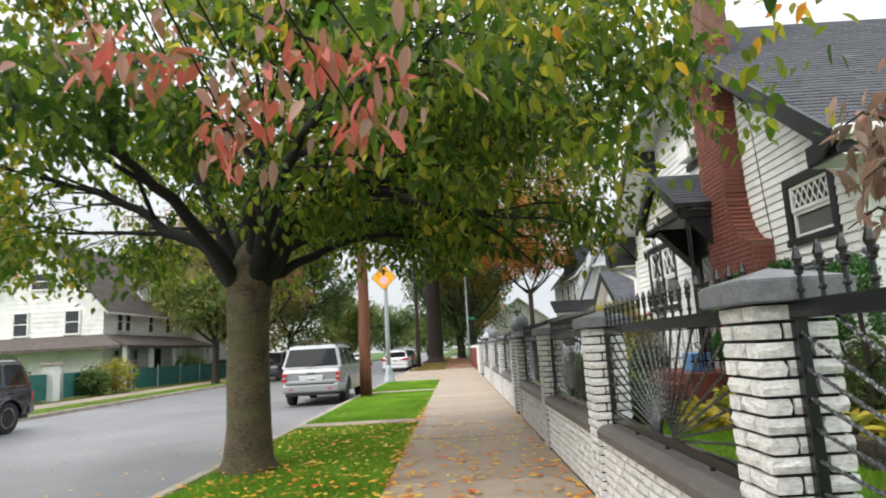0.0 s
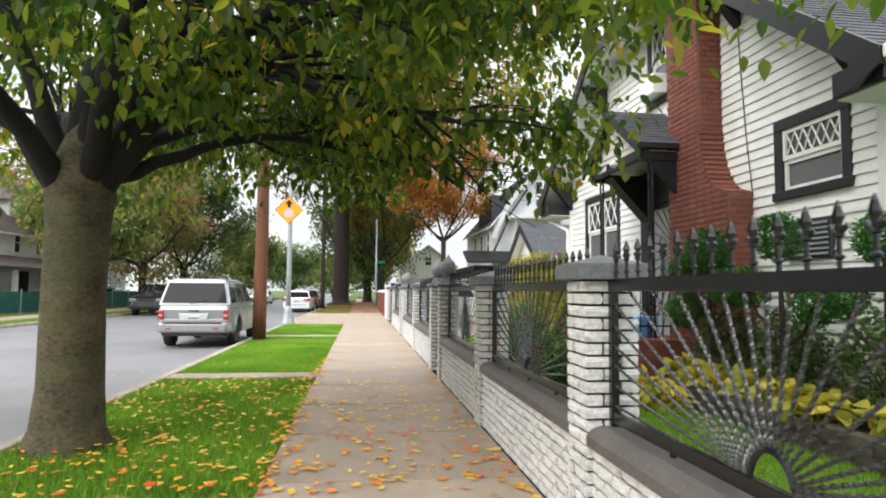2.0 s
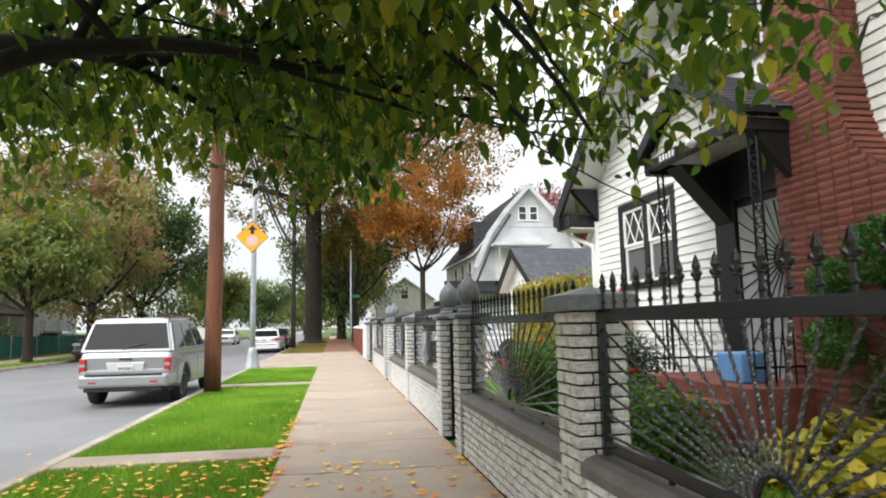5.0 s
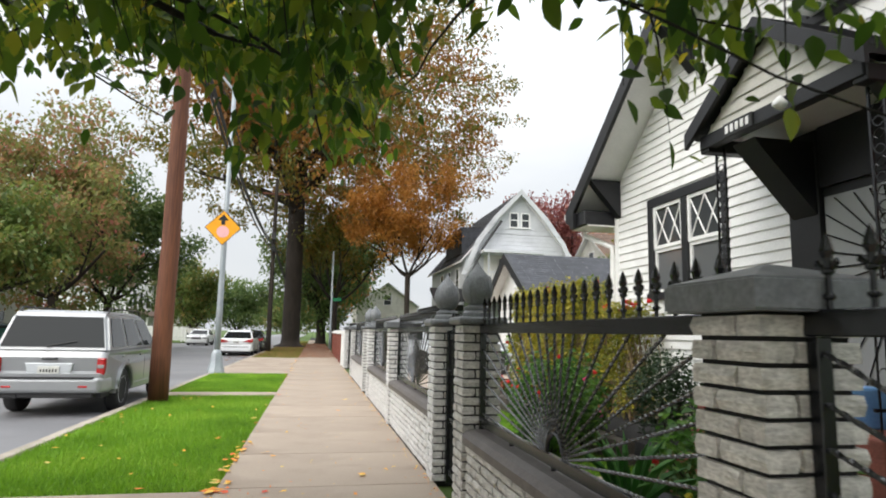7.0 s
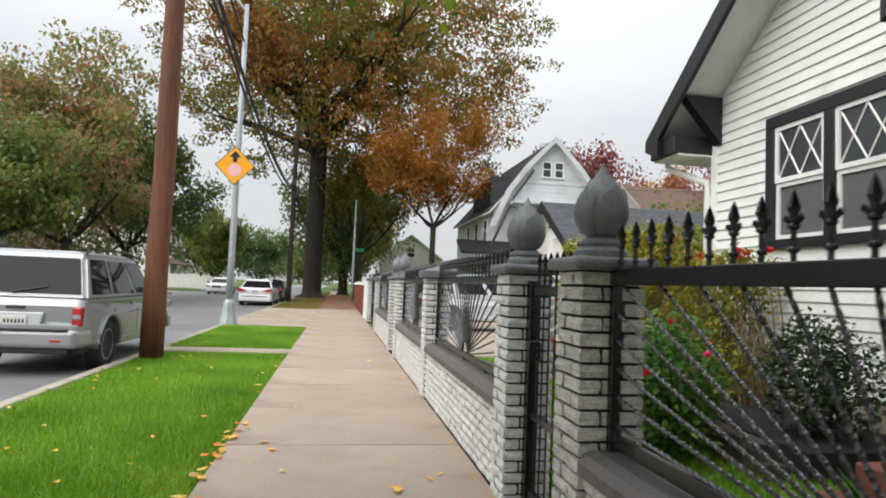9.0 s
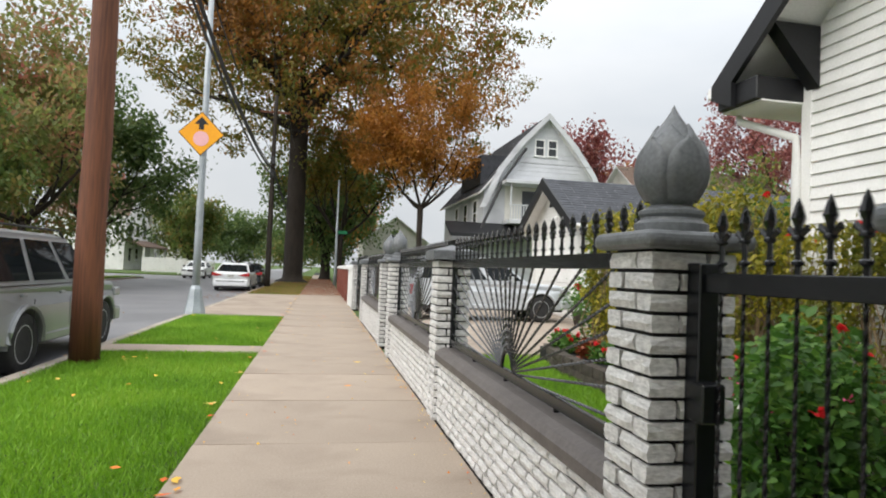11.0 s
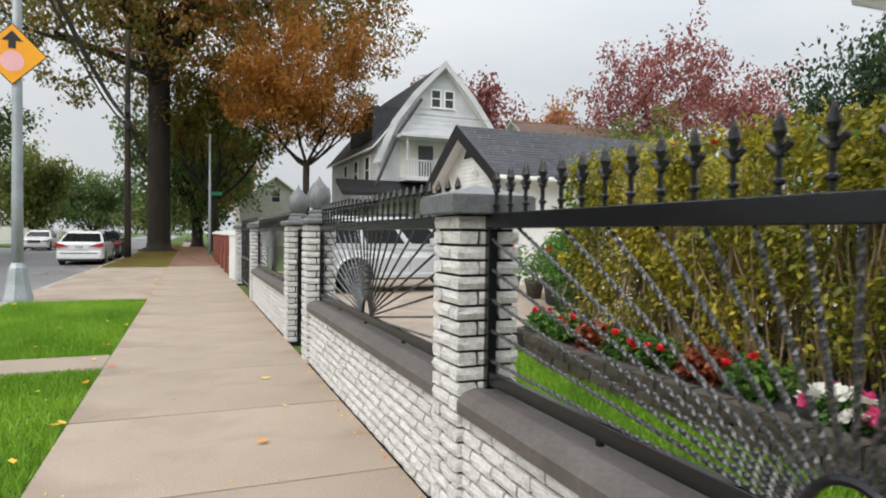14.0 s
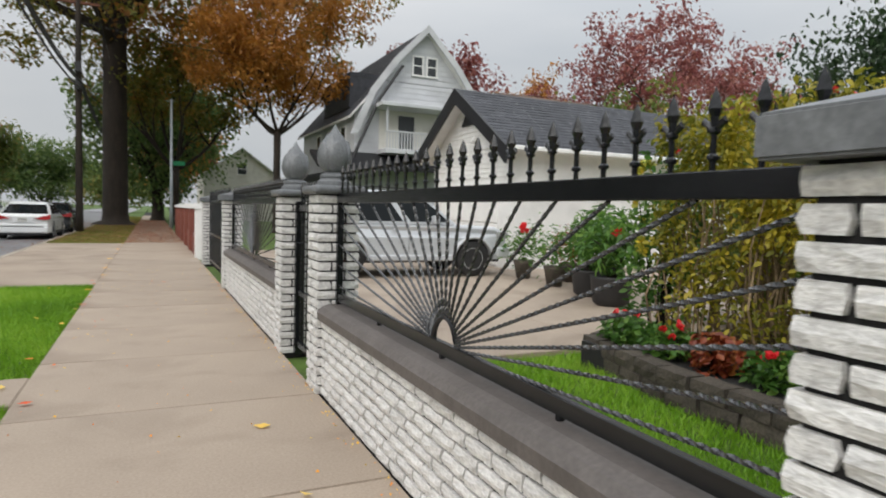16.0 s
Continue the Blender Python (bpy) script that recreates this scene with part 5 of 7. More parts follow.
    for s in (-1, 1):
        for i in range(0, len(cuts), 2):
            p = []
            for v, w in ((lo_v, wa), (hi_v, wb2)):
                e0, e1, hwv, zz = on_cab(v)
                p.append([(s * (hwv + 0.002), e0 + (e1 - e0) * q, zz) for q in cuts[i:i + 2]])
            quad = [p[0][0], p[0][1], p[1][1], p[1][0]] if s > 0 else [p[0][1], p[0][0], p[1][0], p[1][1]]
            pane("side_window", quad)
        for q in cuts[1:-1:2]:
            yy = y0 + (y1 - y0) * (q + 0.025)
            part("door_seam", block(s * hw - 0.003, s * hw + 0.003, yy - 0.005, yy + 0.005, lo + 0.15, belt - 0.2), PLASTIC, ob)
        for q in cuts[1:-1:2]:
            yy = y0 + (y1 - y0) * (q - 0.06)
            part("door_handle", block(s * hw - 0.02, s * hw + 0.02, yy - 0.08, yy + 0.04, belt - 0.16, belt - 0.12, 0.008), paint, ob)
        part("mirror", block(s * (hw + 0.1) - 0.1, s * (hw + 0.1) + 0.1, y1 - 0.62, y1 - 0.5, belt + 0.0, belt + 0.16, 0.03, 2), PLASTIC if not suv else paint, ob)
        lz0, lz1 = (tail_z - 0.36, tail_z - 0.08) if suv else (tail_z - 0.24, tail_z - 0.04)
        if not suv:
            lens = [(s * (hw + 0.008), tail_z - 0.03), (s * (hw + 0.008), tail_z - 0.2), (s * (hw - 0.16), tail_z - 0.23), (s * (hw - 0.5), tail_z - 0.18), (s * (hw - 0.24), tail_z - 0.08)]
            lm = prism(lens, "y", 0.0, 0.2)
            part("tail_light", lm, REDLENS, ob, "slanted red tail light")
        else:
            xo, xi = s * (hw * 0.935), s * (hw * 0.935 - 0.13)
            lens = part("tail_light", block(min(xo, xi), max(xo, xi), 0.02, 0.24, lz0 - 0.02, lz1 - 0.02, 0.025, 2), REDLENS, ob, "red tail light")
            part("clear_lens", block(min(xo, xi) + 0.014, max(xo, xi) - 0.014, 0.012, 0.05, lz0 + 0.09, lz0 + 0.15, 0.006), GLASSL, lens, "clear reversing lamp")
            part("reflector", block(s * 0.56 - 0.07, s * 0.56 + 0.07, -0.078, -0.05, lo + 0.12, lo + 0.155, 0.006), REDLENS, ob, "small red bumper reflector")
        part("headlight", block(s * (hw - 0.2) - 0.17, s * (hw - 0.2) + 0.17, length - 0.3, length - 0.01, nose_z - 0.2, nose_z - 0.06, 0.03, 2), GLASSL, ob, "clear headlight")
        part("sill", block(s * (hw - 0.03) - 0.05, s * (hw - 0.03) + 0.05, wb_rear + r + 0.1, wb_rear + wb - r - 0.1, lo - 0.02, lo + 0.1, 0.02), PLASTIC if not suv else paint, ob)
        if suv:
            part("roof_rail", tube([(s * (top_hw - 0.04), r0 + 0.15, height - 0.03), (s * (top_hw - 0.04), r0 + 0.25, height + 0.05), (s * (top_hw - 0.04), r1 - 0.3, height + 0.05), (s * (top_hw - 0.04), r1 - 0.15, height - 0.04)], [0.016] * 4, 6), PLASTIC, ob)
            for yc in (wb_rear, wb_rear + wb):
                fl2 = bmesh.new()
                tube_into(fl2, [(s * (hw + 0.005), yc + (r + 0.09) * math.cos(q), r + (r + 0.09) * math.sin(q)) for q in np.linspace(0.1, math.pi - 0.1, 11)], [0.035] * 11, 6)
                part("arch_flare", fl2, paint, ob)
        for yc in (wb_rear, wb_rear + wb):
            wheel(ob, s * (hw - 0.11), yc, r, s)
    part("bumper", taper(block(-hw - 0.02, hw + 0.02, -0.07, 0.3, lo + 0.03, lo + 0.28, 0.06, 3)), paint, ob)
    part("valance", block(-hw + 0.2, hw - 0.2, 0.0, 0.3, lo - 0.05, lo + 0.05, 0.02), PLASTIC, ob)
    part("bumper_strip", block(-hw + 0.2, hw - 0.2, -0.078, 0.0, lo + 0.265, lo + 0.295, 0.008), PLASTIC, ob)
    part("front_bumper", block(-hw + 0.02, hw - 0.02, length - 0.3, length + 0.05, lo + 0.02, lo + 0.26, 0.05, 3), paint, ob)
    part("grille", block(-hw * 0.45, hw * 0.45, length - 0.1, length + 0.015, nose_z - 0.24, nose_z - 0.06, 0.02), PLASTIC, ob)
    pz = tail_z - 0.32 if suv else tail_z - 0.22
    recess = [(-0.3, pz - 0.12), (0.3, pz - 0.12), (0.36, pz + 0.13), (-0.36, pz + 0.13)]
    part("plate_panel", prism(recess, "y", 0.025, 0.12, 0.012), CARPALE if suv else paint, ob)
    plate = part("number_plate", block(-0.16, 0.16, 0.005, 0.03, pz - 0.07, pz + 0.08, 0.004), PLATE, ob, "pale licence plate with dark marks")
    for i in range(6):
        part("plate_mark", block(-0.12 + i * 0.045, -0.098 + i * 0.045, 0.001, 0.006, pz - 0.015, pz + 0.035), PLASTIC, plate)
    if suv:
        part("wiper", tube([(-0.1, ya - 0.03, za + 0.01), (0.35, ya - 0.0, za + 0.1)], [0.012, 0.008], 5), PLASTIC, ob)
        part("tailgate_handle", block(-0.12, 0.12, 0.02, 0.08, tail_z - 0.14, tail_z - 0.1, 0.01), PLASTIC, ob)
        part("exhaust_pipe", tube([(-0.45, 0.25, lo - 0.02), (-0.45, -0.02, lo - 0.02)], [0.03, 0.03], 8), PLASTIC, ob)
    return ob


SUV = dict(length=4.6, width=1.80, height=1.74, belt=1.10, wb_rear=0.98, wb=2.75, r=0.37, glass_y=(0.10, 3.35), roof_y=(0.32, 2.6), hood_y=3.3, nose_z=1.0, tail_z=1.06)
SEDAN = dict(length=4.7, width=1.78, height=1.44, belt=0.93, wb_rear=1.0, wb=2.8, r=0.33, glass_y=(0.5, 3.65), roof_y=(1.35, 2.75), hood_y=3.6, nose_z=0.8, tail_z=0.98, suv=False)
ROAD_Z = -0.12
car("silver estate off-roader with dark windows parked at the kerb", pose(-4.24, 18.25, ROAD_Z), SILVER, **SUV)
car("white saloon parked at the kerb beyond the driveway", pose(-4.32, 43.8, ROAD_Z), CARWHITE, **SEDAN)
car("dark saloon parked ahead of the white one", pose(-4.25, 50.2, ROAD_Z), CARDARK, **SEDAN)
car("black off-roader parked across the street", pose(-11.75, 42.5, ROAD_Z, 0, 0, 180), CARDARK, **SUV)
car("dark off-roader parked at the far kerb", pose(-11.6, 16.0, ROAD_Z, 0, 0, 180), CARDARK, **SUV)
car("grey-green saloon behind the green fence", pose(-19.2, 50.6, -0.02), CARTEAL, **SEDAN)
car("silver off-roader on the side street", pose(-22.0, 79.0, -0.02, 0, 0, 90), SILVER, **SUV)
car("white saloon far along the street", pose(-10.2, 70.0, ROAD_Z, 0, 0, 180), CARWHITE, **SEDAN)
car("pale silver off-roader parked in the driveway behind the railing", pose(2.45, 28.4, 0.0, 0, 0, -90), CARPALE, **SUV)

# ---- poles, sign, wires ----
def pole(x, y, r, h, label, mat=None):
    ob = thing("utility_pole", label, "utility pole", pose(x, y, 0))
    rr = random.Random(int(x * 10 + y))
    pts = [(rr.uniform(-0.01, 0.01), rr.uniform(-0.01, 0.01), z) for z in np.linspace(-0.15, h, 12)]
    part("shaft", tube(pts, [r * (1 - 0.03 * i) for i in range(12)], 18), mat or POLEW, ob, "", True)
    return ob


pole_1 = pole(-2.86, 19.75, 0.185, 11.0, "reddish-brown wooden utility pole at the kerb")
pole_2 = pole(-2.97, 49.5, 0.17, 11.5, "weathered dark brown wooden utility pole beside the oak", BARKD)
for z in (6.5, 7.3):
    part("cable_box", block(-0.14, 0.14, -0.34, -0.16, z, z + 0.45, 0.03), PLASTIC, pole_2, "black cable box")
part("crossarm", block(-0.9, 0.9, -0.06, 0.06, 10.4, 10.52, 0.01), POLEW, pole_2)
part("crossarm", block(-0.9, 0.9, -0.06, 0.06, 10.2, 10.32, 0.01), POLEW, pole_1)
for k, (dx, za, zb, sag, rad) in enumerate(((0.1, 7.7, 6.9, 0.95, 0.05), (0.12, 7.3, 6.6, 0.95, 0.036), (-0.1, 8.2, 7.2, 0.8, 0.032), (-0.12, 9.0, 8.0, 0.6, 0.022), (-0.7, 10.4, 10.6, 0.5, 0.01), (0.7, 10.4, 10.6, 0.5, 0.01))):
    pts = []
    for q in np.linspace(0, 1, 16):
        pts.append((-2.86 + dx + (-0.11 * q), 19.75 + (49.5 - 19.75) * q, za + (zb - za) * q - sag * 4 * q * (1 - q)))
    tagged(part("overhead_wire", tube(pts, [rad] * 16, 6), PLASTIC), "black overhead cable between two utility poles", "overhead wire", "overhead wires")
    pts = [(-2.97 + dx, 49.5 + 46 * q, zb + 0.2 * q - sag * 4 * q * (1 - q)) for q in np.linspace(0, 1, 10)]
    tagged(part("overhead_wire", tube(pts, [rad] * 10, 5), PLASTIC), "black overhead cable along the street", "overhead wire", "overhead wires")
pts = [(-2.97 + 30 * q, 49.5 - 4 * q, 9.6 - 1.2 * q - 1.6 * 4 * q * (1 - q) * 0.5) for q in np.linspace(0, 1, 12)]
tagged(part("overhead_wire", tube(pts, [0.012] * 12, 5), PLASTIC), "thin service cable over the gardens", "overhead wire", "overhead wires")

post = thing("street_lamp", "galvanised steel lamp post with a tapered base cover", "street lamp", pose(-3.0, 27.7, 0))
part("base_cover", lathe([(0.27, -0.02), (0.26, 0.06), (0.2, 0.3), (0.15, 0.62), (0.1, 0.72)], 8), GALV, post)
part("shaft", lathe([(0.1, 0.6), (0.095, 2), (0.08, 5), (0.065, 9.4)], 12), GALV, post, "", True)
part("arm", tube([(0, 0, 9.2), (-0.5, 0, 9.75), (-1.6, 0, 10.0)], [0.045, 0.04, 0.035], 8), GALV, post)
part("lamp_head", lathe([(0.02, 0), (0.12, 0.02), (0.17, 0.12), (0.1, 0.2), (0.03, 0.22)], 14), GALV, post, "", True, pose(-1.8, 0, 9.9, 0, 0, 0))
sign = thing("road_sign", "amber diamond warning sign with a black arrow and pink disc", "road sign", pose(-3.05, 27.58, 4.57))
part("plate", prism([(-0.56, 0), (0, -0.57), (0.56, 0), (0, 0.57)], "y", 0.0, 0.006), BLACKP, sign)
part("face", prism([(-0.535, 0), (0, -0.545), (0.535, 0), (0, 0.545)], "y", -0.005, -0.001), YELLOW, sign, "amber sign face")
disc = [(0.19 * math.cos(a), -0.13 + 0.19 * math.sin(a)) for a in np.linspace(0, 2 * math.pi, 28, endpoint=False)]
part("disc", prism(disc, "y", -0.010, -0.006), PINK, sign, "faded pink disc")
part("arrow", prism([(-0.06, 0.1), (0.06, 0.1), (0.06, 0.24), (0.17, 0.24), (0, 0.43), (-0.17, 0.24), (-0.06, 0.24)], "y", -0.010, -0.006), BLACKP, sign, "black upright arrow")
part("bracket", block(-0.03, 0.03, 0.006, 0.06, -0.3, 0.3), GALV, sign)
lamp2 = thing("sign_post", "thin galvanised post with a green street name sign", "sign post", pose(1.15, 56.5, 0))
part("shaft", lathe([(0.11, -0.05), (0.09, 1), (0.06, 7.6)], 10), GALV, lamp2, "", True)
part("street_name_sign", block(-0.05, 0.75, -0.01, 0.01, 3.7, 3.95, 0.004), SIGNGREEN, lamp2, "green street name sign")

# ---- the next property's fence along the pavement ----
for i, y in enumerate((33.2, 36.0, 38.8, 41.6, 44.4, 47.2)):
    ob = thing("brick_pillar", "red-brown brick garden pillar with a white cap" if i else "white rendered garden pillar", "fence pillar", pose(1.25, y, 0), "pillars of the next garden")
    part("shaft", block(-0.18, 0.18, -0.18, 0.18, -0.1, 1.25, 0.01), REDBRICK if i else WHITE, ob)
    part("cap", prism([(-0.22, 1.25), (0.22, 1.25), (0.22, 1.32), (0, 1.42), (-0.22, 1.32)], "y", -0.22, 0.22), WHITE, ob)
for i in range(5):
    y = 33.38 + 2.8 * i
    ob = thing("garden_wall", "low red-brown brick garden wall with iron railing", "wall", pose(1.25, y, 0), "walls of the next garden")
    part("wall", block(-0.1, 0.1, 0.0, 2.44, -0.1, 0.55, 0.008), REDBRICK, ob)
    rb = bmesh.new()
    cube_into(rb, -0.015, 0.015, 0, 2.44, 1.1, 1.14)
    for k in range(18):
        cube_into(rb, -0.008, 0.008, 0.06 + k * 0.135, 0.076 + k * 0.135, 0.55, 1.1)
    part("railing", rb, IRON, ob)

# ---- background houses ----
def plain_window(parent, axis, plane, a0, a1, z0, z1, out, trim_mat=None, curtain=False):
    """A sash window on a far wall: frame, sill and two panes. out: the way the wall faces along its axis."""
    tm = trim_mat or WHITE
    t = 0.09
    def bx(a, b, c, d, q0, q1):
        lo, hi = sorted((plane + out * q0, plane + out * q1))
        return block(lo, hi, a, b, c, d) if axis == "y" else block(a, b, lo, hi, c, d)
    w = part("window", bx(a0, a1, z1 - t, z1, -0.02, 0.05), tm, parent)
    part("sill", bx(a0 - 0.04, a1 + 0.04, z0 - 0.03, z0 + 0.06, -0.02, 0.08), tm, w)
    part("frame", bx(a0, a0 + t, z0 + 0.06, z1 - t, -0.02, 0.045), tm, w)
    part("frame", bx(a1 - t, a1, z0 + 0.06, z1 - t, -0.02, 0.045), tm, w)
    mid = (z0 + z1) / 2
    part("meeting_rail", bx(a0 + t, a1 - t, mid - 0.03, mid + 0.03, -0.02, 0.035), tm, w)
    part("pane", bx(a0 + t, a1 - t, z0 + 0.06, mid - 0.03, -0.01, 0.012), GLASS, w)
    part("pane", bx(a0 + t, a1 - t, mid + 0.03, z1 - t, -0.01, 0.014), GLASSL if curtain else GLASS, w)


def far_house(name, label, x0, x1, y0, y1, eave, ridge, along, wall_mat, roof_mat, over=0.4, boards=0.0, faces=()):
    """A gabled house: walls, gables, two roof slopes. along: the axis of the ridge."""
    ob = thing(name, label, name.replace("_", " "))
    if along == "y":
        mid = (x0 + x1) / 2
        pts = [(x0, -0.1), (x1, -0.1), (x1, eave), (mid, ridge), (x0, eave)]
        part("wall", prism(pts, "y", y0, y1), wall_mat, ob)
        k = (ridge - eave) / (mid - x0)
        for s, xe in ((-1, x0), (1, x1)):
            q = [(xe + s * over, y0 - over, eave - over * k), (xe + s * over, y1 + over, eave - over * k), (mid, y1 + over, ridge + 0.05), (mid, y0 - over, ridge + 0.05)]
            if s > 0:
                q = q[::-1]
            part("roof", slab_roof([(a, b, c + 0.08) for a, b, c in q], 0.12), WHITE, ob)
            up = Vector((-s * (mid - x0 + over), 0, ridge + 0.05 - eave + over * k))
            L = up.length
            up.normalize()
            sb = bmesh.new()
            st = Vector((xe + s * over, y1 + over if s < 0 else y0 - over, eave - over * k + 0.085))
            shingle_rows(sb, st, Vector((0, -1 if s < 0 else 1, 0)), up, y1 - y0 + 2 * over, L, None, 0.25, 1.2, 9)
            part("shingles", sb, roof_mat, ob)
    else:
        mid = (y0 + y1) / 2
        pts = [(y0, -0.1), (y1, -0.1), (y1, eave), (mid, ridge), (y0, eave)]
        part("wall", prism(pts, "x", x0, x1), wall_mat, ob)
        k = (ridge - eave) / (mid - y0)
        for s, ye in ((-1, y0), (1, y1)):
            q = [(x0 - over, ye + s * over, eave - over * k), (x1 + over, ye + s * over, eave - over * k), (x1 + over, mid, ridge + 0.05), (x0 - over, mid, ridge + 0.05)]
            part("roof", slab_roof([(a, b, c + 0.08) for a, b, c in q], 0.12), WHITE, ob)
            up = Vector((0, -s * (mid - y0 + over), ridge + 0.05 - eave + over * k))
            L = up.length
            up.normalize()
            sb = bmesh.new()
            st = Vector((x0 - over if s < 0 else x1 + over, ye + s * over, eave - over * k + 0.085))
            shingle_rows(sb, st, Vector((1 if s < 0 else -1, 0, 0)), up, x1 - x0 + 2 * over, L, None, 0.18, 0.8, 9)
            part("shingles", sb, roof_mat, ob)
    return ob


# detached garage at the end of the driveway
garage = far_house("garage", "white garage with a grey shingled roof and black barge boards", 7.9, 16.5, 28.9, 33.4, 3.1, 4.5, "x", SIDING, SHINGLE, 0.45)
for s, ye in ((-1, 28.9), (1, 33.4)):
    pts = [(31.15, 4.66), (31.15, 4.26), (ye - s * 0.05, 2.92), (ye + s * 0.5, 2.5), (ye + s * 0.5, 2.93)]
    part("barge_board", prism(pts, "x", 7.38, 7.46), BLACKP, garage, "black barge board")
part("gable_vent", prism([(30.75, 3.7), (31.55, 3.7), (31.15, 4.2)], "x", 7.82, 7.9), BLACKP, garage, "dark triangular vent")
part("gutter", block(7.45, 16.5, 28.35, 28.47, 2.82, 2.93, 0.02), WHITE, garage)
for i in range(4):
    part("door_panel", block(7.86, 7.9, 29.5, 32.8, 0.05 + i * 0.53, 0.55 + i * 0.53, 0.01), WHITE, garage)
part("floodlight", lathe([(0.03, 0), (0.09, 0.05), (0.1, 0.12), (0.02, 0.14)], 12), WHITE, garage, "white floodlight", True, pose(7.8, 30.6, 3.2, 0, -60, 0))
siding(garage, "y", 7.9, 28.9, 33.4, 2.25, 4.3, SIDING, -1, lambda z: (28.9 + max(0, (z - 3.1)) / 0.622, 33.4 - max(0, (z - 3.1)) / 0.622))

# white house with the flared gable
h2 = far_house("house", "white two-storey house with a steep flared gable and balcony", 9.75, 17.6, 48.0, 60.0, 6.6, 11.2, "y", SIDINGG, SHINGLE, 0.35)
siding(h2, "x", 48.0, 9.75, 17.6, 0.5, 11.0, SIDINGG, -1, lambda z: (9.75 + max(0, (z - 6.6)) * 0.853, 17.6 - max(0, (z - 6.6)) * 0.853), ((11.0, 14.6, 4.5, 6.95), (12.9, 13.62, 8.72, 9.86), (13.73, 14.45, 8.72, 9.86)), 0.28)
for a in (12.92, 13.75):
    plain_window(h2, "x", 47.96, a, a + 0.68, 8.75, 9.85, -1)
for s in (-1, 1):
    e = 13.675 + s * 3.925
    pts = [(13.675, 11.45), (13.675, 11.05), (13.675 + s * 1.6, 9.35), (13.675 + s * 2.9, 7.6), (e - s * 0.1, 5.4), (e + s * 0.35, 5.3), (13.675 + s * 3.2, 7.75), (13.675 + s * 1.9, 9.5)]
    part("barge_board", prism(pts, "y", 47.5, 47.62), SIDINGG, h2)
part("rake_edge", tube([(12.2, 47.45, 9.1), (10.9, 47.4, 7.2), (9.4, 47.2, 3.9)], [0.09, 0.09, 0.09], 6), BLACKP, h2)
part("balcony_floor", block(11.0, 14.6, 46.6, 48.0, 4.35, 4.6, 0.02), SIDINGG, h2)
part("balcony_roof", block(10.7, 14.9, 46.4, 48.0, 6.75, 6.95, 0.02), SIDINGG, h2)
part("balcony_recess", block(11.1, 14.5, 47.95, 47.99, 4.6, 6.75), SIDINGC, h2)
part("balcony_door", block(12.2, 13.1, 47.9, 47.95, 4.6, 6.5), GLASS, h2)
for i in range(22):
    part("baluster", block(11.08 + i * 0.163, 11.14 + i * 0.163, 46.66, 46.71, 4.6, 5.45), SIDINGG, h2)
part("handrail", block(11.0, 14.6, 46.63, 46.74, 5.45, 5.52), SIDINGG, h2)
for x in (11.05, 14.5):
    part("balcony_post", block(x, x + 0.1, 46.63, 46.73, 5.52, 6.75), SIDINGG, h2)
part("porch_roof", slab_roof([(7.4, 46.2, 3.6), (15.0, 46.2, 3.6), (15.0, 48.0, 4.4), (7.4, 48.0, 4.4)], 0.2), BLACKP, h2)
for y in (49.5, 52.2, 55.0):
    plain_window(h2, "y", 9.75, y, y + 1.1, 4.3, 6.0, -1)
    plain_window(h2, "y", 9.75, y, y + 1.1, 1.2, 2.9, -1)
part("dormer", prism([(49.5, 7.0), (55, 7.0), (55, 8.9), (49.5, 8.9)], "x", 9.9, 13), SHINGLE, h2)
part("porch_dark", block(8.2, 9.74, 48, 58, 2.9, 3.3, 0.02), BLACKP, h2)

h3 = far_house("house", "cream house with a brown shingled roof", 21.8, 34.0, 50.0, 58.0, 6.9, 9.6, "x", SIDINGC, SHINGLEB, 0.4)
plain_window(h3, "y", 21.8, 53.4, 54.4, 7.0, 8.2, -1)
h4 = far_house("house", "small pale house with a dark roof far along the street", 4.8, 12.0, 82.0, 92.0, 4.6, 7.2, "y", SIDINGC, SHINGLE, 0.3)
plain_window(h4, "x", 82.0, 7.9, 8.9, 4.6, 5.8, -1)
part("chimney", block(5.6, 6.2, 85, 85.6, 4.5, 8.0, 0.02), REDBRICK, h4)

# white house across the street
lh = far_house("house", "large white house with grey-brown roof and hipped porch", -31.0, -23.0, 32.5, 44.5, 5.1, 9.4, "y", SIDING, SHINGLEG, 0.5)
siding(lh, "y", -23.0, 32.5, 44.5, 0.3, 5.0, SIDING, 1, None, (), 0.3)
siding(lh, "x", 32.5, -31.0, -23.0, 0.3, 9.0, SIDING, -1, lambda z: (-31.0 + max(0, z - 5.1) * 0.93, -23.0 - max(0, z - 5.1) * 0.93), (), 0.3)
for y in (33.9, 34.9, 38.0, 40.6):
    plain_window(lh, "y", -22.95, y, y + 0.75, 3.5, 4.8, 1)
for y in (33.6, 34.7, 35.9, 41.5, 42.8):
    plain_window(lh, "y", -22.95, y, y + 0.8, 0.9, 2.4, 1)
part("door", block(-23.0, -22.9, 38.9, 39.9, 0.2, 2.4), BARKD, lh, "dark front door")
for x in (-28.6, -25.4):
    plain_window(lh, "x", 32.45, x, x + 1.0, 3.4, 4.9, -1)
plain_window(lh, "x", 32.45, -27.6, -25.9, 6.2, 7.3, -1)
part("porch_roof", slab_roof([(-21.0, 31.5, 2.55), (-21.0, 45.0, 2.55), (-22.95, 44.5, 3.3), (-22.95, 32.5, 3.3)], 0.18), SHINGLEG, lh)
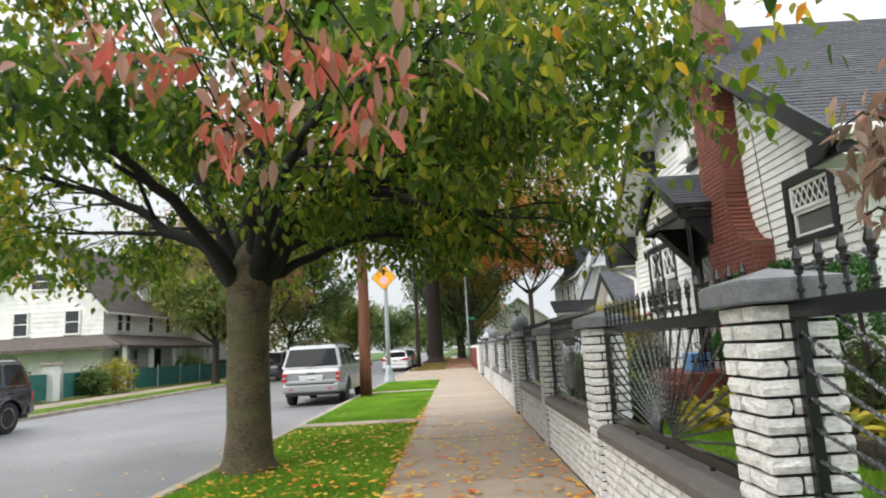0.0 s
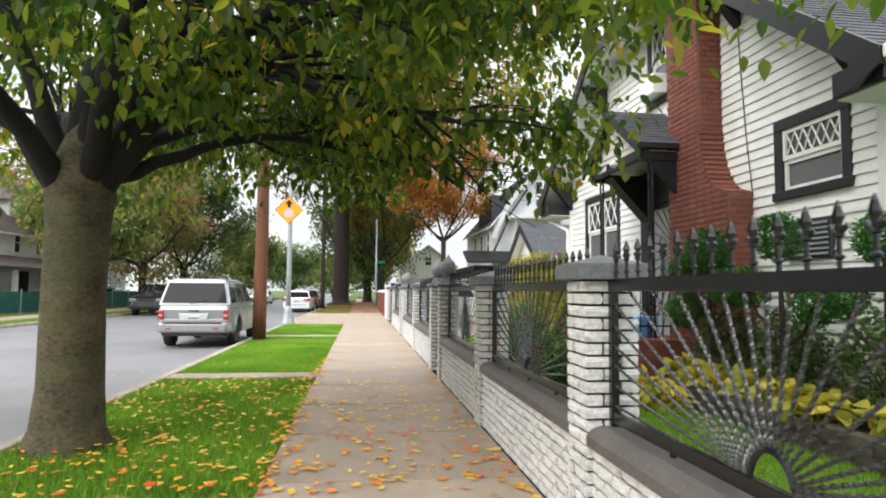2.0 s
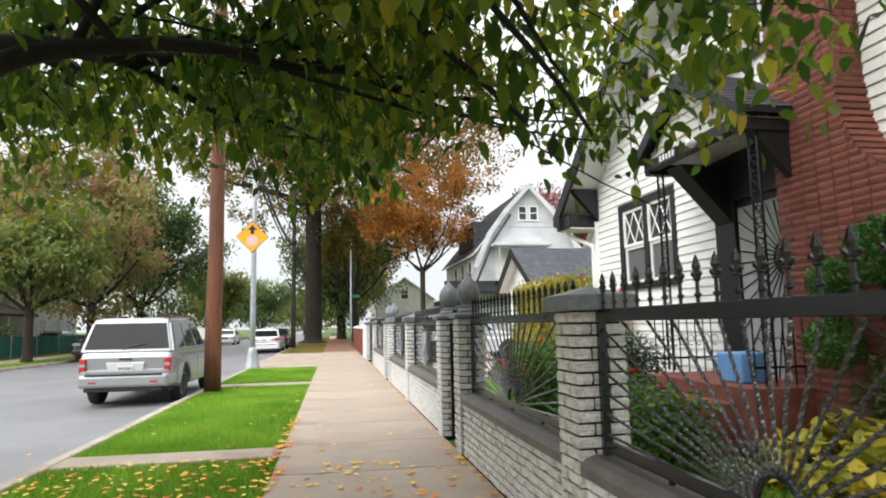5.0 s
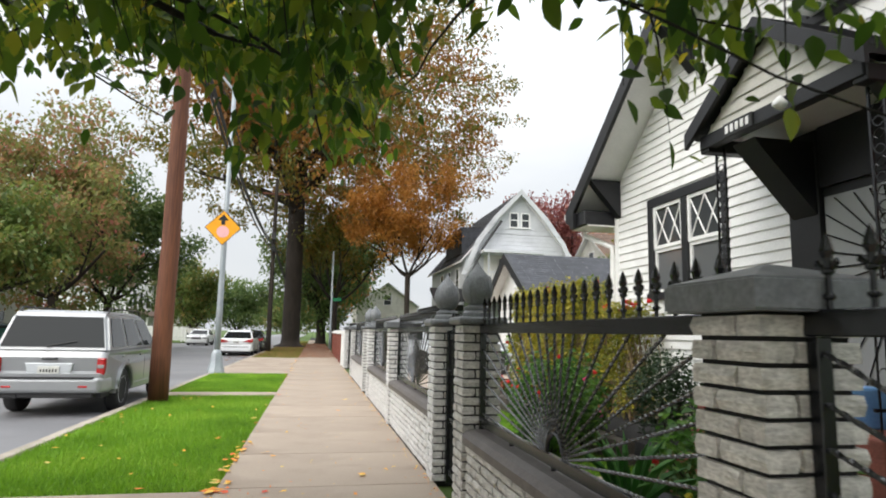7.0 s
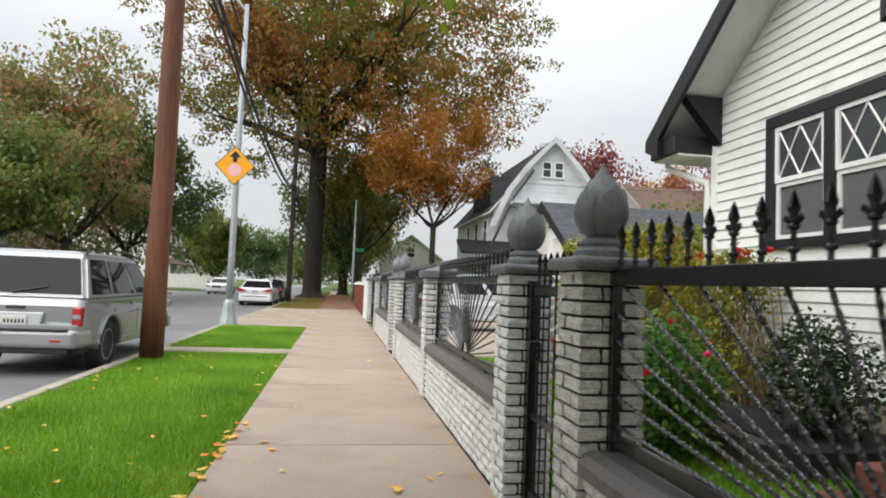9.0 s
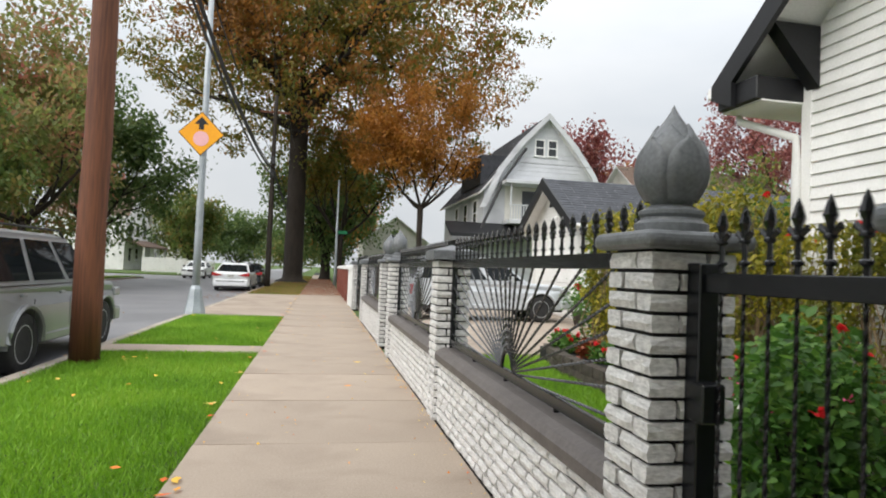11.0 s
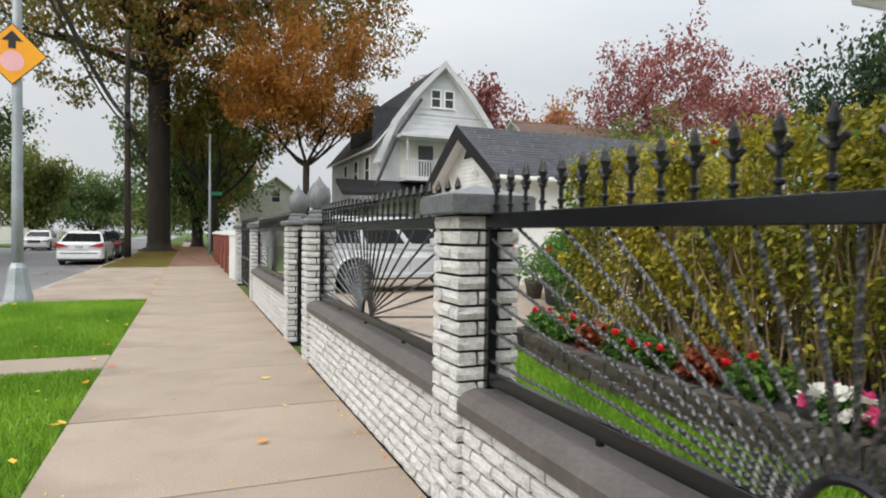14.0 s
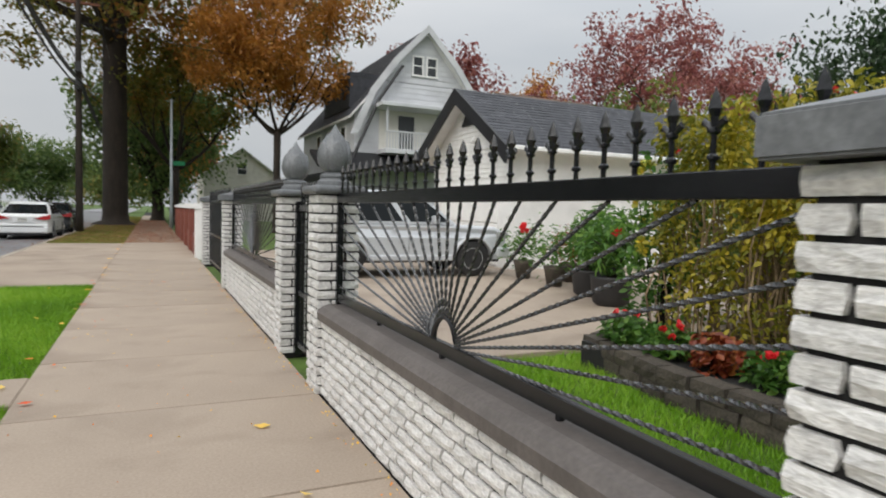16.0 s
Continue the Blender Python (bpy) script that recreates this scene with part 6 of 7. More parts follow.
part("porch_roof_side", slab_roof([(-21.0, 30.8, 2.55), (-22.95, 32.48, 3.3), (-31.0, 32.48, 3.3), (-32.0, 30.8, 2.55)], 0.18), SHINGLEG, lh)
for y in (31.8, 35, 38.3, 41.4, 44.4):
    part("porch_post", block(-21.4, -21.15, y, y + 0.22, -0.05, 2.45), WHITE, lh)
part("porch_floor", block(-22.95, -21.0, 31.5, 45.0, -0.1, 0.25), KERB, lh)
dm = part("dormer", prism([(38.5, 5.6), (42.0, 5.6), (42.0, 7.0), (40.25, 8.4), (38.5, 7.0)], "x", -26.5, -23.6), SIDING, lh, "white gabled dormer")
plain_window(lh, "y", -23.6, 39.5, 41.0, 6.0, 7.1, 1)
for s in (-1, 1):
    q = [(-26.6, 40.25, 8.5), (-23.3, 40.25, 8.5), (-23.3, 40.25 + s * 2.05, 6.9), (-26.6, 40.25 + s * 2.05, 6.9)]
    part("dormer_roof", slab_roof(q if s < 0 else q[::-1], 0.1), SHINGLEG, lh)
part("chimney", block(-27.3, -26.7, 41.5, 42.1, 8.8, 10.1, 0.02), KERB, lh)

lh.matrix_basis = pose(1.5, 5.5, 0)

# pale houses far across the side street
fh = far_house("house", "white gabled house with a tan roof across the side street", -30.0, -22.0, 88.0, 98.0, 6.3, 10.2, "x", SIDING, SHINGLEB, 0.4)
for y in (89.5, 92.3, 95.5):
    plain_window(fh, "y", -22.0, y, y + 1.2, 4.0, 5.6, 1, GLASSL)
    plain_window(fh, "y", -22.0, y, y + 1.2, 1.0, 2.6, 1)
plain_window(fh, "y", -22.0, 92.4, 93.6, 7.0, 8.3, 1)
part("porch_roof", slab_roof([(-19.6, 87.5, 2.8), (-19.6, 98.5, 2.8), (-21.95, 98.5, 3.6), (-21.95, 87.5, 3.6)], 0.18), SHINGLEB, fh)
for y in (88, 91.3, 94.6, 98):
    part("porch_post", block(-20.0, -19.8, y, y + 0.2, -0.1, 2.7), WHITE, fh)
for k, (x, y, e, r) in enumerate(((-27.0, 106.0, 6.0, 9.6), (-25.0, 124.0, 5.5, 8.8), (-24.5, 60.0, 5.2, 8.2))):
    b = far_house("house", "pale clapboard house further along the street", x - 4, x + 4, y - 4.5 if k < 2 else 51.0, y + 4.5 if k < 2 else 59.5, e, r, "x", SIDINGC if k else SIDING, SHINGLEB if k < 2 else SHINGLE, 0.4)
    yy = y - 2.8 if k < 2 else 53.0
    for q in (0, 2.4, 4.4):
        plain_window(b, "y", x + 4, yy + q, yy + q + 1.0, 3.6, 5.0, 1)
        plain_window(b, "y", x + 4, yy + q, yy + q + 1.0, 0.9, 2.3, 1)
wf = thing("picket_fence", "white board fence at the side street corner", "fence")
for i in range(40):
    part("board", block(-19.0 + i * 0.15, -18.87 + i * 0.15, 84.0, 84.03, -0.05, 1.55), WHITE, wf)
for i in range(14):
    ob = part("post", block(-13.6, -13.45, 76.0 + i * 1.6, 76.15 + i * 1.6, -0.05, 1.4), WHITE, wf)
gf = thing("screen_fence", "low chain-link fence with green privacy screen", "fence")
for y0 in np.arange(22, 56, 3.0):
    if 30.3 < y0 + 1.5 < 33.0:
        continue
    part("screen", block(-17.66, -17.63, y0 + 0.04, y0 + 2.96, 0.05, 1.15), GREENP, gf)
    part("post", lathe([(0.03, 0), (0.03, 1.3), (0.0, 1.33)], 8), GALV, gf, "", False, pose(-17.6, y0, -0.03))
gp = thing("gate_pillar", "white rendered gate pillar across the street", "gate pillar", pose(-17.6, 27.2, 0))
part("shaft", block(-0.25, 0.25, -0.25, 0.25, -0.05, 1.5, 0.01), WHITE, gp)
part("cap", block(-0.32, 0.32, -0.32, 0.32, 1.5, 1.62, 0.02), KERB, gp)

# ---- trees ----
def grow(bm, tips, r, start, way, length, radius, level, levels, droop=0.0, up=0.12, sides=7, split=(2, 3), bound=None):
    n = 4
    pts, rad = [Vector(start)], [radius]
    d = Vector(way).normalized()
    for i in range(n):
        d = (d + Vector((r.uniform(-1, 1), r.uniform(-1, 1), r.uniform(-0.6, 0.8))) * 0.16 + Vector((0, 0, up - droop * (level / levels)))).normalized()
        pts.append(pts[-1] + d * length / n)
        rad.append(radius * (1 - 0.5 * (i + 1) / n))
    if bound is not None and level >= 2 and not (bound(pts[-1]) and bound(pts[2])):
        return
    tube_into(bm, pts, rad, max(4, sides - level), close=False)
    if level >= levels - 1:
        tips.extend((p, d) for p in pts[1:])
    if level < levels:
        for k in range(r.randint(*split)):
            q = r.uniform(0.35, 1.0) if k else 1.0
            i = min(n, max(1, round(q * n)))
            side = Vector((r.uniform(-1, 1), r.uniform(-1, 1), r.uniform(-0.35, 0.5)))
            nd = (d * 0.9 + side * 0.85).normalized()
            grow(bm, tips, r, pts[i], nd, length * r.uniform(0.62, 0.85), rad[i] * 0.72, level + 1, levels, droop, up, sides, split, bound)


def tree(label, x, y, height, radius, fork, limbs, levels, bark, leaf, leaf_size, per_tip, spread, seed, base=0.0, droop=0.05, up=0.1, lean=(0, 0), reach=1.0, flare=1.35, hang=0.6, split=(2, 3), elev=(0.35, 1.1), fill=None, clumps=0, shift=0.0, gaps=-0.7, per_clump=None, drop=0.075, leaf_2=None, slim=0.6):
    """A tree with a flared trunk, forking limbs and a crown of single leaves round the twigs."""
    r = random.Random(seed)
    g = np.random.default_rng(seed)
    ob = thing("tree", label, "tree", pose(x, y, base))
    bm = bmesh.new()
    zs = [-0.15, 0.05, 0.25, 0.7, fork * 0.6, fork]
    ks = [flare * 1.08, flare, 1.12, 1.02, 0.93, 0.98]
    pts = [(lean[0] * z / fork + r.uniform(-0.015, 0.015), lean[1] * z / fork, z) for z in zs]
    tube_into(bm, pts, [radius * k for k in ks], 18)
    trunk = part("trunk", bm, bark, ob, "", True)
    bm = bmesh.new()
    tips = []
    top = Vector(pts[-1])
    for i in range(limbs):
        a = 2 * math.pi * (i + r.uniform(-0.25, 0.25)) / limbs
        e = r.uniform(*elev)
        d = Vector((math.cos(a) * math.cos(e), math.sin(a) * math.cos(e), math.sin(e)))
        L = (height - fork) * 0.42 * r.uniform(0.85, 1.15) * (reach if e < 0.8 else 1.0)
        grow(bm, tips, r, top - Vector((0, 0, r.uniform(0.0, drop) * fork)), d, L, radius * 0.5, 0, levels, droop, up, 9, split)
    part("bough", bm, bark, trunk, "", True)
    tp = np.array([list(p) for p, _ in tips])
    places = np.repeat(tp, per_tip, axis=0)
    places = places + in_ball(g, len(places)) * spread * 1.7 * np.array([1, 1, 0.75])
    if fill is not None:
        lo, hi, wide = fill
        u = g.normal(0, 1, (clumps, 3))
        u /= np.linalg.norm(u, axis=1)[:, None]
        u *= (g.random(clumps) ** 0.45)[:, None]
        u[:, 2] = np.where(u[:, 2] < 0, u[:, 2] * 0.8, u[:, 2])
        wob = 1 + 0.16 * np.sin(3.1 * np.arctan2(u[:, 1], u[:, 0]) + seed) + 0.12 * np.sin(5.0 * u[:, 2] + seed)
        c = np.stack([shift + u[:, 0] * wide * wob, u[:, 1] * wide * wob, lo + (hi - lo) * (0.42 + u[:, 2] * 0.52)], 1)
        lump = np.sin(1.3 * c[:, 0] + seed) * np.sin(1.2 * c[:, 1] + 2 * seed) + 0.7 * np.sin(1.6 * c[:, 2] + 0.5 * c[:, 0] + seed)
        c = np.repeat(c[lump > gaps], per_clump or per_tip, axis=0)
        places = np.concatenate([places, c + in_ball(g, len(c)) * spread * 1.9 * np.array([1, 1, 0.65])])
    if leaf_2 is not None:
        turned = np.sin(0.42 * places[:, 0] + 0.5) * np.sin(0.35 * places[:, 1] + 1.0) + np.sin(0.5 * places[:, 2] + 0.3 * places[:, 0]) + g.normal(0, 0.3, len(places)) > 0.75
        turned |= (places[:, 2] < 0.62 * height) & (places[:, 0] > 0) & (g.random(len(places)) < 0.45)
        other = new("turned_leaves", leaf_cloud("turned_leaves", places[turned], leaf_size, leaf_2, g, hang=hang, slim=slim))
        other.parent = ob
        places = places[~turned]
    me = leaf_cloud("crown", places, leaf_size, leaf, g, hang=hang, slim=slim)
    crown = new("crown", me)
    crown.parent = ob
    return ob, places


# the street tree over the pavement
def street_tree():
    r = random.Random(11)
    g = np.random.default_rng(11)
    ob = thing("tree", "spreading street tree with grey-brown trunk and drooping green leaves", "tree", pose(-2.62, 7.9, 0))
    bm = bmesh.new()
    tube_into(bm, [(0.0, 0.0, -0.15), (0, 0, 0.02), (0.0, 0, 0.14), (0.01, 0, 0.5), (0.0, 0, 1.3), (0.01, 0, 1.9), (0.02, 0, 2.2), (0.03, 0, 2.45), (0.04, 0, 2.7), (0.05, 0, 2.85)], [0.40, 0.355, 0.30, 0.268, 0.255, 0.258, 0.285, 0.25, 0.16, 0.05], 20)
    trunk = part("trunk", bm, BARK, ob, "grey-brown ringed bark", True)
    bm = bmesh.new()
    tips = []
    limbs = [  # radius at the fork, then the line of each main limb
        (0.16, (0.05, 0, 2.1), (0.5, -0.05, 2.72), (1.0, -0.05, 3.3), (1.55, 0.0, 3.42), (2.3, -0.3, 3.12), (3.1, -0.5, 2.85)),
        (0.075, (0.15, 0, 2.3), (0.8, 0.2, 2.62), (1.5, 0.5, 2.86), (2.5, 0.9, 2.95), (3.3, 1.2, 2.8)),
        (0.17, (0.05, 0, 2.15), (0.6, -0.1, 2.98), (1.35, -0.2, 3.65), (2.2, -0.3, 4.2), (3.1, -0.4, 4.75), (3.9, -0.5, 5.2)),
        (0.14, (0, 0, 2.2), (-0.05, 0.2, 3.2), (0.12, 0.3, 4.2), (0.0, 0.4, 5.4)),
        (0.14, (0, 0, 2.2), (0.25, -0.15, 3.2), (0.45, -0.35, 4.2), (0.9, -0.5, 5.3)),
        (0.13, (-0.05, 0, 2.1), (-0.5, 0.05, 2.75), (-1.1, 0.1, 3.05), (-1.8, 0.0, 3.55), (-2.6, -0.1, 3.7)),
        (0.12, (-0.05, 0, 2.2), (-0.4, -0.1, 3.2), (-0.8, -0.2, 4.2), (-1.3, -0.3, 5.2)),
        (0.11, (0.1, -0.05, 2.25), (0.5, -0.7, 3.0), (1.0, -1.5, 3.5), (1.6, -2.2, 3.8), (2.4, -2.7, 3.9)),
        (0.11, (-0.1, -0.1, 2.25), (-0.4, -0.8, 3.0), (-0.8, -1.7, 3.5), (-1.1, -2.5, 3.7)),
        (0.11, (0.1, 0.1, 2.25), (0.5, 0.8, 2.95), (1.1, 1.7, 3.35), (1.8, 2.6, 3.7), (2.3, 3.4, 3.9)),
        (0.10, (-0.1, 0.1, 2.25), (-0.5, 0.9, 3.0), (-1.0, 1.9, 3.4), (-1.4, 2.8, 3.5), (-1.7, 3.8, 3.5)),
        (0.09, (0, 0.1, 2.25), (0.1, 1.0, 3.0), (0.2, 2.0, 3.45), (0.3, 3.0, 3.6), (0.4, 3.9, 3.6)),
        (0.08, (0.1, 0, 2.3), (0.9, 0.4, 3.4), (1.9, 0.9, 4.3), (2.9, 1.3, 4.8), (3.9, 1.5, 4.9)),
        (0.08, (0.1, 0, 2.3), (0.9, -0.5, 3.5), (1.9, -1.0, 4.2), (2.9, -1.2, 4.4), (3.7, -1.0, 4.4))]
    def inside(p):
        wx, wy = p.x - 2.6, p.y + 8.05
        return not (wy > 9.2 and wx > 0.6 and p.z < 1.5 + 0.52 * (wy - 6.95)) and wy < 12.5 and p.z > (2.7 if wx > -1.6 else 2.4) and wx < 3.0

    for rad, *line in limbs:
        line = [Vector(p) for p in line]
        fine = []
        for i in range(len(line) - 1):
            p0, p1, p2, p3 = line[max(i - 1, 0)], line[i], line[i + 1], line[min(i + 2, len(line) - 1)]
            for q in (0, 0.25, 0.5, 0.75):
                fine.append(0.5 * (2 * p1 + (p2 - p0) * q + (2 * p0 - 5 * p1 + 4 * p2 - p3) * q * q + (3 * p1 - p0 - 3 * p2 + p3) * q ** 3))
        fine.append(line[-1])
        n = len(fine)
        fine = [p + Vector((r.uniform(-1, 1), r.uniform(-1, 1), r.uniform(-1, 1))) * (0.035 if 1 < i else 0.0) for i, p in enumerate(fine)]
        widths = [rad * 1.12 * (1 - 0.84 * (i / (n - 1)) ** 0.7) for i in range(n)]
        tube_into(bm, fine, widths, 12, close=False)
        for i in range(6, n):
            d = (fine[i] - fine[i - 1]).normalized()
            for k in range(1 if i < n - 1 else 3):
                side = Vector((r.uniform(-1, 1), r.uniform(-1, 1), r.uniform(-0.35, 0.4)))
                grow(bm, tips, r, fine[i], (d * 0.75 + side).normalized(), r.uniform(0.95, 1.5), min(widths[i] * 0.6, 0.036), 1, 3, 0.2, 0.05, 8, (2, 3), inside)
    # one long spray that reaches over the fence
    near_tip = min(tips, key=lambda t: (t[0] - Vector((3.1, 1.1, 3.4))).length)[0]
    spray_pts = [near_tip, near_tip.lerp(Vector((4.6, 2.1, 3.35)), 0.5) + Vector((0, 0, 0.15)), Vector((4.6, 2.1, 3.35)), Vector((4.95, 2.4, 3.0))]
    tube_into(bm, spray_pts, [0.007, 0.006, 0.004, 0.002], 5)
    # drooping twigs over the walk beyond the trunk
    hung = []
    ends = [(r.uniform(0.9, 3.15), r.uniform(0.95, 3.2)) for _ in range(44)] + [(r.uniform(-2.2, 0.8), r.uniform(1.6, 3.6)) for _ in range(22)] + [(4.2, 1.25), (4.45, 1.45), (4.0, 1.6), (4.55, 1.2), (4.3, 1.7)]
    for ex, ey in ends:
        e = Vector((ex, ey, r.uniform(2.42, 2.75) + 0.16 * max(0, ey - 1.4) - (0.2 if ex > 3.9 else 0.0)))
        s = min(tips, key=lambda t: (t[0] - e - Vector((-0.3, -0.3, 0.6))).length)[0]
        if (s - e).length > 1.5:
            continue
        m = s.lerp(e, 0.55) + Vector((0, 0, 0.16))
        tube_into(bm, [s, m, e], [0.008, 0.006, 0.002], 4)
        for q in np.linspace(0.15, 1.0, 15):
            hung.append(list(s.lerp(m, q / 0.55) if q < 0.55 else m.lerp(e, (q - 0.55) / 0.45)))
    hung = np.array(hung)
    hung = hung + g.normal(0, 0.075, hung.shape)
    part("bough", bm, LIMB, trunk, "wet limbs coloured near black for the crown's shade", True)
    tp = np.array([list(p) for p, _ in tips])
    places = np.repeat(tp, max(1, round(57000 / len(tp))), axis=0)
    places = places + in_ball(g, len(places)) * 0.42 * np.array([1, 1, 0.5])
    places[:, 2] -= np.abs(g.normal(0, 0.16, len(places)))
    world_y, world_x = places[:, 1] + 7.9, places[:, 0] - 2.62
    keep = (places[:, 2] > 2.25 + 0.1 * np.abs(g.normal(0, 1, len(places)))) & (world_y < 12.6) & (world_x < 3.0)
    far_right = (world_y > 9.2) & (world_x > 0.5 + 0.3 * g.normal(0, 1, len(places)))
    far_right &= places[:, 2] < 1.5 + 0.52 * (world_y - 6.95)
    keep &= ~far_right
    keep &= ~((world_y > 8.6) & (places[:, 2] < 4.0) & (g.random(len(places)) < np.where(world_x < 0.4, 0.1, 0.4)))
    keep &= ~((world_x > -1.6) & (world_x < 1.6) & (places[:, 2] < 2.5))
    keep &= ~((places[:, 2] > 4.6) & (world_x > 0) & (g.random(len(places)) < 0.15))
    gap = np.sin(2.1 * places[:, 0] + 0.4) * np.sin(2.3 * places[:, 1]) + 0.8 * np.sin(2.9 * places[:, 2] + 1.1 * places[:, 0])
    keep &= ~((gap > 0.6) & (g.random(len(places)) < 0.75))
    bare = np.hypot(places[:, 0] - 0.25, places[:, 1]) < 1.05 + 0.2 * g.normal(0, 1, len(places))
    keep &= ~(bare & (places[:, 2] < 3.6) & (g.random(len(places)) < 0.93))
    q = g.random(110)
    along = np.array([list(spray_pts[1].lerp(spray_pts[2], min(1, v * 1.6)) if v < 0.62 else spray_pts[2].lerp(spray_pts[3], (v - 0.62) / 0.38)) for v in q])
    places = np.concatenate([places[keep], along + in_ball(g, 110) * np.array([0.24, 0.24, 0.16]), hung])
    crown = new("crown", leaf_cloud("crown", places, 0.112, MAPLE, g, hang=0.9, slim=0.56))
    crown.parent = ob
    return ob


street_tree()

# the neighbour behind, whose red sprays reach forward
def red_tree():
    r = random.Random(23)
    g = np.random.default_rng(23)
    ob = thing("tree", "street tree with sprays of reddening leaves hanging forward", "tree", pose(-2.6, -2.6, 0))
    bm = bmesh.new()
    tube_into(bm, [(0, 0, -0.15), (0, 0, 0.05), (0, 0, 0.3), (0, 0, 2.6)], [0.36, 0.33, 0.27, 0.25], 16)
    trunk = part("trunk", bm, BARK, ob, "", True)
    bm = bmesh.new()
    tips = []
    for way, L, rad in (((0.1, 1.0, 0.45), 2.4, 0.1), ((0.5, 0.9, 0.5), 2.6, 0.1), ((-0.4, 0.9, 0.5), 2.4, 0.1), ((1.0, 0.3, 0.6), 2.5, 0.1), ((-1, 0.1, 0.6), 2.3, 0.1), ((0, -1, 0.6), 2.3, 0.1), ((0, 0, 1), 2.5, 0.12)):
        grow(bm, tips, r, Vector((0, 0, 2.5)), Vector(way), L, rad, 0, 2, 0.06, 0.05, 9, (2, 3))
    sprays = []
    for x, y, z in ((1.47, 5.0, 2.58), (1.83, 5.0, 2.37), (2.09, 5.0, 2.55), (2.34, 5.05, 2.52), (2.24, 5.1, 2.30), (1.72, 5.1, 2.24), (1.18, 5.0, 2.66)):
        s = min(tips, key=lambda t: (t[0] - Vector((x, y, z + 0.3))).length)[0]
        e = Vector((x, y, z))
        mid = (s + e) / 2 + Vector((0, 0, 0.25))
        tube_into(bm, [s, mid, e], [0.014, 0.01, 0.004], 5)
        sprays.append(e)
        sprays.append((mid + e) / 2)
    part("bough", bm, BARKD, trunk, "", True)
    sp = np.repeat(np.array([list(p) for p in sprays[::2]]), 24, axis=0)
    sp = sp + g.normal(0, 0.07, sp.shape)
    dull = np.repeat(np.array([list(p) for p in sprays]), 8, axis=0)
    dull = dull + g.normal(0, 0.15, dull.shape)
    c = new("dull_leaves", leaf_cloud("dull_leaves", dull, 0.1, WILTED, g, hang=1.0, slim=0.42))
    c.parent = ob
    c = new("red_leaves", leaf_cloud("red_leaves", sp, 0.095, REDLEAF, g, hang=1.0, slim=0.42))
    c.parent = ob
    tp = np.repeat(np.array([list(p) for p, _ in tips]), 30, axis=0)
    tp = tp + g.normal(0, 0.25, tp.shape)
    tp = tp[tp[:, 1] < 3.4]
    c = new("crown", leaf_cloud("crown", tp, 0.13, MAPLE, g, hang=0.7, slim=0.5))
    c.parent = ob


red_tree()
tree("huge old oak with a dark trunk and olive leaves turning rust", -2.0, 61.0, 29.0, 0.74, 16.0, 13, 4, BARKD, OAKLEAF, 0.29, 11, 0.6, 31, reach=1.35, flare=1.75, split=(2, 3), elev=(-0.15, 1.1), up=0.05, fill=(9.5, 32.0, 17.5), clumps=2000, shift=3.5, gaps=-0.2, per_clump=42, drop=0.32, leaf_2=OAKRUST)
tree("rust-leaved maple in a front garden", 6.3, 51.0, 13.0, 0.2, 5.5, 6, 3, BARKD, RUSTLEAF, 0.19, 20, 0.42, 32, split=(2, 3), elev=(0.2, 1.1), fill=(6.3, 14.0, 3.9), clumps=330, shift=-0.7, gaps=-0.25, per_clump=34)
tree("thin olive-leaved street tree beyond the oak", 1.6, 64.0, 14.0, 0.28, 4.0, 6, 3, BARKD, OAKLEAF, 0.26, 12, 0.5, 33, split=(2, 3), elev=(0.3, 1.1), fill=(6.5, 14.0, 4.5), clumps=380, gaps=-0.1)
tree("dense dark green tree clothed with ivy", 0.6, 76.0, 14.0, 0.5, 3.0, 7, 3, BARKD, DARKLEAF, 0.36, 12, 0.7, 34, split=(2, 3), fill=(1.5, 14.0, 5.5), clumps=900)
tree("small amber-green street tree across the street", -14.3, 37.3, 7.5, 0.2, 2.5, 7, 3, BARKD, MIXLEAF, 0.22, 12, 0.45, 38, split=(2, 3), elev=(0.2, 1.1), fill=(1.9, 8.8, 3.1), clumps=260, gaps=-0.5, per_clump=22)
tree("tall street tree turning red across the street", -14.3, 45.0, 13.5, 0.26, 3.0, 7, 3, BARKD, REDTOP, 0.26, 12, 0.5, 35, split=(2, 3), elev=(0.2, 1.1), fill=(1.7, 16.0, 4.2), clumps=430, gaps=-0.45, per_clump=26)
tree("dark green street tree across the street", -14.2, 54.0, 11.5, 0.26, 3.0, 7, 3, BARKD, DARKLEAF, 0.26, 12, 0.55, 36, split=(2, 3), elev=(0.2, 1.1), fill=(1.6, 13.5, 4.7), clumps=430, gaps=-0.45, per_clump=26)
tree("reddish tree behind the far pavement", -21.0, 52.0, 13.0, 0.3, 3.5, 7, 3, BARKD, REDTOP, 0.28, 12, 0.6, 37, split=(2, 3), fill=(3.8, 15.0, 4.6), clumps=260, gaps=-0.2, per_clump=24)
tree("amber tree beside the far pavement", -19.8, 22.0, 8.0, 0.22, 2.6, 7, 3, BARKD, RUSTLEAF, 0.2, 10, 0.45, 45, split=(2, 3), fill=(3.0, 9.0, 3.6), clumps=420)
tree("young green tree across the side street", -14.0, 84.0, 9.0, 0.2, 1.2, 6, 3, BARKD, MIXLEAF, 0.3, 12, 0.55, 39, split=(2, 3), elev=(0.5, 1.3), fill=(1.2, 9.5, 2.0), clumps=260)
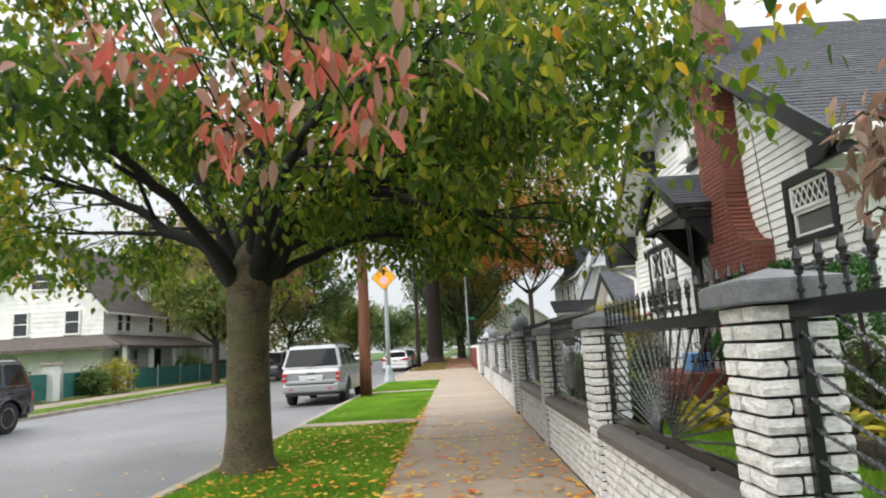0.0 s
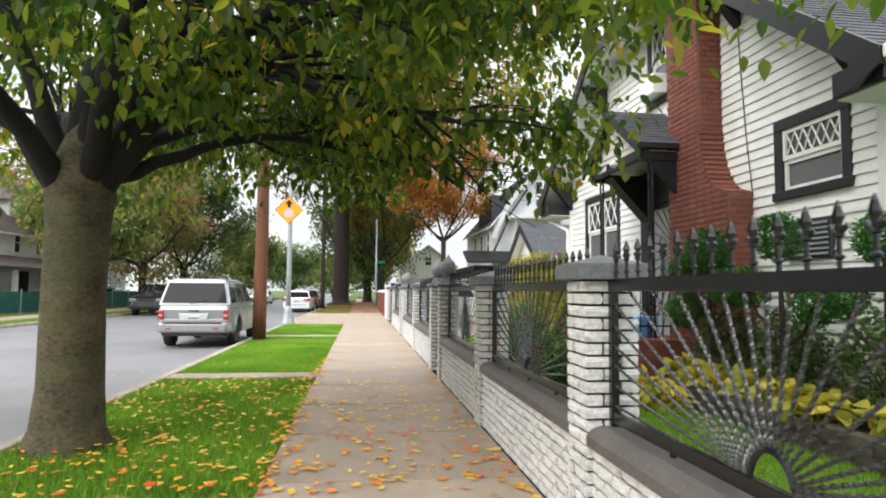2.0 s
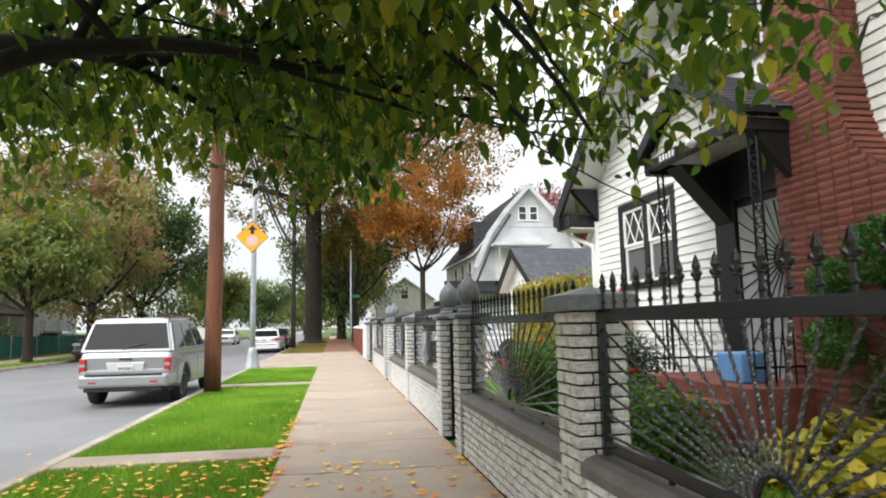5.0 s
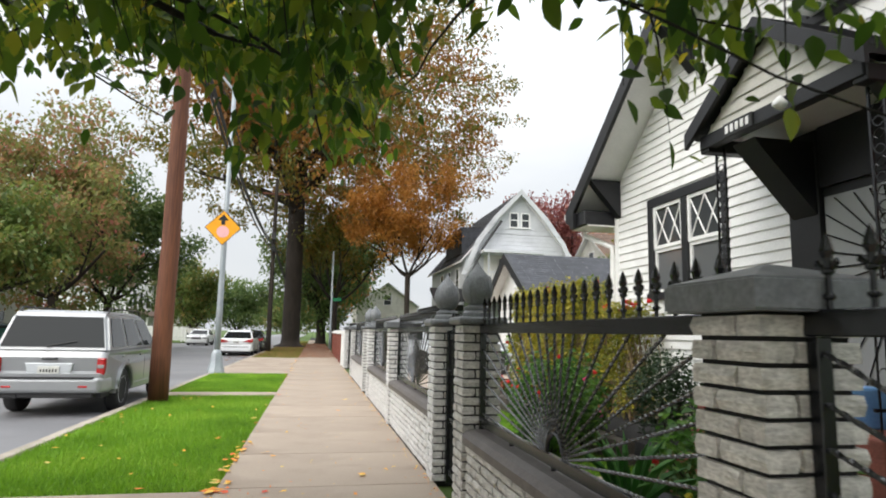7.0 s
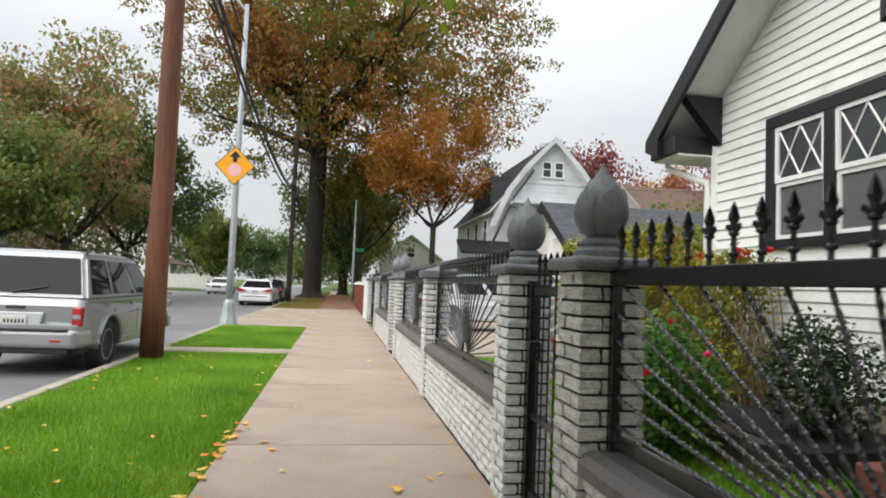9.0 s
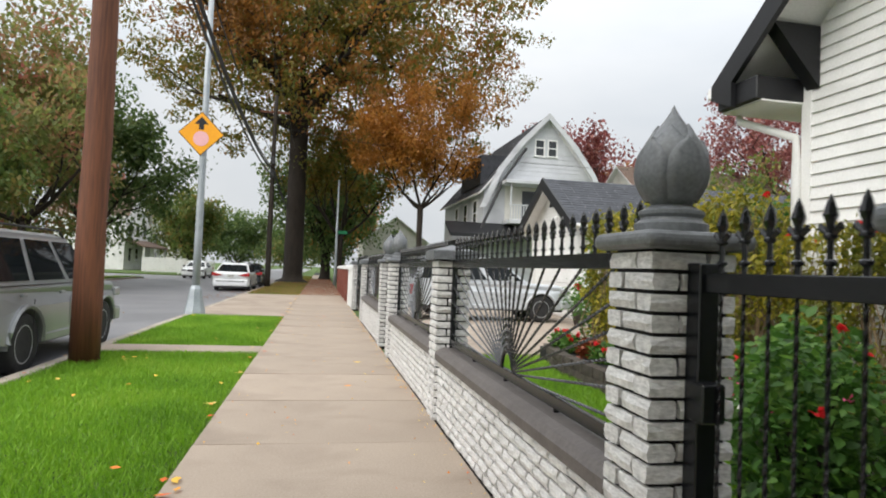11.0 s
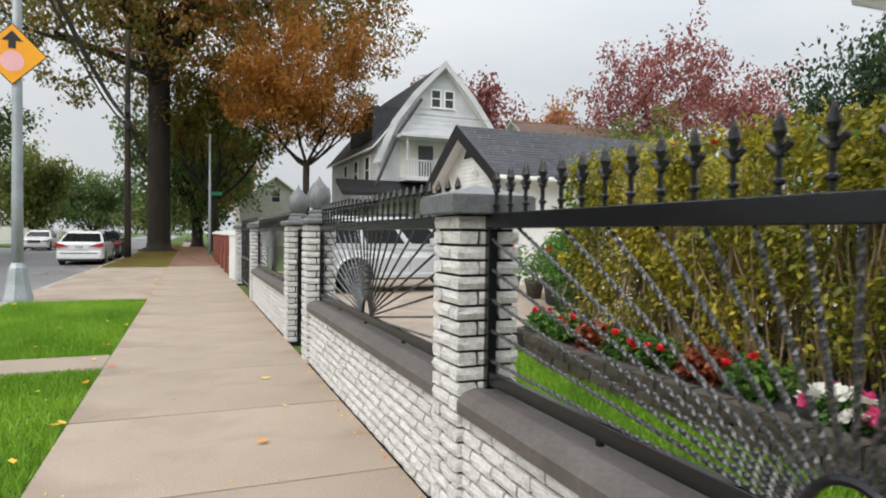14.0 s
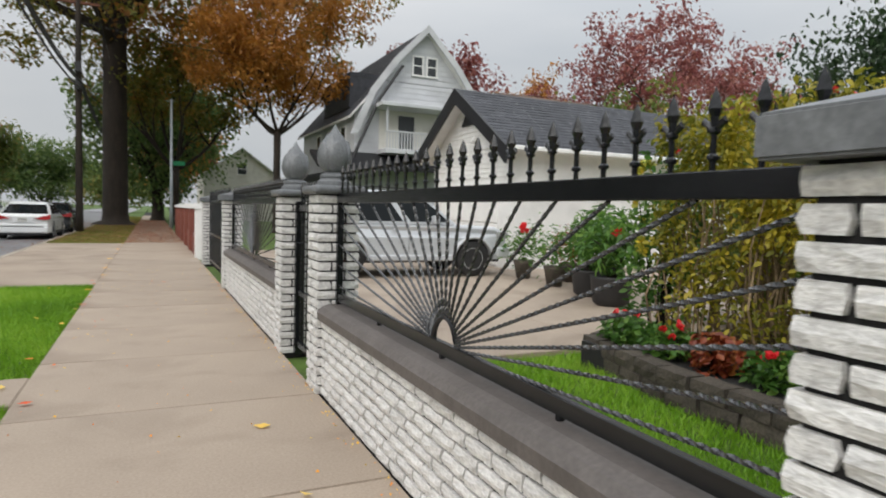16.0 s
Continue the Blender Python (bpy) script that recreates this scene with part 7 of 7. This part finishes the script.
tree("rounded green tree across the side street", -10.5, 96.0, 7.5, 0.2, 1.2, 6, 3, BARKD, DARKLEAF, 0.3, 12, 0.55, 40, split=(2, 3), elev=(0.3, 1.2), fill=(1.0, 9.0, 4.0), clumps=480)
tree("crimson maple behind the garage", 35.0, 52.0, 15.5, 0.4, 4.0, 9, 4, BARKD, CRIMSON, 0.25, 7, 0.45, 41, split=(2, 3), elev=(0.3, 1.0), up=0.03, fill=(8.5, 16.5, 7.5), clumps=420, gaps=-0.15, per_clump=26)
tree("russet tree behind the white house", 23.0, 66.0, 14.5, 0.4, 4.5, 7, 3, BARKD, CRIMSON, 0.34, 12, 0.65, 42, split=(2, 3), fill=(5.0, 16.0, 6.0), clumps=620)
tree("orange-brown tree behind the brown roof", 31.0, 68.0, 13.0, 0.35, 4.0, 7, 3, BARKD, RUSTLEAF, 0.34, 12, 0.65, 43, split=(2, 3), fill=(4.0, 14.0, 6.0), clumps=560)
tree("dark green tree behind the hedge", 27.5, 31.0, 10.0, 0.3, 2.5, 7, 3, BARKD, EVERGREEN, 0.22, 12, 0.5, 44, split=(2, 3), fill=(1.5, 12.0, 4.3), clumps=620, hang=0.8)
tree("bronze tree behind the gardens", 38.0, 60.0, 10.0, 0.3, 2.5, 7, 3, BARKD, MIXLEAF, 0.34, 12, 0.65, 46, split=(2, 3), fill=(1.5, 11.0, 7.0), clumps=700)
tree("bushy green tree behind the garage roof", 20.0, 40.0, 6.5, 0.2, 1.6, 7, 3, BARKD, MIXLEAF, 0.22, 12, 0.5, 50, split=(2, 3), fill=(0.8, 6.6, 4.5), clumps=500)
tree("far street tree in brown leaf", 3.0, 96.0, 10.0, 0.35, 3.5, 6, 3, BARKD, RUSTLEAF, 0.4, 12, 0.7, 47, split=(2, 3), fill=(3.0, 11.5, 5.0), clumps=420)
tree("far green tree beyond the side street", -18.0, 104.0, 8.0, 0.3, 2.0, 6, 3, BARKD, MIXLEAF, 0.4, 12, 0.7, 48, split=(2, 3), fill=(1.5, 9.0, 5.0), clumps=420)
tree("far tree at the end of the street", -6.0, 135.0, 8.0, 0.3, 2.0, 6, 3, BARKD, MIXLEAF, 0.5, 12, 0.8, 49, split=(2, 3), fill=(1.0, 9.0, 9.0), clumps=600)

# ---- front gardens ----
gg = np.random.default_rng(99)


BLOOMS = {}


def bloom(mat):
    """A small open flower of overlapping petals, about 8 cm across, one mesh for each colour."""
    if mat.name not in BLOOMS:
        BLOOMS[mat.name] = leaf_cloud("flower", np.repeat(np.zeros((1, 3)), 16, axis=0) + gg.normal(0, 0.012, (16, 3)), 0.05, mat, gg, hang=-0.5, slim=0.95)
    return BLOOMS[mat.name]


def shrub(label, x, y, z0, size, leaf, leaf_size, count, category="shrub", stems=7, flowers=(), name="shrub", hang=0.1, slim=0.6, group=""):
    """A bush: stems from the ground, leaves thickest towards its uneven outline, and flowers on the outside."""
    rx, ry, rz = size
    ob = thing(name, label, category, pose(x, y, z0), group)
    bm = bmesh.new()
    for k in range(stems):
        a = gg.uniform(0, 2 * np.pi)
        e = Vector((rx * 0.6 * math.cos(a), ry * 0.6 * math.sin(a), rz * gg.uniform(1.0, 1.6)))
        tube_into(bm, [(0.05 * math.cos(a), 0.05 * math.sin(a), -0.05), tuple(e * 0.5 + Vector((0, 0, 0.08))), tuple(e)], [0.014, 0.01, 0.004], 5)
    part("stem", bm, BARKD, ob)
    u = gg.normal(0, 1, (count, 3))
    u /= np.linalg.norm(u, axis=1)[:, None]
    ang = np.arctan2(u[:, 1], u[:, 0])
    wob = 1 + 0.14 * np.sin(3 * ang + x) + 0.1 * np.sin(7 * u[:, 2] + 2 * ang + y)
    p = u * (gg.random(count) ** 0.3)[:, None] * wob[:, None] * np.array([rx, ry, rz]) + np.array([0, 0, rz * 0.98])
    p = p[p[:, 2] > 0.02]
    c = new("foliage", leaf_cloud("foliage", p, leaf_size, leaf, gg, hang=hang, slim=slim))
    c.parent = ob
    for mat, n, fs in flowers:
        v = gg.normal(0, 1, (n, 3))
        v[:, 2] = np.abs(v[:, 2])
        v[:, 0] -= 0.5
        v /= np.linalg.norm(v, axis=1)[:, None]
        q = v * np.array([rx, ry, rz]) * 1.05 + np.array([0, 0, rz * 0.98])
        for k in range(n):
            share("flower", bloom(mat), ob, pose(*q[k], gg.uniform(-30, 30), gg.uniform(-50, 10), gg.uniform(0, 360)) @ Matrix.Diagonal((fs / 0.05, fs / 0.05, fs / 0.05, 1)))
    return ob


def stone_edging(pts, label):
    """Two courses of rough stone blocks along a line."""
    ob = thing("stone_edging", label, "garden edging")
    r = random.Random(3)
    for a, b in zip(pts, pts[1:]):
        d = Vector(b) - Vector(a)
        n = max(1, round(d.length / 0.34))
        ang = math.degrees(math.atan2(d.y, d.x))
        for c in range(2):
            for i in range(n):
                q = (i + 0.5 + (0.3 if c else 0)) / n
                p = Vector(a) + d * min(q, 1.0)
                bm = rough_brick(d.length / n * r.uniform(0.88, 0.97), 0.18, 0.125, r.randint(0, 999), 0.012)
                part("stone", bm, STONE, ob, "", False, pose(p.x, p.y, -0.03 + c * 0.13, 0, 0, ang + r.uniform(-2, 2)))
    return ob


stone_edging([(3.75, 1.5), (3.85, 4.0), (3.95, 7.0), (3.9, 9.4), (3.6, 10.35)], "dark rough stone edging of the front flower bed")
stone_edging([(3.35, 13.2), (3.4, 15.0), (3.45, 17.0), (3.5, 19.3), (3.75, 20.5), (4.3, 20.8)], "dark rough stone edging of the hedge bed")
structure("bed_soil", block(4.02, HX - 0.04, 1.5, 10.2, -0.1, 0.19), MORTAR, "dark soil of the front flower bed", "flower bed")
structure("bed_soil_2", block(3.6, 5.6, 13.2, 20.5, -0.1, 0.19), MORTAR, "dark soil of the hedge bed", "flower bed")

# yellowing hostas and shrubs before the house
for k in range(13):
    y = 2.0 + k * 0.66
    shrub("low clump of yellowing hosta leaves in the flower bed", 4.2 + 0.12 * math.sin(k * 2.1), y, 0.17, (0.26, 0.36, 0.17), HOSTA, 0.2, 90, "plant", 2, (), "hosta", 0.2, 0.55, "hostas in the bed")
for k, (y, rz) in enumerate(((3.0, 0.55), (4.3, 0.5), (5.6, 0.62), (7.0, 0.55), (8.3, 0.5), (9.5, 0.5))):
    shrub("dark green evergreen shrub against the house", 4.58, y, 0.17, (0.34, 0.62, rz), DARKLEAF, 0.075, 1500, "shrub", 6, (), "shrub", -0.2)


def topiary(y, x, z, r, label, extra=()):
    ob = thing("topiary", label, "topiary", pose(x, y, 0.17))
    part("stem", tube([(0, 0, -0.05), (0.03, 0.02, z * 0.5), (0, 0, z)], [0.04, 0.03, 0.02], 7), BARKD, ob)
    for dy, dz, rr in ((0, z, r), *extra):
        n = int(2600 * (rr / 0.3) ** 2)
        u = gg.normal(0, 1, (n, 3))
        u /= np.linalg.norm(u, axis=1)[:, None]
        p = u * (gg.random(n) ** 0.2)[:, None] * rr * (1 + 0.05 * np.sin(9 * u[:, 0] + 7 * u[:, 2]))[:, None] + np.array([0, dy, dz])
        c = new("ball", leaf_cloud("ball", p, 0.05, TOPIARY, gg, hang=-0.6, slim=0.4))
        c.parent = ob
        if dy:
            part("side_stem", tube([(0, 0, dz - 0.5), (0, dy * 0.7, dz - 0.3), (0, dy, dz)], [0.02, 0.018, 0.014], 6), BARKD, ob)


topiary(6.75, 4.3, 1.66, 0.24, "clipped green pompon topiary", ((0.5, 1.15, 0.22), (-0.5, 1.2, 0.2)))
topiary(8.1, 4.3, 1.78, 0.26, "clipped green pompon topiary", ((0.55, 1.25, 0.24), (-0.5, 1.1, 0.24)))
topiary(9.4, 4.25, 1.72, 0.28, "clipped green pompon topiary", ((0.55, 1.5, 0.22), (-0.45, 1.25, 0.24), (0.6, 0.95, 0.24)))
topiary(5.3, 4.3, 1.5, 0.26, "clipped green pompon topiary", ((0.5, 1.0, 0.24),))

# between the last panel and the gate
shrub("leafy rose bush with red blooms", 2.7, 10.3, -0.04, (0.45, 0.5, 0.4), SHRUB, 0.075, 1700, "rose bush", 8, ((REDFLOWER, 2, 0.035), (HOSTA, 5, 0.03)), "rose_bush")
shrub("leafy rose bush with red blooms", 2.85, 11.15, -0.04, (0.45, 0.42, 0.44), SHRUB, 0.075, 1400, "rose bush", 8, ((REDFLOWER, 2, 0.035),), "rose_bush")
for x, y in ((3.55, 9.2), (3.6, 9.85)):
    shrub("low clump of yellowing hosta leaves in the flower bed", x, y, -0.04, (0.26, 0.3, 0.18), HOSTA, 0.19, 110, "plant", 2, (), "hosta", 0.2, 0.5, "hostas in the bed")
shrub("dark rounded evergreen shrub beside the stoop", 4.1, 13.7, 0.17, (0.42, 0.55, 0.52), EVERGREEN, 0.05, 3600, "shrub", 6, (), "shrub", -0.3)
shrub("low leafy plant with yellow flowers beside the steps", 3.0, 10.7, -0.04, (0.2, 0.22, 0.2), SHRUB, 0.07, 380, "bedding plant", 4, ((HOSTA, 4, 0.05),), "bedding_plant")
pot = thing("planter", "low dark planter with spiky leaves", "planter", pose(2.1, 10.9, -0.05))
part("pot", lathe([(0.22, 0), (0.3, 0.05), (0.36, 0.3), (0.38, 0.33), (0.34, 0.33), (0.3, 0.2)], 20), PLASTIC, pot, "", True)
sp = bmesh.new()
for k in range(22):
    a = 2 * math.pi * k * 0.381
    e = 0.5 + 0.6 * (k % 3) / 2
    pts = [(0.05 * math.cos(a), 0.05 * math.sin(a), 0.28), (0.3 * math.cos(a) * math.cos(e), 0.3 * math.sin(a) * math.cos(e), 0.3 + 0.34 * math.sin(e)), (0.55 * math.cos(a) * math.cos(e), 0.55 * math.sin(a) * math.cos(e), 0.3 + 0.5 * math.sin(e))]
    tube_into(sp, pts, [0.03, 0.022, 0.002], 4)
part("spiky_leaves", sp, TOPIARY, pot)

# beyond the gate: roses, bedding, the tall hedge of climbers
for k, (x, y, rx, ry, rz, n) in enumerate(((2.7, 13.9, 0.5, 0.5, 0.58, 2600), (3.3, 14.6, 0.4, 0.5, 0.58, 2200))):
    shrub("lush green rose bush with red and salmon blooms", x, y, -0.04 if x < 3.5 else 0.17, (rx, ry, rz), SHRUB, 0.07, n, "rose bush", 8, ((REDFLOWER, 3, 0.038), (PINKFLOWER, 1, 0.035)), "rose_bush")
for k in range(4):
    y = 15.2 + k * 0.42
    shrub("low mound of pink and white bedding flowers", 3.72, y, 0.17, (0.18, 0.24, 0.12), SHRUB, 0.05, 420, "bedding plant", 3, ((PINKFLOWER if k % 2 == 0 else WHITEFLOWER, 16, 0.045), (PINKFLOWER, 5, 0.045)), "bedding_plant", 0.1, 0.6, "bedding along the edging")
for k in range(7):
    y = 17.2 + k * 0.5
    mat = REDFOL if k % 3 == 1 else SHRUB
    shrub("low bronze bedding plant" if k % 3 == 1 else "low leafy bedding plant with red flowers", 3.85, y, 0.17, (0.2, 0.28, 0.15), mat, 0.07, 420, "bedding plant", 3, () if k % 3 == 1 else ((REDFLOWER, 3, 0.045),), "bedding_plant", 0.1, 0.6, "bedding along the edging")
shrub("tall green bush with yellow flowers at the hedge's end", 4.75, 20.75, 0.0, (0.42, 0.42, 1.0), SHRUB, 0.08, 1400, "shrub", 9, ((HOSTA, 14, 0.07), (REDFLOWER, 3, 0.05)), "shrub")


def climber_hedge(x0, x1, y0, y1, h, n=34000):
    ob = thing("hedge", "tall yellow-green hedge of twining stems and small leaves", "hedge", pose(0, 0, 0.17))
    bm = bmesh.new()
    for k in range(n // 110):
        x, y = gg.uniform(x0, x1), gg.uniform(y0, y1)
        pts = [(x, y, -0.05)]
        top = h * gg.uniform(0.7, 1.02)
        for q in (0.3, 0.6, 1.0):
            pts.append((x + gg.normal(0, 0.06), y + gg.normal(0, 0.09), top * q))
        tube_into(bm, pts, [0.012, 0.011, 0.009, 0.004], 4)
    part("stem_thicket", bm, TANSTEM, ob)
    p = np.stack([gg.uniform(x0, x1, n), gg.uniform(y0, y1, n), h * gg.random(n) ** 0.6], 1)
    face = gg.random(n) < 0.55
    p[face, 0] = x0 + np.abs(gg.normal(0, 0.1, face.sum())) - 0.05
    lump = np.sin(p[:, 1] * 5.3) * np.sin(p[:, 2] * 6.1 + p[:, 1]) + gg.normal(0, 0.45, n)
    p = p[lump > 0.0]
    top = gg.random(len(p)) < 0.12
    p[top, 2] = h + np.abs(gg.normal(0, 0.09, top.sum()))
    c = new("foliage", leaf_cloud("foliage", p, 0.06, HEDGEY, gg, hang=0.5, slim=0.6))
    c.parent = ob
    v = np.stack([gg.uniform(x0, x1, 12), gg.uniform(y0, y1, 12), h + gg.uniform(0.0, 0.15, 12)], 1)
    for q in v:
        share("flower", bloom(REDFLOWER), ob, pose(*q, 0, 0, gg.uniform(0, 360)))
    return ob


climber_hedge(4.35, 5.5, 16.55, 20.45, 1.98)
climber_hedge(4.3, 4.8, 14.95, 16.45, 1.55, 7000)
shrub("loose green bush rising behind the hedge", 6.0, 18.2, 0.0, (0.7, 1.9, 1.25), SHRUB, 0.11, 4600, "shrub", 9, ((REDFLOWER, 8, 0.06),), "shrub")
shrub("dark green bush behind the hedge", 6.9, 21.2, 0.0, (1.0, 1.4, 1.35), MIXLEAF, 0.12, 4200, "shrub", 9, (), "shrub")

# potted plants by the garage
for k, (x, y) in enumerate(((7.1, 27.0), (7.7, 26.2), (6.9, 25.6))):
    ob = thing("flower_pot", "potted plant beside the driveway", "flower pot", pose(x, y, 0.0))
    part("pot", lathe([(0.14, 0), (0.2, 0.3), (0.23, 0.38), (0.2, 0.38)], 16), STONE, ob, "", True)
    q = gg.normal(0, 1, (380, 3)) * np.array([0.2, 0.2, 0.2]) + np.array([0, 0, 0.68])
    c = new("foliage", leaf_cloud("foliage", q, 0.11, (SHRUB, REDFOL, SHRUB)[k], gg, hang=0.0, slim=0.4))
    c.parent = ob
    if k == 0:
        share("flower", bloom(REDFLOWER), ob, pose(0, 0, 1.0) @ Matrix.Diagonal((2.5, 2.5, 3.5, 1)))

for x, y, h in ((6.7, 24.3, 1.0), (7.5, 24.9, 1.15), (6.3, 23.3, 0.85)):
    ob = thing("planter", "large dark tub with a bushy fern-leaved plant beside the driveway", "planter", pose(x, y, 0.0))
    part("tub", lathe([(0.2, 0), (0.27, 0.05), (0.31, 0.4), (0.33, 0.44), (0.29, 0.44), (0.27, 0.3)], 18), PLASTIC, ob, "", True)
    st = bmesh.new()
    for k in range(14):
        a = 2.4 * k
        tube_into(st, [(0.04 * math.cos(a), 0.04 * math.sin(a), 0.3), (0.2 * math.cos(a), 0.2 * math.sin(a), 0.4 + 0.6 * h), (0.48 * math.cos(a), 0.48 * math.sin(a), 0.4 + (0.62 + 0.02 * k) * h)], [0.012, 0.009, 0.003], 4)
    part("stem", st, BARKD, ob)
    q = in_ball(gg, 700) * np.array([0.5, 0.5, 0.5 * h]) + np.array([0, 0, 0.45 + 0.5 * h])
    c = new("foliage", leaf_cloud("foliage", q, 0.15, SHRUB, gg, hang=0.3, slim=0.3))
    c.parent = ob

# hedges and bushes across the street
for k, (x, y, r, h, mat) in enumerate(((-17.0, 31.2, 1.0, 0.9, HEDGEY), (-17.2, 29.6, 0.8, 0.7, DARKLEAF), (-18.6, 43.5, 0.9, 1.1, DARKLEAF), (-19.0, 26.5, 0.9, 0.8, DARKLEAF))):
    shrub("rounded bush in a front garden across the street", x, y, -0.03, (r, r, h), mat, 0.14, 1700, "shrub", 6, (), "shrub", -0.1)

# slender tree with pinkish-brown leaves just inside the fence
small = thing("small_tree", "slender young tree with wilted pinkish-brown leaves behind the fence", "tree", pose(2.08, 2.72, 0))
part("trunk", tube([(0, 0, -0.1), (0.02, 0, 0.9), (-0.02, -0.02, 1.8), (0, 0, 2.45)], [0.035, 0.03, 0.022, 0.008], 8), BARKD, small)
tw = bmesh.new()
for k in range(12):
    a, z = k * 2.4, 1.7 + 0.055 * k
    tube_into(tw, [(0, 0, z), (0.16 * math.cos(a), 0.16 * math.sin(a), z + 0.1), (0.29 * math.cos(a), 0.29 * math.sin(a), z + 0.02)], [0.01, 0.007, 0.003], 5)
part("twig_framework", tw, BARKD, small)
q = in_ball(gg, 260) * np.array([0.34, 0.34, 0.45]) + np.array([0, 0, 2.1])
c = new("foliage", leaf_cloud("foliage", q, 0.105, WILTED, gg, hang=1.0, slim=0.4))
c.parent = small
